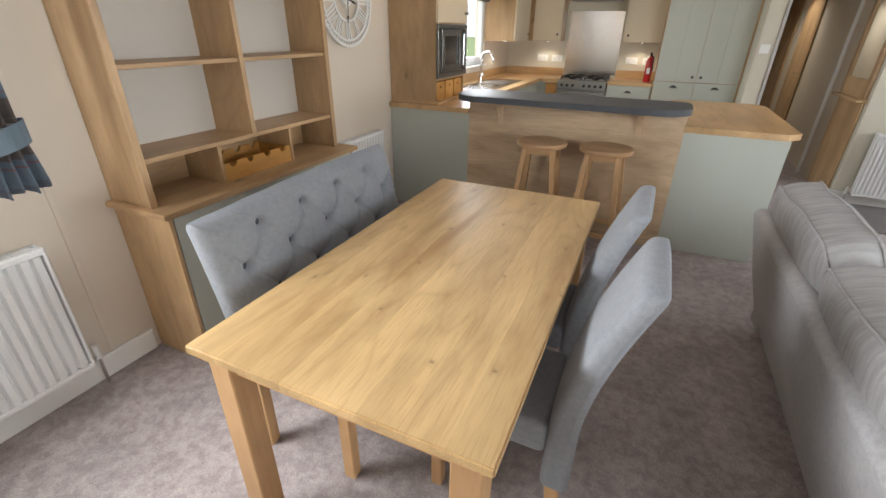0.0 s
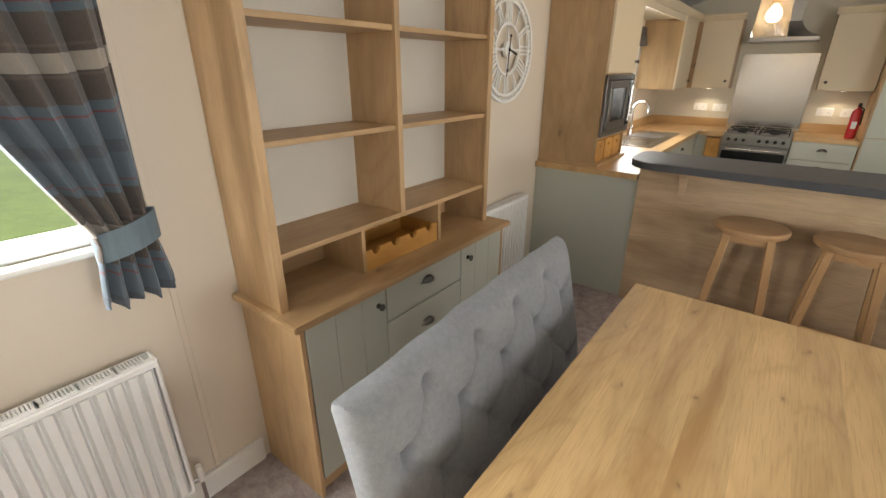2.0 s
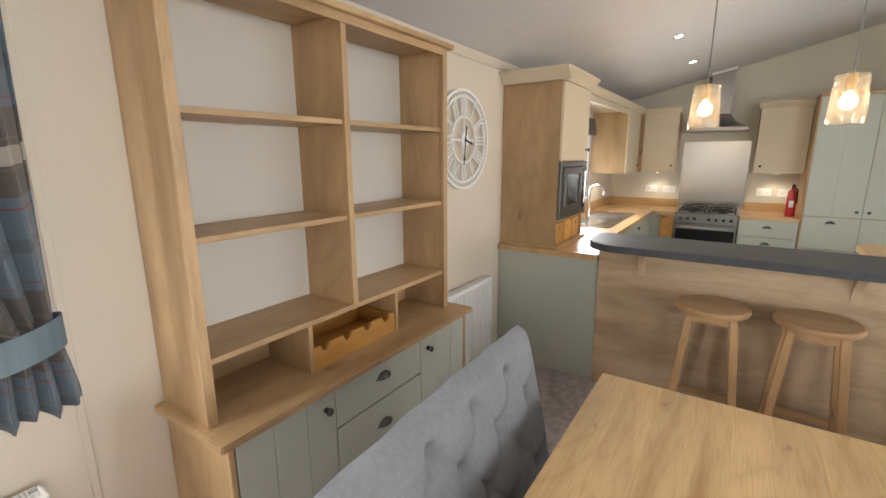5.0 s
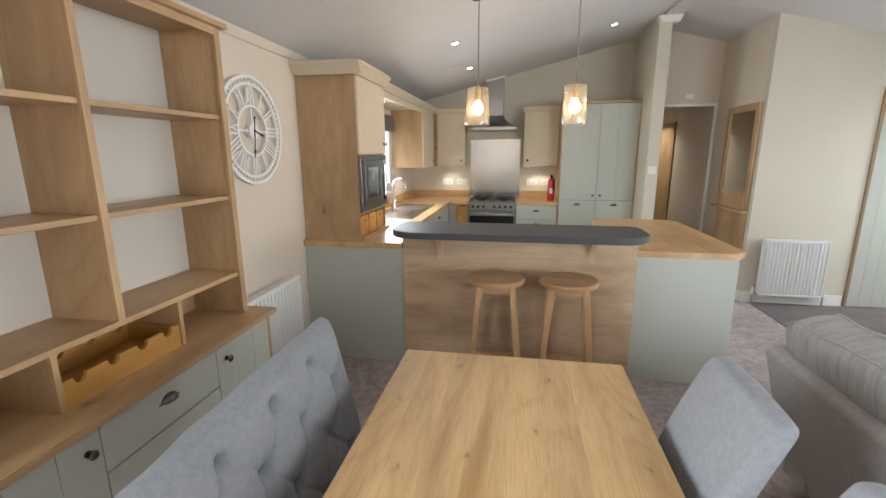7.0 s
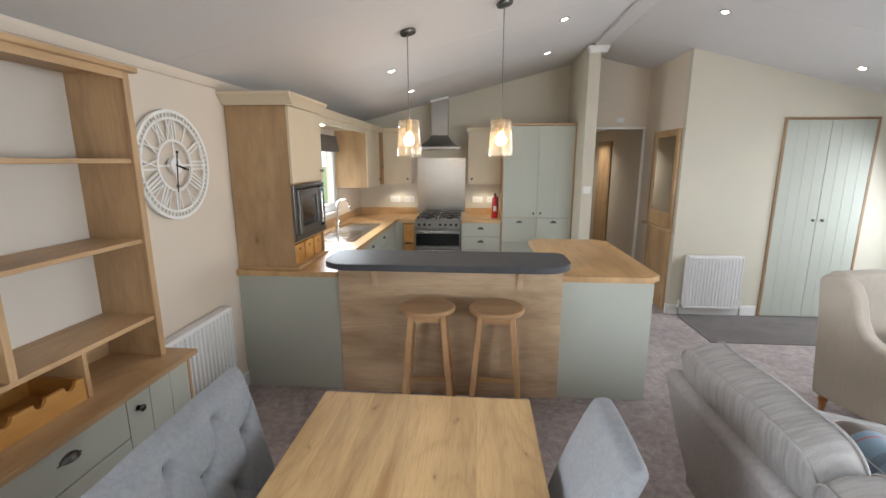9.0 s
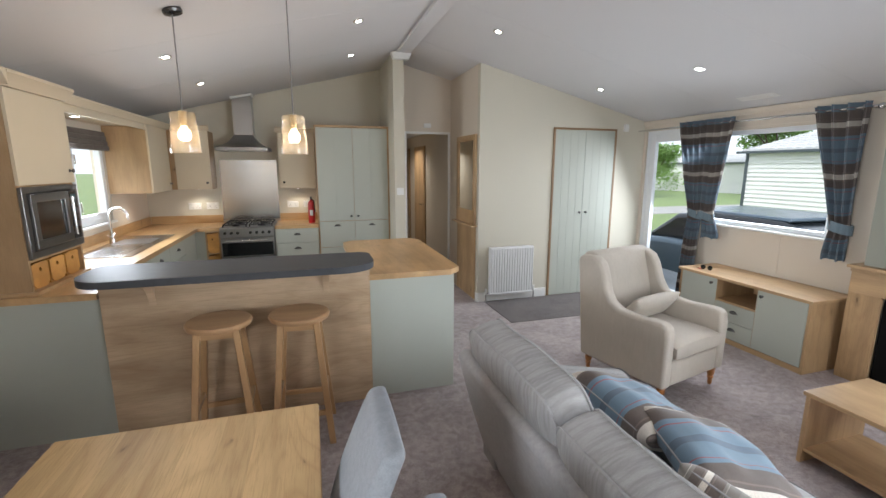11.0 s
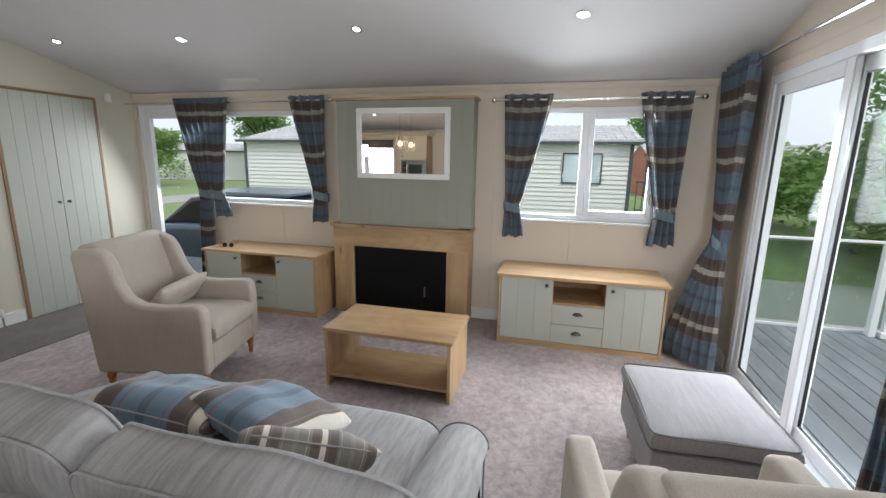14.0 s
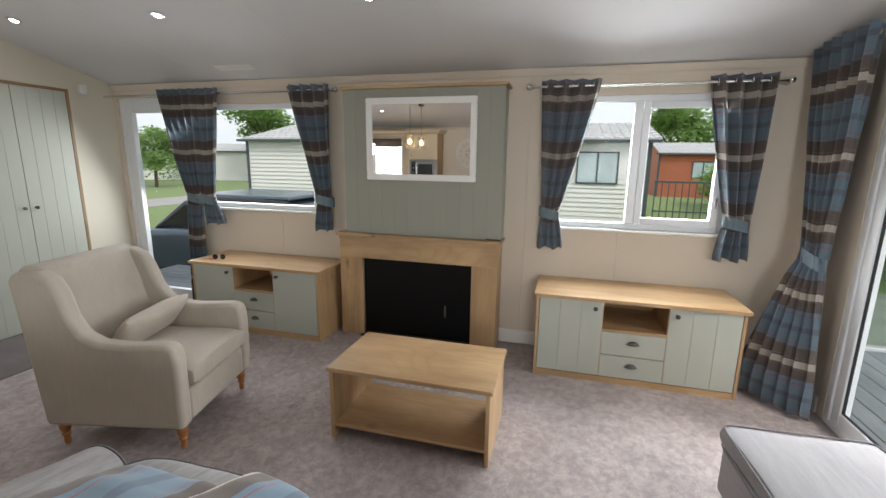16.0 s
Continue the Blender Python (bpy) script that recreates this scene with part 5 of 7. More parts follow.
# pendants
def pendant(x, y):
    zc = ceil_z(x)
    p = thing("pendant_light", "lit amber glass jar pendant hanging over the breakfast bar", "pendant light", (x, y, zc), 0, "pendants over the bar")
    bm = bmesh.new()
    lathe(bm, [(0.001, -0.003), (0.052, -0.003), (0.055, -0.012), (0.050, -0.026), (0.012, -0.030), (0.001, -0.030)], seg=24)
    bmesh.ops.transform(bm, matrix=Matrix.Rotation(-math.atan(SLOPE), 4, "Y"), verts=bm.verts)
    part("ceiling_rose", bm, PEWTER, p)
    drop = zc - 1.975
    part("cord", C(((0, 0, -0.02), (0, 0, -drop), 0.004, 0.004, 10)), paint("grey_cord", (0.22, 0.21, 0.2), 0.7, bumps=0) if "grey_cord" not in bpy.data.materials else bpy.data.materials["grey_cord"], p)
    part("lamp_holder", C(((0, 0, -drop), (0, 0, -drop - 0.06), 0.022, 0.024, 20), ((0, 0, -drop - 0.06), (0, 0, -drop - 0.085), 0.018, 0.018, 20)), BRASS, p, "brass lamp holder")
    z = -drop
    sh = bmesh.new()
    lathe(sh, [(0.025, z), (0.066, z - 0.004), (0.072, z - 0.02), (0.072, z - 0.045), (0.068, z - 0.055), (0.074, z - 0.07), (0.084, z - 0.235), (0.082, z - 0.246), (0.078, z - 0.246),
               (0.0795, z - 0.235), (0.0705, z - 0.07), (0.0645, z - 0.055), (0.0685, z - 0.045), (0.0685, z - 0.02), (0.062, z - 0.009), (0.025, z - 0.004)], seg=36)
    g = part("glass_shade", sh, SHADE, p, "tapered amber glass shade")
    g.visible_shadow = False
    b = bmesh.new()
    lathe(b, [(0.012, z - 0.085), (0.014, z - 0.095), (0.031, z - 0.115), (0.037, z - 0.135), (0.034, z - 0.155), (0.020, z - 0.170), (0.001, z - 0.174)], seg=20)
    part("bulb", b, BULB, p, "glowing warm bulb").visible_shadow = False
    point("pendant_glow", (x, y, zc + z - 0.14), 2.0, (1, 0.70, 0.44), 0.03)


pendant(-0.66, 3.70)
pendant(-0.03, 3.70)


# ---- lounge ----
def tv_unit(y0, y1, x0, open_label, grooves=2):
    """A low unit along y, its front facing -x at x0."""
    t = thing("tv_unit", open_label, "tv unit", (x0, y0, 0))
    Lh, D = y1 - y0, E - x0 - 0.006
    H = 0.595
    part("side_panel", B((0, D, 0, 0.02, 0, H), bevel=0.0015), OAK_Z, t)
    part("side_panel", B((0, D, Lh - 0.02, Lh, 0, H), bevel=0.0015), OAK_Z, t)
    part("top", B((-0.02, D, -0.018, Lh + 0.018, H + 0.001, H + 0.026), bevel=0.003, seg=2), OAK_Y, t)
    part("plinth", B((0.006, 0.022, 0.02, Lh - 0.02, 0, 0.045)), OAK_Y, t)
    part("back_panel", B((D - 0.01, D, 0.02, Lh - 0.02, 0.02, H)), OAK_Y, t)
    part("bottom_panel", B((0.022, D - 0.01, 0.02, Lh - 0.02, 0.04, 0.055)), OAK_Y, t)
    a, b = Lh * 0.345, Lh * 0.655
    part("partition", B((0.004, D - 0.01, a - 0.016, a, 0.055, H)), OAK_Z, t)
    part("partition", B((0.004, D - 0.01, b, b + 0.016, 0.055, H)), OAK_Z, t)
    part("inner_shelf", B((0.004, D - 0.01, a, b, 0.385, 0.403)), OAK_Y, t)
    front(t, "door", "x", 0.018, 0.022, a - 0.003, 0.05, H - 0.002, -1, SAGE, grooves)
    front(t, "door", "x", 0.018, b + 0.003, Lh - 0.022, 0.05, H - 0.002, -1, SAGE, grooves)
    for z0, z1 in ((0.05, 0.215), (0.217, 0.385)):
        front(t, "drawer_front", "x", 0.018, a - 0.002, b + 0.002, z0, z1, -1, SAGE)
        cup_on(t, (0, Lh / 2, (z0 + z1) / 2 + 0.015), (-1, 0, 0), (0, 1, 0))
    knob_on(t, (0, a - 0.05, H - 0.05), (-1, 0, 0))
    knob_on(t, (0, b + 0.055, H - 0.05), (-1, 0, 0))
    part("cable_hole", C(((D - 0.014, Lh / 2, 0.5), (D - 0.0101, Lh / 2, 0.5), 0.028, 0.028, 20)), IRON, t, "dark cable grommet")


tv_unit(-0.15, 1.168, 3.745, "low oak TV unit with sage doors, cubby empty, below the window")
tv_unit(2.945, 4.225, 3.77, "low oak TV unit with plain sage doors beside the fireplace", 0)

# chimney breast and fireplace
cb = thing("wall_chimney_breast", "sage tongue-and-groove chimney breast above the fireplace", "", (4.06, 2.155, 0.92), kind="structure")
hwid = 0.665
edges = [-hwid + 2 * hwid * k / 12 for k in range(13)]
part("core", B((0.012, E - 4.06, -hwid + 0.004, hwid - 0.004, 0, 1.16)), SAGE_SHADED, cb)
for a, b in zip(edges, edges[1:]):
    part("board", B((0, 0.012, a + 0.0003, b - 0.0003, 0, 1.16), bevel=0.0005), SAGE_SHADED, cb)
part("pelmet", B((-0.03, E - 4.06, -hwid - 0.02, hwid + 0.02, 1.161, 1.183), bevel=0.003), OAK_Y, cb, "thin oak shelf capping the breast")
fp = thing("fireplace", "light oak fireplace surround with a black electric fire, unlit", "fireplace", (4.04, 2.19, 0))
ho, hi_ = 0.69, 0.50
part("mantel_shelf", B((-0.035, E - 4.04 - 0.004, -ho - 0.02, ho + 0.02, 0.892, 0.917), bevel=0.003, seg=2), OAK_Y, fp)
part("lintel", B((0, 0.03, -ho, ho, 0.70, 0.891), bevel=0.0015), OAK_Y, fp)
part("moulding", B((-0.016, -0.001, -ho - 0.004, ho + 0.004, 0.862, 0.891), bevel=0.006, seg=2), OAK_Y, fp)
part("jamb", B((0, 0.03, -ho, -hi_ + 0.02, 0, 0.70), bevel=0.0015), OAK_Z, fp)
part("jamb", B((0, 0.03, hi_ - 0.02, ho, 0, 0.70), bevel=0.0015), OAK_Z, fp)
part("side_board", B((0.03, E - 4.04 - 0.004, -ho, -ho + 0.02, 0, 0.891)), OAK_Z, fp)
part("side_board", B((0.03, E - 4.04 - 0.004, ho - 0.02, ho, 0, 0.891)), OAK_Z, fp)
part("fire_box", B((0.05, 0.20, -hi_ + 0.02, hi_ - 0.02, 0.0, 0.70)), IRON, fp)
part("glass_front", B((0.040, 0.046, -hi_ + 0.022, hi_ - 0.022, 0.03, 0.698)), FIRE, fp, "black fire glass")
bm = B((0.02, 0.0399, -hi_ + 0.022, hi_ - 0.022, 0.0, 0.03))
part("fire_trim", bm, IRON, fp)
part("latch", B((0.022, 0.0399, -0.265, -0.25, 0.23, 0.33), bevel=0.002), STEEL_D, fp, "slim steel latch")
part("hearth_plate", B((-0.03, 0.019, -hi_, hi_, 0.0, 0.012)), IRON, fp)

rm = thing("remote_control", "small black remote control lying on the oak mantel shelf", "remote control", (4.08, 1.55, 0.917))
part("case", B((-0.02, 0.02, -0.06, 0.06, 0, 0.016), bevel=0.004), IRON, rm)
part("buttons", B(*[(-0.011 + 0.009 * a, -0.006 + 0.009 * a, -0.04 + 0.018 * b, -0.03 + 0.018 * b, 0.016, 0.0175) for a in range(3) for b in range(4)]), PLASTIC, rm, "rows of small grey buttons")

mr = thing("wall_mirror", "rectangular mirror in a white frame on the chimney breast", "mirror", (4.058, 2.152, 1.69))
my, mz, f = 0.455, 0.32, 0.05
part("mirror_frame", B((-0.028, 0, -my, my, mz - f, mz), (-0.028, 0, -my, my, -mz, -mz + f), (-0.028, 0, -my, -my + f, -mz + f, mz - f), (-0.028, 0, my - f, my, -mz + f, mz - f), bevel=0.006, seg=2), WHITE, mr)
part("mirror_glass", B((-0.016, -0.006, -my + f, my - f, -mz + f, mz - f)), MIRROR, mr)

ct = thing("coffee_table", "bare light oak coffee table with an open lower shelf", "table", (2.893, 1.755, 0), 0)
part("tabletop", B((-0.265, 0.265, -0.455, 0.455, 0.405, 0.428), bevel=0.003, seg=2), OAK_Y, ct)
part("end_panel", B((-0.255, 0.255, -0.443, -0.421, 0, 0.405), bevel=0.002), OAK_Z, ct)
part("end_panel", B((-0.255, 0.255, 0.421, 0.443, 0, 0.405), bevel=0.002), OAK_Z, ct)
part("lower_shelf", B((-0.242, 0.225, -0.421, 0.421, 0.072, 0.09)), OAK_Y, ct)


# ---- upholstery ----
def turned_foot(parent, at, h=0.14, r=0.024):
    bm = bmesh.new()
    lathe(bm, [(r * 0.55, 0), (r * 0.7, 0.02), (r * 0.6, h * 0.3), (r * 1.0, h * 0.42), (r * 0.75, h * 0.5), (r * 1.15, h * 0.66), (r * 1.2, h * 0.78), (r * 0.9, h * 0.84), (r * 1.3, h * 0.92), (r * 1.3, h)], at, 18)
    part("turned_foot", bm, TERRA, parent, "turned orange-brown wooden foot")


def armchair(at, turn):
    """A wing armchair that faces +x at turn 0."""
    c = thing("armchair", "oatmeal fabric wing armchair on turned wooden feet", "armchair", at, turn, "wing armchairs")
    hw = 0.375

    def side_shape(s):
        bm = bmesh.new()
        prof = [(-0.36, 0.14), (0.38, 0.14), (0.385, 0.50), (0.375, 0.585), (0.33, 0.61), (0.10, 0.60), (-0.02, 0.61), (-0.10, 0.65), (-0.15, 0.73), (-0.19, 0.86), (-0.23, 0.93), (-0.30, 0.965), (-0.42, 0.96), (-0.45, 0.92), (-0.40, 0.60)]
        prism(bm, prof, 1, s * hw, s * (hw - 0.095))
        for v in bm.verts:
            k = max(0.0, (v.co.z - 0.62) / 0.4)
            v.co.y += -s * 0.02 * k
        ob = part("wing_side", bm, CREAM_CLOTH, c)
        soften(ob, 0.03, 4)
    side_shape(1)
    side_shape(-1)
    bm = bmesh.new()
    prism(bm, [(-0.36, 0.15), (-0.20, 0.15), (-0.17, 0.46), (-0.25, 0.78), (-0.30, 0.975), (-0.34, 0.992), (-0.42, 0.98), (-0.44, 0.94), (-0.40, 0.60)], 1, -(hw - 0.06), hw - 0.06)
    soften(part("backrest", bm, CREAM_CLOTH, c), 0.028, 4)
    soften(part("seat_base", B((-0.30, 0.372, -(hw - 0.094), hw - 0.094, 0.145, 0.32)), CREAM_CLOTH, c), 0.015, 3)
    bm = bmesh.new()
    pillow(bm, 0.60, 0.565, 0.16, 0.22, 14, Matrix.Translation((0.105, 0, 0.395)))
    part("seat_cushion", bm, CREAM_CLOTH, c)
    for x, y in ((0.33, 0.31), (0.33, -0.31), (-0.32, 0.31), (-0.32, -0.31)):
        turned_foot(c, (x, y, 0), 0.142)
    return c


ac = armchair((2.565, 3.30, 0), -77)
copy_thing(ac, pose(1.31, 0.22, 0, 0, 0, 7))
lc = thing("lumbar_cushion", "small oatmeal lumbar cushion resting on the armchair seat", "cushion", (2.60, 3.36, 0.565), -77)
bm = bmesh.new()
pillow(bm, 0.24, 0.53, 0.11, 0.5, 18, Matrix.Rotation(radians(-52), 4, "Y"), 0.15, 3)
part("cushion_cover", bm, CREAM_CLOTH, lc)

# sofa along y, facing +x
SX, SY = 1.20, 1.81


def boxed_cushion(wide, high, thick, m, seed, parent, name, material, cord, puff=0.035, n=22, sag=0.012):
    """A boxed cushion, wide along local y, high along local z, thick along x, with a corded edge round each face."""
    bm = bmesh.new()

    def outline(u, v):
        k = max(abs(u), abs(v), 1e-6) / max((abs(u) ** 5 + abs(v) ** 5) ** (1 / 5), 1e-6)
        y, z = u * k * wide / 2, v * k * high / 2
        z += sag * noise.noise(Vector((u * 2.2 + seed * 3.1, 0.3, seed))) * (1.5 if v > 0 else 0.3) * abs(v)
        return y, z
    loops = []
    for side in (1, -1):
        g = []
        for i in range(n + 1):
            row = []
            for j in range(n + 1):
                u, v = math.sin((2 * i / n - 1) * math.pi / 2), math.sin((2 * j / n - 1) * math.pi / 2)
                y, z = outline(u, v)
                f = max(0.0, (1 - u ** 4) * (1 - v ** 4)) ** 0.6
                w = 0.006 * f * noise.noise(Vector((u * 5, v * 3, side + seed)))
                row.append(bm.verts.new((side * (thick / 2 + puff * f + w), y, z)))
            g.append(row)
        for i in range(n):
            for j in range(n):
                bm.faces.new((g[i][j], g[i + 1][j], g[i + 1][j + 1], g[i][j + 1]))
        loops.append([g[i][0] for i in range(n)] + [g[n][j] for j in range(n)] + [g[i][n] for i in range(n, 0, -1)] + [g[0][j] for j in range(n, 0, -1)])
    last = loops[0]
    for q in (0.25, 0.5, 0.75, 1.0):
        nxt = loops[1] if q == 1.0 else [bm.verts.new(a.co.lerp(b.co, q) + Vector((0, a.co.y, a.co.z)).normalized() * 0.014 * math.sin(math.pi * q)) for a, b in zip(*loops)]
        for k in range(len(last)):
            k2 = (k + 1) % len(last)
            bm.faces.new((last[k], last[k2], nxt[k2], nxt[k]))
        last = nxt
    cords = [[m @ (v.co + Vector((0, v.co.y, v.co.z)).normalized() * 0.004) for v in lp] for lp in loops]
    bmesh.ops.transform(bm, matrix=m, verts=bm.verts)
    ob = part(name, bm, material, parent)
    for pts in cords:
        bm = bmesh.new()
        piping(bm, pts, 0.0045)
        part("cushion_piping", bm, cord, ob, "corded cushion piping")
    return ob


def sofa():
    s = thing("sofa", "grey slub fabric sofa with boxed back cushions facing the fireplace", "sofa", (SX, SY, 0))
    h = 0.885
    bm = bmesh.new()
    prism(bm, [(-0.27, 0.06), (-0.14, 0.06), (-0.12, 0.45), (-0.25, 0.60), (-0.345, 0.69), (-0.415, 0.71), (-0.45, 0.68), (-0.365, 0.35)], 1, -h, h)
    soften(part("back_frame", bm, SOFA_BACK, s), 0.02, 4)
    soften(part("seat_base", B((-0.13, 0.50, -h + 0.02, h - 0.02, 0.08, 0.29)), SOFA_CLOTH, s), 0.02, 3)
    for sg in (-1, 1):
        bm = bmesh.new()
        rows = []
        for k in range(9):
            t = k / 8
            x = -0.30 + 0.83 * t
            lift = 0.155 * (1 - t) ** 1.3 + 0.02 * math.sin(math.pi * t)
            prof = [(0.0, 0.08), (0.0, 0.39 + lift)] + [(-0.085 + 0.105 * math.cos(a), 0.40 + lift + 0.095 * math.sin(a)) for a in [math.pi * (q / 12) for q in range(13)]] + [(-0.165, 0.38 + lift), (-0.165, 0.08)]
            rows.append([bm.verts.new((x, sg * (h - 0.02 + u), z)) for u, z in prof])
        c = len(rows[0])
        for a, b in zip(rows, rows[1:]):
            for k in range(c):
                bm.faces.new((a[k], a[(k + 1) % c], b[(k + 1) % c], b[k]))
        bm.faces.new(rows[0][::-1])
        bm.faces.new(rows[-1])
        soften(part("rolled_arm", bm, SOFA_CLOTH, s), 0.018, 3)
        pts = [(0.529, sg * (h - 0.018), 0.12), (0.529, sg * (h - 0.018), 0.38)] + [(0.529, sg * (h - 0.02 - 0.085 + 0.104 * math.cos(a)), 0.402 + 0.092 * math.sin(a)) for a in [math.pi * (k / 12) for k in range(13)]] + [(0.529, sg * (h - 0.187), 0.12)]
        bm = bmesh.new()
        piping(bm, pts, 0.005, closed=False)
        part("arm_piping", bm, CORD, s, "dark corded arm piping")
    for k, y in enumerate((-0.352, 0.352)):
        m = Matrix.Translation((0.225, y, 0.39)) @ Matrix.Rotation(radians(90), 4, "Y")
        boxed_cushion(0.70, 0.74, 0.10, m, 7 + k, s, "seat_cushion", SOFA_CLOTH, CORD, 0.045, 18, 0.004)
    for k, y in enumerate((-0.425, 0.425)):
        m = Matrix.Translation((-0.285, y, 0.678 if k else 0.64)) @ Matrix.Rotation(radians(-16), 4, "Y") @ Matrix.Rotation(radians(3 * (0.5 - k)), 4, "X")
        boxed_cushion(0.85, 0.43, 0.145, m, 2 + k, s, "back_cushion", SOFA_CLOTH, SOFA_BACK, 0.04, 26, 0.02)
    for x, y in ((0.45, -0.81), (0.45, 0.81), (-0.2, -0.81), (-0.2, 0.81)):
        turned_foot(s, (x, y, 0), 0.082)


sofa()


def scatter(name, label, m, sx, sy, sz, material, seed):
    t = thing(name, label, "cushion", m.to_translation())
    t.rotation_euler = m.to_euler()
    bm = bmesh.new()
    pillow(bm, sx, sy, sz, 0.5, 22, None, 0.25, seed)
    uv = bm.loops.layers.uv.new("UVMap")
    for f in bm.faces:
        for l in f.loops:
            l[uv].uv = (l.vert.co.x + 0.3, l.vert.co.y + 0.625 + 0.01 * seed)
    part("cushion_cover", bm, material, t)
    bm = bmesh.new()
    piping(bm, [(math.copysign(abs(math.cos(a)) ** 0.12, math.cos(a)) * sx * 0.487, math.copysign(abs(math.sin(a)) ** 0.12, math.sin(a)) * sy * 0.487, 0) for a in [2 * math.pi * (k + 0.5) / 64 for k in range(64)]], 0.0035)
    part("edge_seam", bm, SOFA_BACK, t, "stitched edge seam")


def turned(at, rx, ry, rz):
    return Matrix.Translation(at) @ Matrix.Rotation(radians(rz), 4, "Z") @ Matrix.Rotation(radians(ry), 4, "Y") @ Matrix.Rotation(radians(rx), 4, "X")


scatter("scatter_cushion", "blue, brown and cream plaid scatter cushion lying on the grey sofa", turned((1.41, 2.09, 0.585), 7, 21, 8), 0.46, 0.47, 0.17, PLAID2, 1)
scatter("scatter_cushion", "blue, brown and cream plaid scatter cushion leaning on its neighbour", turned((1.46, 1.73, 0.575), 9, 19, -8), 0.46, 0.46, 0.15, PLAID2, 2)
d = Vector((0.20, -0.38, -0.13)).normalized()
up = Vector((-0.60, -0.15, 0.80))
up = (up - d * up.dot(d)).normalized()
tilt = Matrix((up, d, up.cross(d))).transposed().to_4x4()
scatter("scatter_cushion", "slim brown and cream striped scatter cushion against the sofa back cushion", Matrix.Translation(Vector((1.15, 1.36, 0.735)) - up * 0.15) @ tilt, 0.28, 0.42, 0.12, PLAID3, 3)

ot = thing("footstool", "lilac-grey fabric footstool with a piped lid beside the patio doors", "footstool", (2.34, 0.0, 0), 3)
soften(part("base", B((-0.33, 0.33, -0.275, 0.275, 0.12, 0.335)), OTTO_CLOTH, ot), 0.015, 3)
bm = bmesh.new()
pillow(bm, 0.69, 0.58, 0.10, 0.12, 14, Matrix.Translation((0, 0, 0.385)))
part("lid_cushion", bm, OTTO_CLOTH, ot)
bm = bmesh.new()
for z in (0.343, 0.425):
    piping(bm, [(math.copysign(abs(math.cos(a)) ** 0.12, math.cos(a)) * 0.342, math.copysign(abs(math.sin(a)) ** 0.12, math.sin(a)) * 0.287, z) for a in [2 * math.pi * (k + 0.5) / 64 for k in range(64)]], 0.004)
part("piping", bm, CORD, ot, "dark corded piping")
for x, y in ((-0.28, -0.22), (0.28, -0.22), (-0.28, 0.22), (0.28, 0.22)):
    turned_foot(ot, (x, y, 0), 0.122)


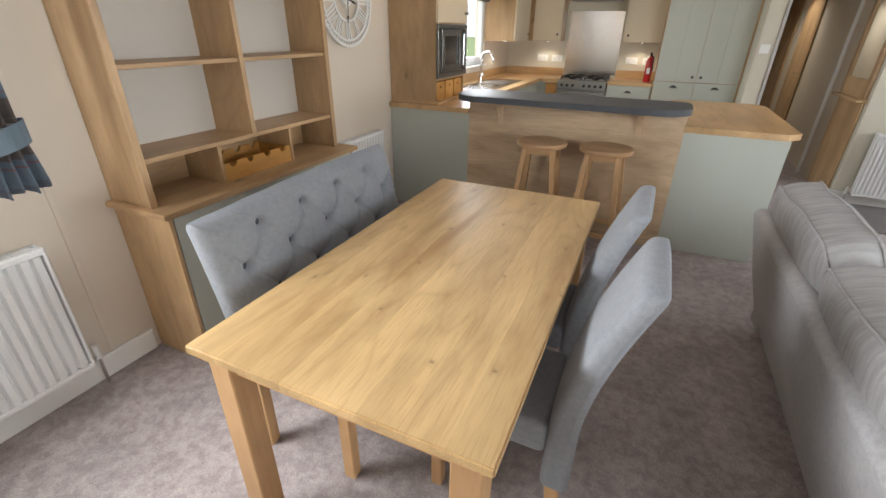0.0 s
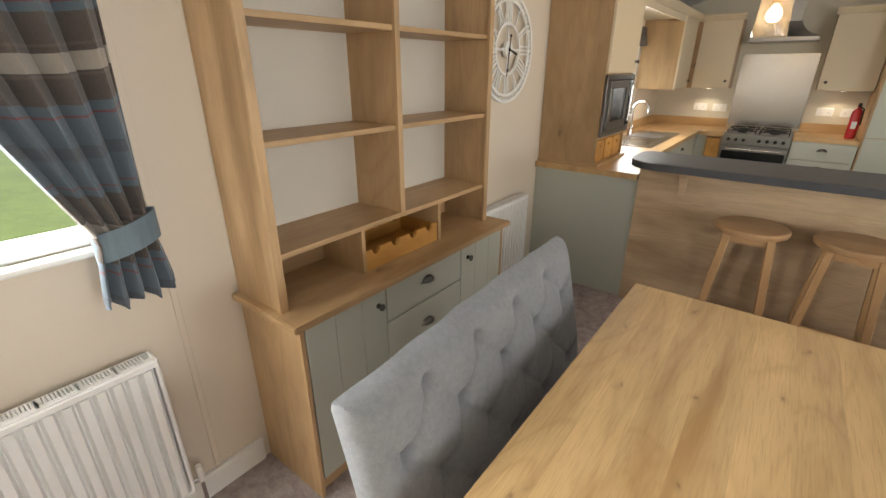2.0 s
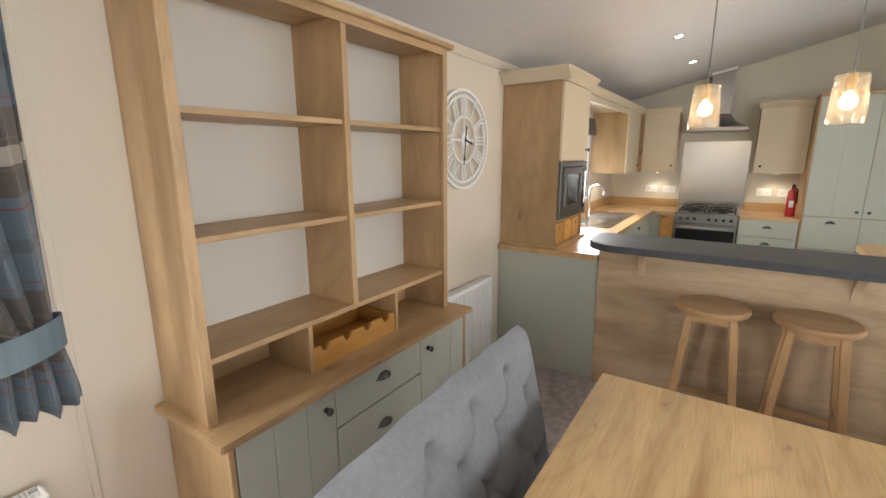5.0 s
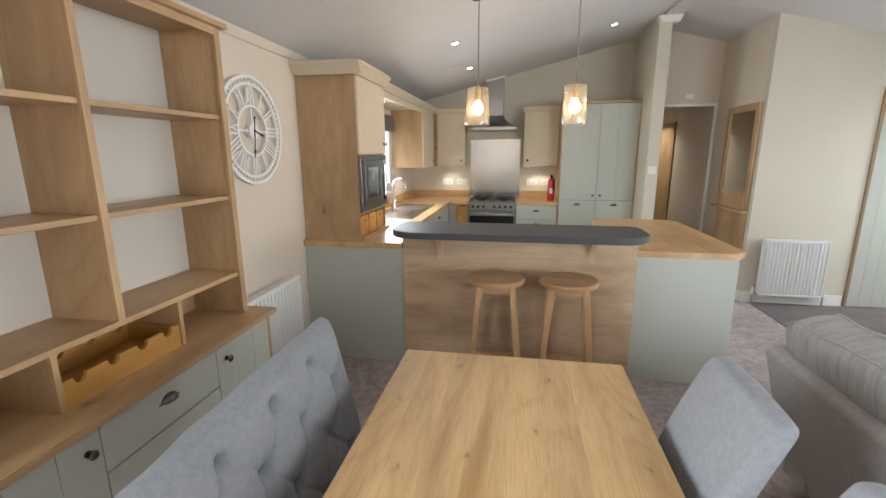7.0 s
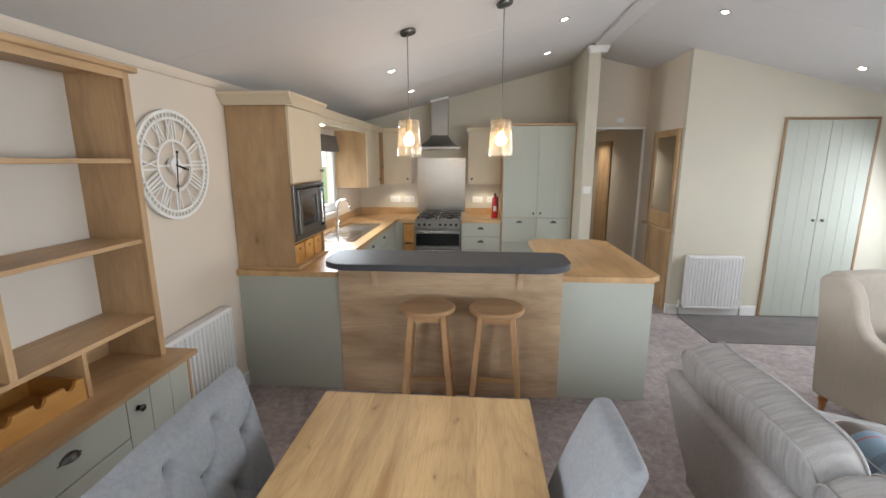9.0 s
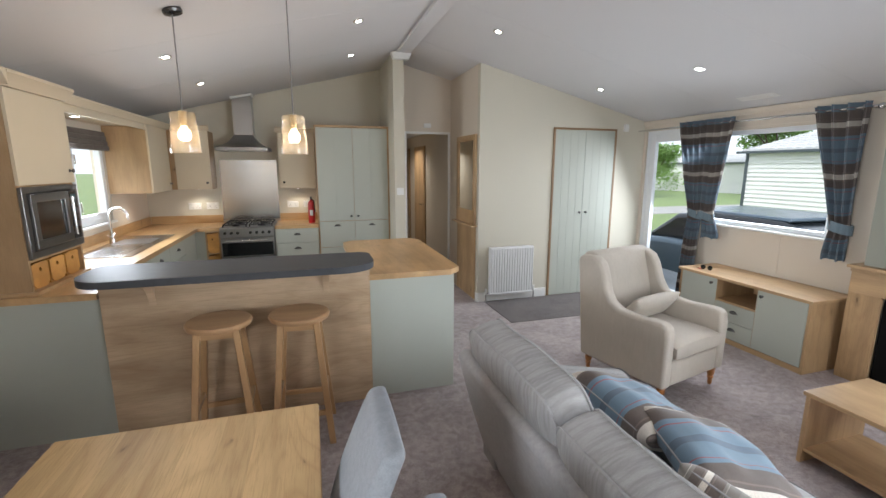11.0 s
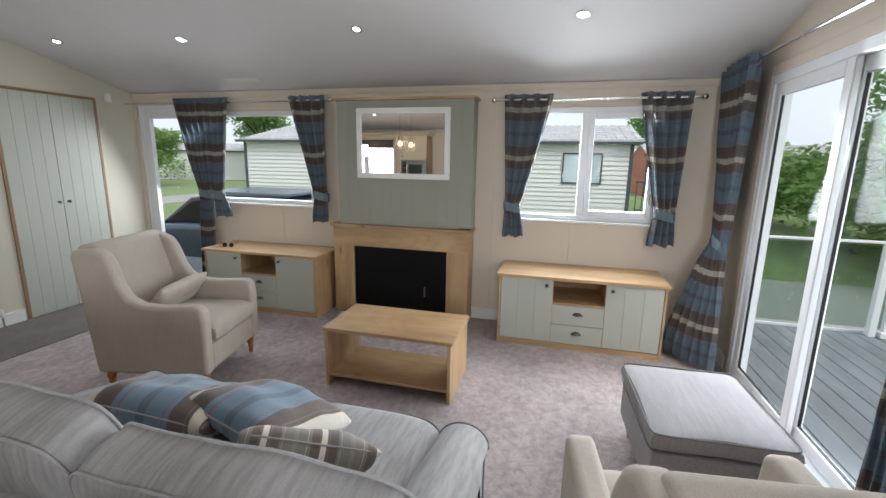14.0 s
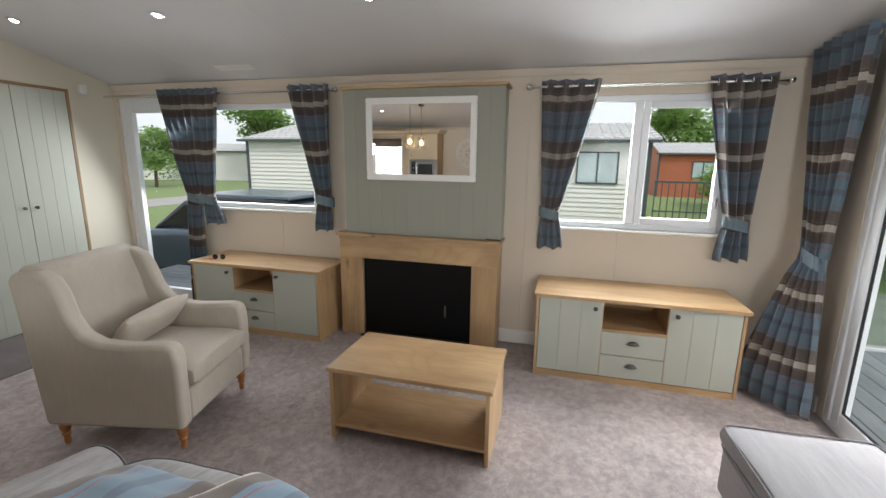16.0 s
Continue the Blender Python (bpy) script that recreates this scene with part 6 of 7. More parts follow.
# ---- curtains ----
def curtain(label, base, along, inward, tops, tie, bottom, folds=6, depth=0.045, kick=0.0):
    """base: a point of the rod's line on plan. tops (s0, s1, z), tie (s0, s1, z), bottom (s0, s1, z): stretches along the rod."""
    t = thing("curtain", label, "curtain", (base[0], base[1], 0))
    a, n = Vector((*along, 0)), Vector((*inward, 0))
    bm = bmesh.new()
    uv = bm.loops.layers.uv.new("UVMap")
    nu, rows = 72, []
    zt, zi, zb = tops[2], tie[2], bottom[2]
    nz = 34
    for i in range(nz + 1):
        z = zt + (zb - zt) * i / nz
        push = 0.0
        if z >= zi:
            k = (zt - z) / (zt - zi)
            k2 = k ** 1.15
            s0, s1 = tops[0] + (tie[0] - tops[0]) * k2, tops[1] + (tie[1] - tops[1]) * k2
            amp = depth * (1 - 0.35 * k2)
        else:
            k = (zi - z) / max(zi - zb, 1e-6)
            k2 = min(1.0, k * 1.2) ** 0.7
            s0, s1 = tie[0] + (bottom[0] - tie[0]) * k2, tie[1] + (bottom[1] - tie[1]) * k2
            amp = depth * (0.45 + 0.25 * k2)
            push = kick * k2
        row = []
        for j in range(nu + 1):
            u = j / nu
            ph = 2 * math.pi * folds * u + 0.5 * math.sin(3 * u + z * 1.3)
            w = 0.010 * noise.noise(Vector((u * 5 + base[1], z * 3, base[0])))
            s = s0 + (s1 - s0) * u + 0.12 * (s1 - s0) / folds * math.sin(2 * ph)
            row.append((bm.verts.new(a * s + n * (amp * math.sin(ph) + w + push * u) + Vector((0, 0, z + (0.012 * math.sin(ph * 0.5) if i == nz else 0)))), u, z))
        rows.append(row)
    full = 1.35
    for i in range(nz):
        for j in range(nu):
            q = (rows[i][j], rows[i][j + 1], rows[i + 1][j + 1], rows[i + 1][j])
            f = bm.faces.new([v[0] for v in q])
            for l, v in zip(f.loops, q):
                drop = 0.10 * (v[1] - 0.5) ** 2 * (1 if v[2] < zi + 0.6 else 0.6)
                l[uv].uv = (v[1] * full + 0.05, v[2] + 0.11 - drop)
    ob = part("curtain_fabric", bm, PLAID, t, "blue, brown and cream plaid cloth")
    ob.modifiers.new("thick", "SOLIDIFY").thickness = 0.004
    # tieback
    bm = bmesh.new()
    pr = []
    c, hw = (tie[0] + tie[1]) / 2, (tie[1] - tie[0]) / 2 + 0.012
    seg = 28
    ra = [[], []]
    for q, dz in ((0, 0.04), (1, -0.04)):
        for k in range(seg):
            th = 2 * math.pi * k / seg
            p = a * (c + hw * math.cos(th)) + n * ((depth * 0.8) * math.sin(th)) + Vector((0, 0, zi + dz + 0.02 * math.cos(th)))
            ra[q].append(bm.verts.new(p))
    for k in range(seg):
        bm.faces.new((ra[0][k], ra[0][(k + 1) % seg], ra[1][(k + 1) % seg], ra[1][k]))
    tb = part("tieback", bm, TIE, t, "slate-blue fabric tieback band")
    tb.modifiers.new("thick", "SOLIDIFY").thickness = 0.005
    for k in range(folds):
        u = (k + 0.5) / folds
        s = tops[0] + (tops[1] - tops[0]) * u
        bm = bmesh.new()
        ring, q = [], 18
        for m in range(q):
            th = 2 * math.pi * m / q
            ring.append(a * s * 1.0 + n * (0.022 * math.cos(th)) + Vector((0, 0, zt - 0.045 + 0.022 * math.sin(th))))
        piping(bm, ring, 0.004, 6)
        part("eyelet", bm, CHROME, t, "chrome eyelet")
    return t


def rod(label, p, q, ends=(True, True), inward=(0, 0), r=0.011):
    t = thing("curtain_rod", label, "curtain rod", p)
    d = Vector(q) - Vector(p)
    part("pole", C(((0, 0, 0), d, r, r, 16)), CHROME, t)
    for on, at, s in ((ends[0], Vector((0, 0, 0)), -1), (ends[1], d, 1)):
        if on:
            bm = C((at, at + d.normalized() * s * 0.02, 0.016, 0.016, 16))
            ball(bm, at + d.normalized() * s * 0.04, 0.026, seg=18)
            part("finial", bm, CHROME, t, "ball finial")
    for k in (0.04, 0.96):
        at = d * k
        w = Vector((*inward, 0))
        part("bracket", C((at, at - w, 0.008, 0.008, 12), (at - w * 0.93, at - w, 0.022, 0.022, 16)), CHROME, t)
    return t


CX = E - 0.10
rod("polished chrome curtain rod above the glazed door and window", (CX, 2.985, 2.105), (CX, 5.75, 2.105), (True, True), (-0.10, 0))
rod("polished chrome curtain rod above the two-light window", (CX, -0.30, 2.075), (CX, 1.29, 2.075), (True, True), (-0.10, 0))
rod("polished chrome curtain rod above the patio doors", (1.65, S + 0.12, 2.235), (4.15, S + 0.12, 2.235), (True, True), (0, 0.12))
rod("polished chrome curtain rod above the end window", (W + 0.10, -0.75 + 0.2, 2.12), (W + 0.10, 1.04, 2.12), (True, True), (0.10, 0))
curtain("long blue and brown plaid curtain, tied back, beside the glazed door", (CX, 4.55), (0, 1), (-1, 0), (-0.14, 0.30, 2.15), (-0.15, 0.04, 1.14), (-0.10, 0.11, 0.02), 5, 0.05)
curtain("short plaid curtain, tied back, between glazed door and window", (CX - 0.01, 4.22), (0, 1), (-1, 0), (-0.10, 0.27, 2.15), (0.04, 0.20, 1.13), (-0.06, 0.18, 0.90), 4)
curtain("short plaid curtain, tied back, between window and fireplace", (CX, 3.20), (0, 1), (-1, 0), (-0.20, 0.23, 2.15), (-0.19, -0.04, 1.17), (-0.20, 0.0, 0.90), 4, 0.055)
curtain("short plaid curtain, tied back, at the two-light window's fireplace side", (CX, 1.04), (0, 1), (-1, 0), (-0.22, 0.21, 2.12), (0.03, 0.16, 1.14), (-0.02, 0.18, 0.87), 4, 0.055)
curtain("short plaid curtain, tied back, at the two-light window's corner side", (CX, -0.07), (0, 1), (-1, 0), (-0.20, 0.20, 2.12), (-0.15, 0.0, 1.12), (-0.17, 0.04, 0.86), 4, 0.055)
curtain("full-length plaid curtain, tied back, in the corner by the patio doors", (3.80, S + 0.12), (1, 0), (0, 1), (-0.20, 0.44, 2.27), (-0.08, 0.16, 0.97), (-0.23, 0.15, 0.02), 6, 0.05, 0.28)
curtain("full-length plaid curtain, tied back, at the patio doors' far edge", (1.90, S + 0.12), (1, 0), (0, 1), (-0.30, 0.17, 2.285), (-0.16, 0.06, 0.86), (-0.34, 0.10, 0.02), 7, 0.055)
curtain("short plaid curtain, tied back, at the window over the ribbed radiator", (W + 0.10, 0.80), (0, 1), (1, 0), (-0.42, 0.17, 2.17), (0.0, 0.14, 1.14), (-0.03, 0.17, 0.95), 5, 0.06)

# cupboard in the lounge wall
cu = thing("cupboard", "built-in sage grooved double-door cupboard in an oak frame, closed", "cupboard", (3.375, NL, 0))
part("frame_stile", B((-0.455, -0.427, -0.014, 0, 0, 2.10), bevel=0.002), OAK_DARK, cu)
part("frame_stile", B((0.427, 0.455, -0.014, 0, 0, 2.10), bevel=0.002), OAK_DARK, cu)
part("frame_head", B((-0.455, 0.455, -0.014, 0, 2.10, 2.125), bevel=0.002), OAK_DARK, cu)
for a, b, s in ((-0.427, 0, 1), (0, 0.427, -1)):
    front(cu, "door", "y", 0, a, b, 0.01, 2.098, -1, SAGE, 3, 0.012)
    knob_on(cu, (-s * 0.045, -0.012, 1.08), (0, -1, 0))

# hall mirror stand in the recess
hm = thing("hall_mirror", "oak-framed hall mirror with a ledge over an oak panel", "mirror", (1.956, 5.90, 0))
part("lower_panel", B((-0.018, 0, -0.33, 0.33, 0.02, 0.93), bevel=0.002), OAK_Z, hm)
part("ledge", B((-0.085, 0, -0.37, 0.36, 0.931, 0.955), bevel=0.004), OAK_Y, hm)
part("mirror_frame", B((-0.03, 0, -0.34, -0.27, 0.956, 2.03), (-0.03, 0, 0.27, 0.34, 0.956, 2.03), (-0.03, 0, -0.27, 0.27, 1.96, 2.03), (-0.03, 0, -0.27, 0.27, 0.956, 1.12), bevel=0.003), OAK_Z, hm)
part("mirror_glass", B((-0.016, -0.006, -0.27, 0.27, 1.12, 1.96)), MIRROR, hm)

# hall doors
for k, (x, y, w) in enumerate(((1.957, 8.0, 0.76), (1.957, 9.2, 0.76))):
    dd = thing("door_%d" % (3 + k), "plain oak hallway door, closed", "door", (x, y, 0), kind="structure")
    part("door_leaf", B((-0.02, 0.0, 0, w, 0.01, 2.0), bevel=0.002), OAK_Z, dd)
    part("door_handle", C(((-0.02, 0.07, 1.0), (-0.06, 0.07, 1.0), 0.008), ((-0.06, 0.07, 1.0), (-0.06, 0.18, 1.0), 0.008)), CHROME, dd)

# downlights
def downlight(x, y, z=None, hang=0.0):
    zc = ceil_z(x) if z is None else z
    d = thing("downlight", "small recessed chrome-rimmed downlight, lit", "downlight", (x, y, zc - 0.001), 0, "recessed downlights")
    bm = bmesh.new()
    lathe(bm, [(0.027, -0.001), (0.042, -0.001), (0.044, -0.004), (0.040, -0.007), (0.027, -0.006)], seg=24)
    lens = bmesh.new()
    lathe(lens, [(0.001, -0.0062), (0.027, -0.0062), (0.026, -0.008), (0.001, -0.009)], seg=20)
    tilt = Matrix.Rotation(math.atan(SLOPE) * (1 if x > RX else -1) if z is None else 0, 4, "Y")
    for b in (bm, lens):
        bmesh.ops.transform(b, matrix=tilt, verts=b.verts)
    part("rim", bm, CHROME, d)
    part("lens", lens, DOWN, d, "glowing lens")
    return d


for x, y in ((-0.95, 4.62), (-0.95, 5.75), (0.546, 5.76), (0.50, 4.55), (1.75, 4.55), (3.18, 4.99), (3.27, 3.77), (3.28, 2.22), (3.28, 0.65)):
    downlight(x, y)
    point("downlight_beam", (x, y, ceil_z(x) - 0.03), 2.6, (1, 0.93, 0.82), 0.03, 120)
for x, y, z in ((-1.74, 5.0, 2.05), (-1.32, 6.86, 1.37), (-0.10, 6.86, 1.37), (-1.74, 6.25, 1.37)):
    downlight(x, y, z)
    point("under_cabinet_beam", (x, y, z - 0.03), 2.8, (1, 0.88, 0.70), 0.02, 130)

# ---- small kitchen things ----
fe = thing("fire_extinguisher", "red fire extinguisher on the worktop beside the pantry", "fire extinguisher", (0.05, 6.62, 0.921))
bm = bmesh.new()
lathe(bm, [(0.034, 0), (0.042, 0.005), (0.043, 0.02), (0.043, 0.24), (0.036, 0.275), (0.016, 0.292), (0.016, 0.305)], seg=24)
part("cylinder", bm, RED, fe)
part("label_band", B((-0.022, 0.018, -0.0455, -0.040, 0.10, 0.17), bevel=0.001), PLASTIC, fe, "small pale printed label")
part("valve_head", B((-0.014, 0.014, -0.03, 0.02, 0.305, 0.335), (-0.009, 0.009, -0.065, 0.02, 0.335, 0.345), bevel=0.003), IRON, fe)
part("hose", C(((0.0, -0.03, 0.315), (0.035, -0.045, 0.29), 0.007), ((0.035, -0.045, 0.29), (0.042, -0.045, 0.14), 0.007)), IRON, fe)


def socket(x, y, z, d, axis="y"):
    s = thing("wall_socket", "white double plug socket with round switches", "socket", (x, y, z), 0, "plug sockets")
    w, h = 0.073, 0.043
    if axis == "y":
        part("plate", B((-w, w, 0, d * 0.009, -h, h), bevel=0.003), PLASTIC, s)
        for a in (-0.035, 0.035):
            part("switch", B((a - 0.008, a + 0.008, d * 0.009, d * 0.013, 0.012, 0.03), bevel=0.0015), PLASTIC, s)
            part("socket_holes", B((a - 0.003, a + 0.003, d * 0.009, d * 0.0095, -0.004, 0.004), (a - 0.014, a - 0.008, d * 0.009, d * 0.0095, -0.02, -0.016), (a + 0.008, a + 0.014, d * 0.009, d * 0.0095, -0.02, -0.016)), IRON, s)
    else:
        part("plate", B((0, d * 0.009, -w, w, -h, h), bevel=0.003), PLASTIC, s)
        for a in (-0.035, 0.035):
            part("switch", B((d * 0.009, d * 0.013, a - 0.008, a + 0.008, 0.012, 0.03), bevel=0.0015), PLASTIC, s)
            part("socket_holes", B((d * 0.009, d * 0.0095, a - 0.003, a + 0.003, -0.004, 0.004), (d * 0.009, d * 0.0095, a - 0.014, a - 0.008, -0.02, -0.016)), IRON, s)


for x in (-1.40, -1.19, -0.19, 0.02):
    socket(x, NB, 1.14, -1)
socket(E, 2.90, 0.80, -1, "x")

sk = thing("sink", "stainless steel sink with drainer grooves set in the oak worktop", "sink", (-1.60, 5.35, 0.921))
bm = B((-0.22, 0.22, -0.62, 0.62, 0.0, 0.006), bevel=0.002)
part("sink_deck", bm, CHROME, sk)
bm = bmesh.new()
for y0, y1 in ((0.02, 0.36),):
    pts = [(-0.17, y0), (0.15, y0), (0.15, y1), (-0.17, y1)]
    top = [bm.verts.new((x, y, 0.0085)) for x, y in pts]
    low = [bm.verts.new((x * 0.88, y0 + (y - y0) * 0.9 + 0.015, 0.0065)) for x, y in pts]
    for k in range(4):
        bm.faces.new((top[k], top[(k + 1) % 4], low[(k + 1) % 4], low[k]))
    bm.faces.new(low)
part("basin", bm, STEEL, sk)
bm = bmesh.new()
for k in range(9):
    box(bm, -0.16 + k * 0.035, -0.150 + k * 0.035, -0.56, -0.08, 0.0061, 0.011, bevel=0.002)
part("drainer_ridges", bm, CHROME, sk)
tp = thing("mixer_tap", "chrome swan-neck mixer tap behind the sink", "tap", (-1.79, 5.50, 0.927))
bm = C(((0, 0, 0), (0, 0, 0.05), 0.026, 0.022, 20), ((0, 0, 0.05), (0, 0, 0.26), 0.011, 0.011, 16))
part("tap_body", bm, CHROME, tp)
bm = bmesh.new()
piping(bm, [(0.075 - 0.075 * math.cos(a), 0, 0.26 + 0.075 * math.sin(a)) for a in [math.pi * k / 14 for k in range(15)]] + [(0.15, 0, 0.22)], 0.010, 12, False)
part("spout", bm, CHROME, tp)
part("lever", C(((0, 0.02, 0.06), (0, 0.085, 0.085), 0.006, 0.005, 12)), CHROME, tp)
part("lever", C(((0, -0.02, 0.06), (0, -0.085, 0.085), 0.006, 0.005, 12)), CHROME, tp)
bl = thing("roman_blind", "taupe roman blind gathered at the top of the kitchen window", "blind", (W + 0.012, 5.25, 1.80))
bm = bmesh.new()
for k in range(4):
    box(bm, 0.0, 0.05 - 0.008 * k, -0.68, 0.68, 0.0 + 0.045 * k, 0.05 + 0.045 * k, bevel=0.008)
part("blind_fabric", bm, DARKBLIND, bl)

sg = thing("sunglasses", "dark-lensed sunglasses folded on the TV unit", "sunglasses", (3.88, 4.02, 0.6225), 15)
for y in (-0.034, 0.034):
    bm = C(((0, y, 0.022), (0.004, y, 0.022), 0.024, 0.024, 18))
    part("lens", bm, BLACK, sg)
part("bridge", B((0, 0.004, -0.012, 0.012, 0.026, 0.030)), BRASS, sg)
part("arm", B((0.004, 0.12, -0.060, -0.057, 0.028, 0.032)), BRASS, sg)
part("arm", B((0.004, 0.12, 0.057, 0.060, 0.028, 0.032)), BRASS, sg)
ky = thing("keys", "small bunch of keys on the TV unit", "keys", (3.88, 4.12, 0.6225))
part("key", B((0, 0.05, -0.004, 0.004, 0, 0.002), (-0.015, 0.0, -0.011, 0.011, 0, 0.0025), bevel=0.0005), CHROME, ky)
part("key", B((-0.01, 0.035, 0.02, 0.028, 0, 0.002), (-0.03, -0.01, 0.013, 0.035, 0, 0.0025), bevel=0.0005), BRASS, ky)
part("fob", B((-0.03, 0.01, -0.055, -0.02, 0, 0.006), bevel=0.002), RED, ky, "red plastic fob")
al = thing("alarm_box", "small white thermostat box over the hallway opening", "thermostat", (1.62, HALL, 2.20))
part("case", B((-0.05, 0.05, -0.022, 0, -0.03, 0.03), bevel=0.004), PLASTIC, al)
sn = thing("alarm_sensor", "small white alarm sensor by the cupboard corner", "sensor", (3.95, NL, 2.14))
part("case", B((-0.03, 0.03, -0.05, 0, -0.045, 0.045), bevel=0.008), PLASTIC, sn)
sw = thing("light_switch", "white light switch on the partition edge", "switch", (1.115, 6.0, 1.35))
part("plate", B((-0.043, 0.043, -0.008, 0, -0.043, 0.043), bevel=0.002), PLASTIC, sw)
part("rocker", B((-0.008, 0.008, -0.012, -0.008, -0.014, 0.014), bevel=0.001), PLASTIC, sw)
bed = thing("hall_stool", "small dark stool with a pale cushion in the hallway", "stool", (1.45, 9.6, 0))
part("seat", B((-0.2, 0.2, -0.2, 0.2, 0.45, 0.53), bevel=0.02, seg=3), CREAM_CLOTH, bed)
for x in (-0.17, 0.17):
    for y in (-0.17, 0.17):
        part("leg", B((x - 0.015, x + 0.015, y - 0.015, y + 0.015, 0, 0.45)), IRON, bed)

vt = thing("ceiling_vent", "slim white slotted vent at the low ceiling edge", "vent", (4.02, 3.82, ceil_z(4.02) - 0.001))
for k in range(3):
    part("slat", B((-0.03 + k * 0.02, -0.018 + k * 0.02, -0.16, 0.16, -0.010, -0.002), bevel=0.002), PLASTIC, vt)
part("frame", B((-0.045, 0.05, -0.18, 0.18, -0.004, -0.0005)), PLASTIC, vt)
vt.rotation_euler = (0, math.atan(SLOPE), 0)
# ---- outdoors ----
GZ = -0.55
GRASS = carpet_mat("lawn_grass", (0.22, 0.31, 0.08), (0.15, 0.225, 0.055))
PAVE = paint("pale_gravel", (0.36, 0.35, 0.33), 0.9, vary=0.15, grain=90, bumps=0.6, patch=3)
DECK = oak("grey_deck_board", 0, (0.22, 0.25, 0.28), (0.17, 0.19, 0.215), 0.6)
SIDING = paint("cream_siding", (0.72, 0.72, 0.70), 0.6, vary=0.03, bumps=0.05)
TILE = paint("grey_roof_tile", (0.55, 0.55, 0.55), 0.7, vary=0.12, bumps=0.2)
CARB = paint("dark_blue_car_paint", (0.08, 0.11, 0.14), 0.2, 0.3, vary=0.05, bumps=0)
SILVER = paint("silver_car_paint", (0.62, 0.63, 0.64), 0.3, 0.4, vary=0.03, bumps=0)
RUBBER = paint("tyre_rubber", (0.02, 0.02, 0.02), 0.85, vary=0.1)
ANTH = paint("anthracite_frame", (0.06, 0.075, 0.085), 0.5, vary=0.05)
ORANGE = paint("rust_cladding", (0.42, 0.13, 0.06), 0.7, vary=0.1)
LEAF = paint("leaf_green", (0.27, 0.42, 0.13), 0.6, vary=0.4, grain=40, bumps=0.2, patch=1.1)
_N, _L = LEAF.node_tree.nodes, LEAF.node_tree.links
thru, both = _N.new("ShaderNodeBsdfTranslucent"), _N.new("ShaderNodeMixShader")
thru.inputs[0].default_value, both.inputs[0].default_value = (0.30, 0.46, 0.14, 1), 0.4
_L.new(_N["Principled BSDF"].outputs[0], both.inputs[1])
_L.new(thru.outputs[0], both.inputs[2])
_L.new(both.outputs[0], _N["Material Output"].inputs[0])
BARK = paint("bark", (0.12, 0.09, 0.06), 0.9, vary=0.3, bumps=0.6)
structure("ground", B((-150, 150, -150, 150, GZ - 0.4, GZ)), GRASS, "short mown green lawn reaching the horizon")
structure("road", B((5.2, 9.3, -12, 40, GZ + 0.001, GZ + 0.02)), PAVE, "pale gravel drive beside the lodge")
structure("road.001", B((9.3, 60, 17.5, 20.5, GZ + 0.001, GZ + 0.02)), PAVE, "pale gravel lane across the lawn")
dk = thing("deck", "grey plank deck outside the patio doors", "", (0, 0, 0), kind="structure")
part("joists", B((-2.0, 5.1, -3.75, -0.74, GZ, -0.07)), ANTH, dk)
bm0 = None
for k in range(21):
    y = -0.86 - 0.143 * k
    b = B((-2.0, 5.1, y, y + 0.137, -0.068, -0.04), bevel=0.003) if bm0 is None else None
    if bm0 is None:
        bm0 = part("plank", b, DECK, dk)
        y00 = y
    else:
        c = new("plank", bm0.data)
        c.parent, c.location = dk, (0, y - y00, 0)
part("edge_trim", B((-2.0, 5.14, -3.80, -3.755, -0.2, -0.02), (5.105, 5.14, -3.755, -0.86, -0.2, -0.02)), PVC, dk, "white deck edging")
ed = thing("side_deck", "grey plank landing outside the glazed door", "", (0, 0, 0), kind="structure")
part("joists", B((E + 0.14, 5.5, 3.2, 6.5, GZ, -0.07)), ANTH, ed)
for k in range(9):
    c = B((E + 0.14 + 0.146 * k, E + 0.28 + 0.146 * k, 3.2, 6.5, -0.068, -0.04))
    part("plank", c, oak("deck_y", 1, (0.22, 0.25, 0.28), (0.17, 0.19, 0.215), 0.6) if "deck_y" not in bpy.data.materials else bpy.data.materials["deck_y"], ed)
GB = thing("glass_balustrade", "glass balustrade with white posts round the deck", "balustrade", (0, 0, 0))
DGL = thin_glass("balustrade_glass", (0.70, 0.78, 0.72), 0.03, 0.3)
for k in range(4):
    x = -1.9 + k * 2.3
    part("post", B((x - 0.03, x + 0.03, -3.72, -3.66, -0.04, 0.86), bevel=0.004), PVC, GB)
    if k < 3:
        part("glass_panel", B((x + 0.05, x + 2.25, -3.695, -3.685, 0.04, 0.84)), DGL, GB).visible_shadow = False
for k in range(3):
    y = -3.55 + k * 1.30
    part("post", B((5.0, 5.06, y - 0.03, y + 0.03, -0.04, 0.86), bevel=0.004), PVC, GB)
    if k < 2:
        part("glass_panel", B((5.025, 5.035, y + 0.05, y + 1.25, 0.04, 0.84)), DGL, GB).visible_shadow = False
part("top_rail", B((5.01, 5.05, -3.7, -0.9, 0.861, 0.885), (-1.9, 5.0, -3.71, -3.67, 0.861, 0.885), bevel=0.004), PVC, GB)
ps = thing("veranda_post", "white veranda corner post on the deck outside the patio doors", "post", (5.05, -2.38, -0.04))
part("shaft", B((-0.06, 0.06, -0.06, 0.06, 0.0, 3.2), bevel=0.006), PVC, ps)
part("foot", B((-0.08, 0.08, -0.08, 0.08, 0.0, 0.06), bevel=0.006), PVC, ps)


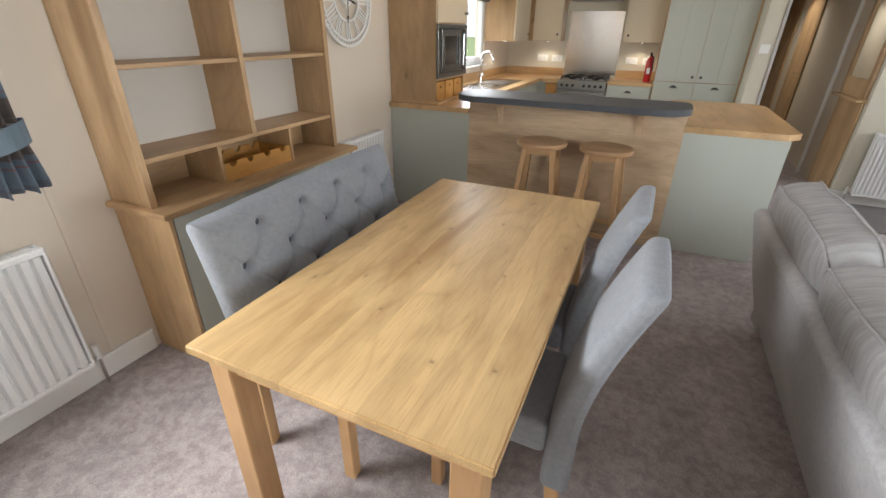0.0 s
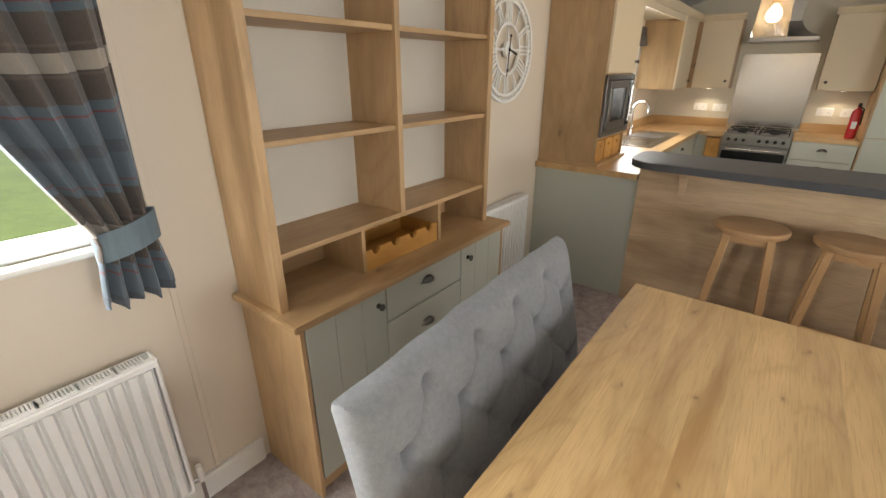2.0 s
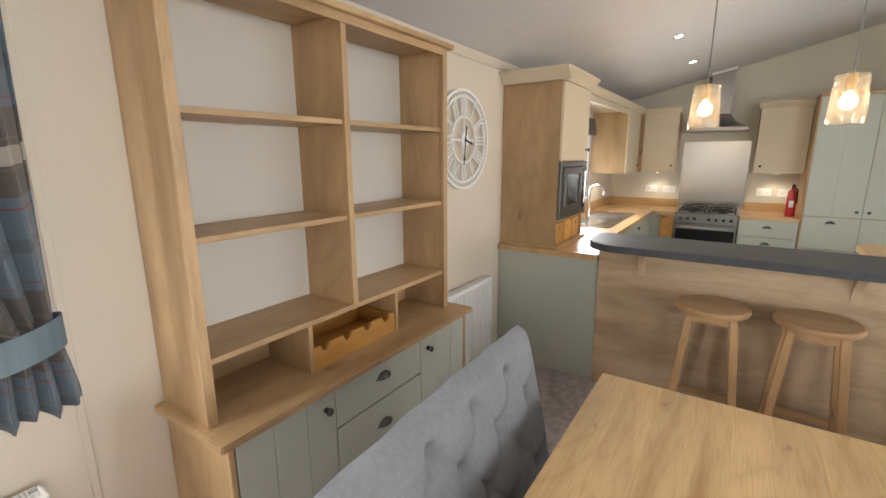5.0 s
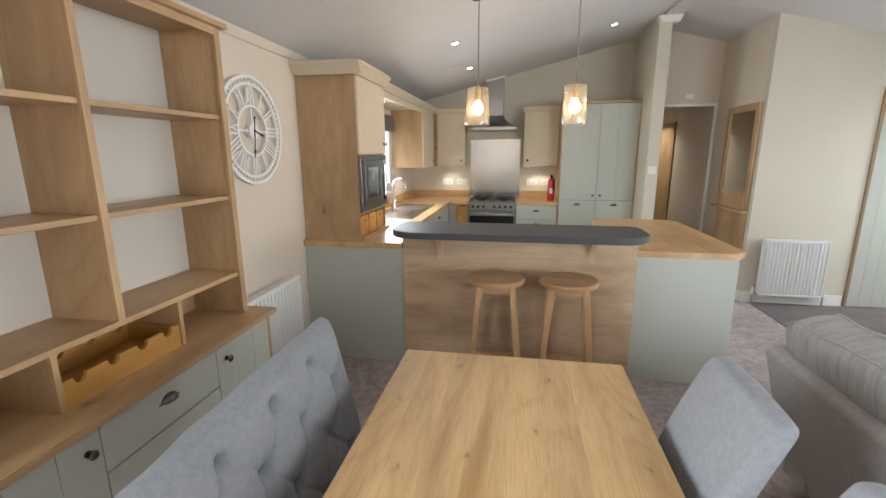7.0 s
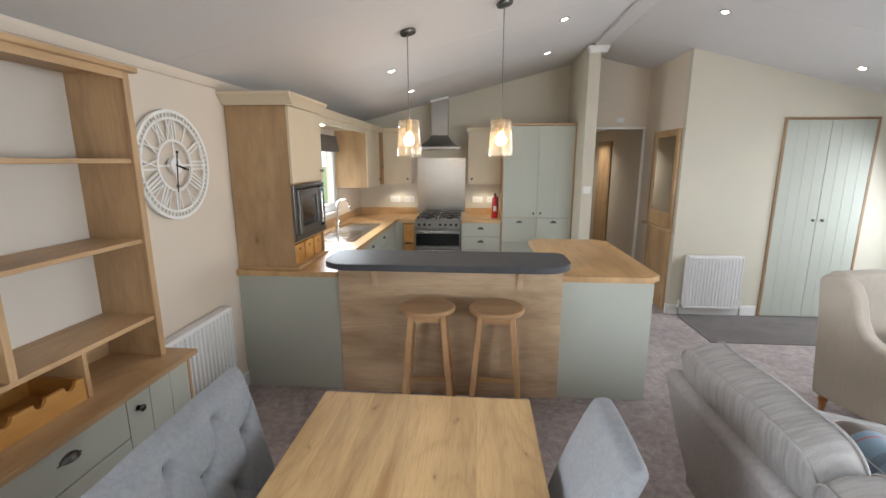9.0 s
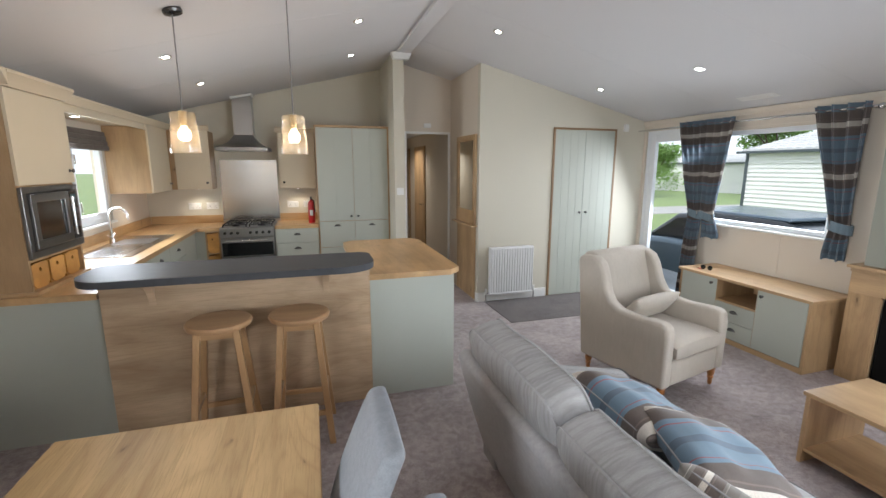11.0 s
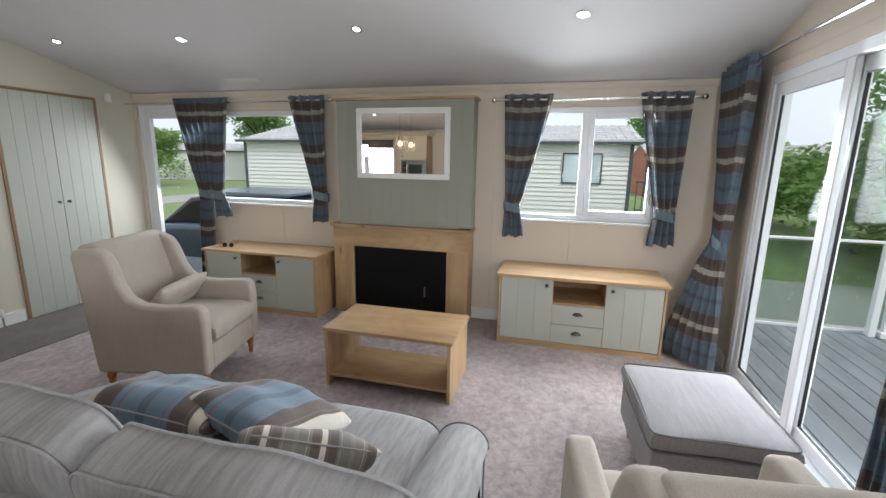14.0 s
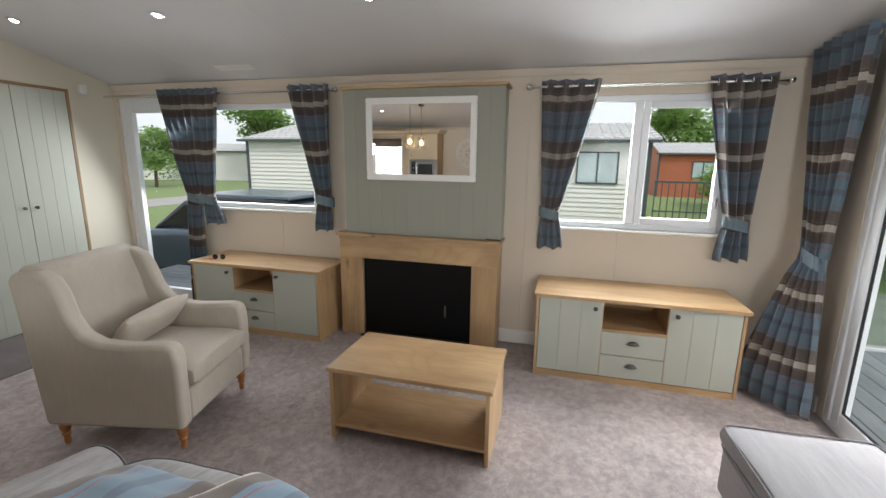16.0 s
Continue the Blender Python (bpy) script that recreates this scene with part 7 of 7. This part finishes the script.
def cabin(label, at, lx, ly, h, wallm, turn=0, wins=()):
    """A holiday lodge, its ridge along local y; the walls are lapped boards."""
    c = thing("lodge", label, "house", at, turn)
    bm = bmesh.new()
    n = int(h / 0.155)
    for k in range(n):
        z = k * h / n
        prism(bm, [(-lx / 2 - 0.04, z), (lx / 2 + 0.04, z), (lx / 2, z + h / n), (-lx / 2, z + h / n)], 1, -ly / 2, ly / 2)
        prism(bm, [(-ly / 2 - 0.02, z), (ly / 2 + 0.02, z), (ly / 2 - 0.0, z + h / n), (-ly / 2, z + h / n)], 0, -lx / 2 + 0.01, lx / 2 - 0.01)
    rise = lx / 2 * 0.24
    prism(bm, [(-lx / 2, h), (lx / 2, h), (0, h + rise)], 1, -ly / 2 + 0.02, ly / 2 - 0.02)
    part("wall", bm, wallm, c)
    for s in (-1, 1):
        bm = bmesh.new()
        rows = 7
        cols = int((ly + 0.5) / 0.3)
        for r in range(rows):
            x0 = s * (lx / 2 + 0.25) * (1 - r / rows)
            x1 = s * (lx / 2 + 0.25) * (1 - (r + 1) / rows)
            z0, z1 = h + rise * (r / rows) - 0.02, h + rise * ((r + 1) / rows) - 0.02
            for q in range(cols):
                y = -ly / 2 - 0.25 + q * 0.3
                prism(bm, [(x0, z0), (x1, z1), (x1, z1 + 0.05), (x0, z0 + 0.09)], 1, y, y + 0.17)
                prism(bm, [(x0, z0), (x1, z1), (x1, z1 + 0.025), (x0, z0 + 0.06)], 1, y + 0.17, y + 0.3)
        part("roof", bm, TILE, c)
    bm = bmesh.new()
    for sx in (-1, 1):
        for sy in (-1, 1):
            box(bm, sx * (lx / 2 + 0.05), sx * (lx / 2 - 0.08), sy * (ly / 2 + 0.035), sy * (ly / 2 - 0.08), 0, h)
    part("corner_trim", bm, ANTH, c, "dark corner posts and downpipes")
    part("gutter", B((-lx / 2 - 0.30, -lx / 2 - 0.20, -ly / 2 - 0.25, ly / 2 + 0.25, h - 0.10, h - 0.01), (lx / 2 + 0.20, lx / 2 + 0.30, -ly / 2 - 0.25, ly / 2 + 0.25, h - 0.10, h - 0.01)), ANTH, c)
    for y, z0, z1, w in wins:
        x = -lx / 2 - 0.04
        wd = part("window", B((x - 0.03, x + 0.02, y - w / 2, y - w / 2 + 0.05, z0, z1), (x - 0.03, x + 0.02, y + w / 2 - 0.05, y + w / 2, z0, z1), (x - 0.03, x + 0.02, y - w / 2 + 0.05, y + w / 2 - 0.05, z0, z0 + 0.05), (x - 0.03, x + 0.02, y - w / 2 + 0.05, y + w / 2 - 0.05, z1 - 0.05, z1), (x - 0.03, x + 0.02, y - 0.03, y + 0.03, z0 + 0.05, z1 - 0.05)), ANTH, c, "dark grey framed window")
        part("pane", B((x - 0.01, x + 0.01, y - w / 2 + 0.05, y + w / 2 - 0.05, z0 + 0.05, z1 - 0.05)), paint("pale_blind", (0.45, 0.55, 0.58), 0.25, vary=0.1, bumps=0) if "pale_blind" not in bpy.data.materials else bpy.data.materials["pale_blind"], wd)
    return c


cabin("cream lap-boarded holiday lodge with a tiled roof across the drive", (19.1, 6.0, GZ), 6.2, 15.0, 2.8, SIDING, 0, ((-5.94, 1.38, 2.42, 1.3), (3.5, 1.38, 2.42, 1.3)))
cabin("pale distant lodge beyond the lawn", (36, 34, GZ), 6.0, 12.0, 2.6, SIDING, 20)
cabin("rust-red timber lodge beyond the railings", (34, -10.5, GZ), 6.0, 12, 2.7, ORANGE, 0, ((3.5, 1.2, 2.2, 1.2),))
fe2 = thing("deck_railing", "dark metal railing round a neighbouring deck", "railing", (16.0, -3.6, GZ))
part("rail", B((-0.03, 0.03, -1.9, 1.9, 1.47, 1.53), (-0.02, 0.02, -1.9, 1.9, 0.55, 0.59)), ANTH, fe2)
for k in range(20):
    y = -1.88 + k * 0.197
    part("baluster", B((-0.015, 0.015, y - 0.015, y + 0.015, 0.0, 1.47)), ANTH, fe2)


def car(label, at, turn, body):
    """A parked car, its length along local x."""
    c = thing("car", label, "car", at, turn)
    bm = bmesh.new()
    prism(bm, [(-2.15, 0.30), (2.15, 0.30), (2.2, 0.55), (2.1, 0.78), (1.2, 0.95), (0.55, 1.0), (-1.9, 1.02), (-2.18, 0.85), (-2.2, 0.5)], 1, -0.88, 0.88)
    soften(part("body", bm, body, c), 0.09, 4)
    bm = bmesh.new()
    prism(bm, [(-1.95, 1.0), (1.15, 0.95), (0.45, 1.42), (-0.2, 1.5), (-1.3, 1.47), (-1.75, 1.3)], 1, -0.74, 0.74)
    soften(part("cabin_glass", bm, BLACK, c), 0.08, 3)
    soften(part("roof", B((-1.35, 0.35, -0.66, 0.66, 1.46, 1.52)), body, c), 0.03, 3)
    for x in (-1.35, 1.35):
        for y in (-0.80, 0.80):
            w = part("wheel", C(((x, y - 0.11, 0.33), (x, y + 0.11, 0.33), 0.33, 0.33, 32)), RUBBER, c)
            bm = bmesh.new()
            s = 1 if y > 0 else -1
            cyl(bm, (x, y + s * 0.105, 0.33), (x, y + s * 0.125, 0.33), 0.05, seg=14)
            for k in range(10):
                a = 2 * math.pi * k / 10
                cyl(bm, (x, y + s * 0.115, 0.33), (x + 0.21 * math.cos(a), y + s * 0.115, 0.33 + 0.21 * math.sin(a)), 0.014, seg=6)
            piping(bm, [(x + 0.215 * math.cos(2 * math.pi * k / 28), y + s * 0.112, 0.33 + 0.215 * math.sin(2 * math.pi * k / 28)) for k in range(28)], 0.014)
            part("rim", bm, STEEL, w)
    part("side_trim", B((-1.9, 1.9, -0.9, -0.875, 0.36, 0.42), (-1.9, 1.9, 0.875, 0.9, 0.36, 0.42)), IRON, c)
    return c


car("dark blue-grey parked estate car close outside the window", (6.7, 6.1, GZ + 0.02), 90, CARB)
car("silver parked car beyond the dark one on the gravel", (8.8, 4.6, GZ + 0.02), 90, SILVER)
pb = thing("red_bin", "small red bin on the lawn by the far hedge", "bin", (38, 40.5, GZ))
part("bin_body", B((-0.3, 0.3, -0.3, 0.3, 0, 1.0), bevel=0.03), RED, pb)
part("bin_lid", B((-0.34, 0.34, -0.34, 0.34, 1.0, 1.12), bevel=0.03), RED, pb)


def foliage(bm, at, r, n, rng, leaf=0.10, squash=0.8):
    for _ in range(n):
        while True:
            p = Vector((rng.uniform(-1, 1), rng.uniform(-1, 1), rng.uniform(-1, 1)))
            if 0.25 < p.length < 1:
                break
        q = Vector(at) + Vector((p.x * r, p.y * r, p.z * r * squash)) * (0.8 + 0.3 * noise.noise(p * 2.5 + Vector(at)))
        u = Vector((rng.uniform(-1, 1), rng.uniform(-1, 1), rng.uniform(-0.4, 0.4))).normalized()
        v = u.cross(Vector((rng.uniform(-1, 1), rng.uniform(-1, 1), 1))).normalized()
        s = leaf * rng.uniform(0.6, 1.4)
        bm.faces.new([bm.verts.new(q + a) for a in (u * s, v * s * 0.55, -u * s, -v * s * 0.55)])


def tree(label, at, h, r, seed, leaves=2600, leaf=0.12, name="tree"):
    rng = random.Random(seed)
    t = thing(name, label, "tree", at)
    bm = bmesh.new()
    cyl(bm, (0, 0, 0), (0.1, 0, h * 0.55), h * 0.03, h * 0.016, 12)
    crown = bmesh.new()
    for k in range(9):
        a = 2 * math.pi * k / 9 + rng.uniform(-0.3, 0.3)
        d = r * rng.uniform(0.35, 0.75)
        top = (d * math.cos(a), d * math.sin(a), h * rng.uniform(0.42, 0.85))
        cyl(bm, (0.06, 0, h * rng.uniform(0.25, 0.5)), top, h * 0.012, h * 0.004, 8)
        foliage(crown, top, r * rng.uniform(0.40, 0.60), leaves // 9, rng, leaf)
    foliage(crown, (0, 0, h * 0.82), r * 0.5, leaves // 8, rng, leaf)
    part("trunk", bm, BARK, t)
    part("crown", crown, LEAF, t, "loose crown of small green leaves")


tree("leafy green tree beyond the deck", (11.5, -7.5, GZ), 6.0, 2.7, 1, 9000, 0.10)
tree("leafy green tree beyond the deck and lawn", (8.6, -9.5, GZ), 5.4, 2.5, 2, 7000, 0.10)
tree("leafy green tree at the lawn edge", (14.0, -9.5, GZ), 6.0, 2.4, 3, 6000, 0.11)
tree("leafy tree behind the lodge", (52, -10, GZ), 8.5, 4.5, 5, 7000, 0.2)
tree("leafy tree beyond the far lawn", (24.5, 28, GZ), 4.0, 2.4, 6, 6000, 0.10)
tree("tall tree behind the cream lodge", (33, 25, GZ), 7.0, 3.2, 7, 7000, 0.15)


def hedge(label, x0, x1, y, h, seed, n=9000):
    rng = random.Random(seed)
    t = thing("hedge", label, "hedge", ((x0 + x1) / 2, y, GZ))
    bm = bmesh.new()
    k, m = x0, 0
    while k < x1:
        foliage(bm, (k - (x0 + x1) / 2, rng.uniform(-0.5, 0.5), h * rng.uniform(0.35, 0.62)), h * rng.uniform(0.42, 0.6), int(n / ((x1 - x0) / 1.1)), rng, 0.13, 0.95)
        k += 1.1
    part("foliage", bm, LEAF, t)


hedge("dense green hedge along the lawn", -12, 16, -12.5, 3.0, 11, 14000)
hedge("leafy green hedge beyond the deck railings", 8, 26, -6.8, 2.9, 17, 12000)
hedge("dark green far hedge", 12, 60, 34, 3.0, 12, 9000)
hedge("green hedge behind the railed deck", 14, 34, -14, 3.2, 13, 8000)
tree("leafy tree by the end window", (-14, 4, GZ), 6.0, 3.0, 8, 3000, 0.2)
wl = thing("boundary_wall", "low pale stone edging along the lawn by the trees", "wall", (3, -8.8, GZ))
rng = random.Random(5)
for k in range(26):
    x = -7 + k * 0.62
    part("stone", B((x, x + rng.uniform(0.42, 0.6), -0.2, 0.2, 0, rng.uniform(0.2, 0.38)), bevel=0.05, seg=2), PAVE, wl)
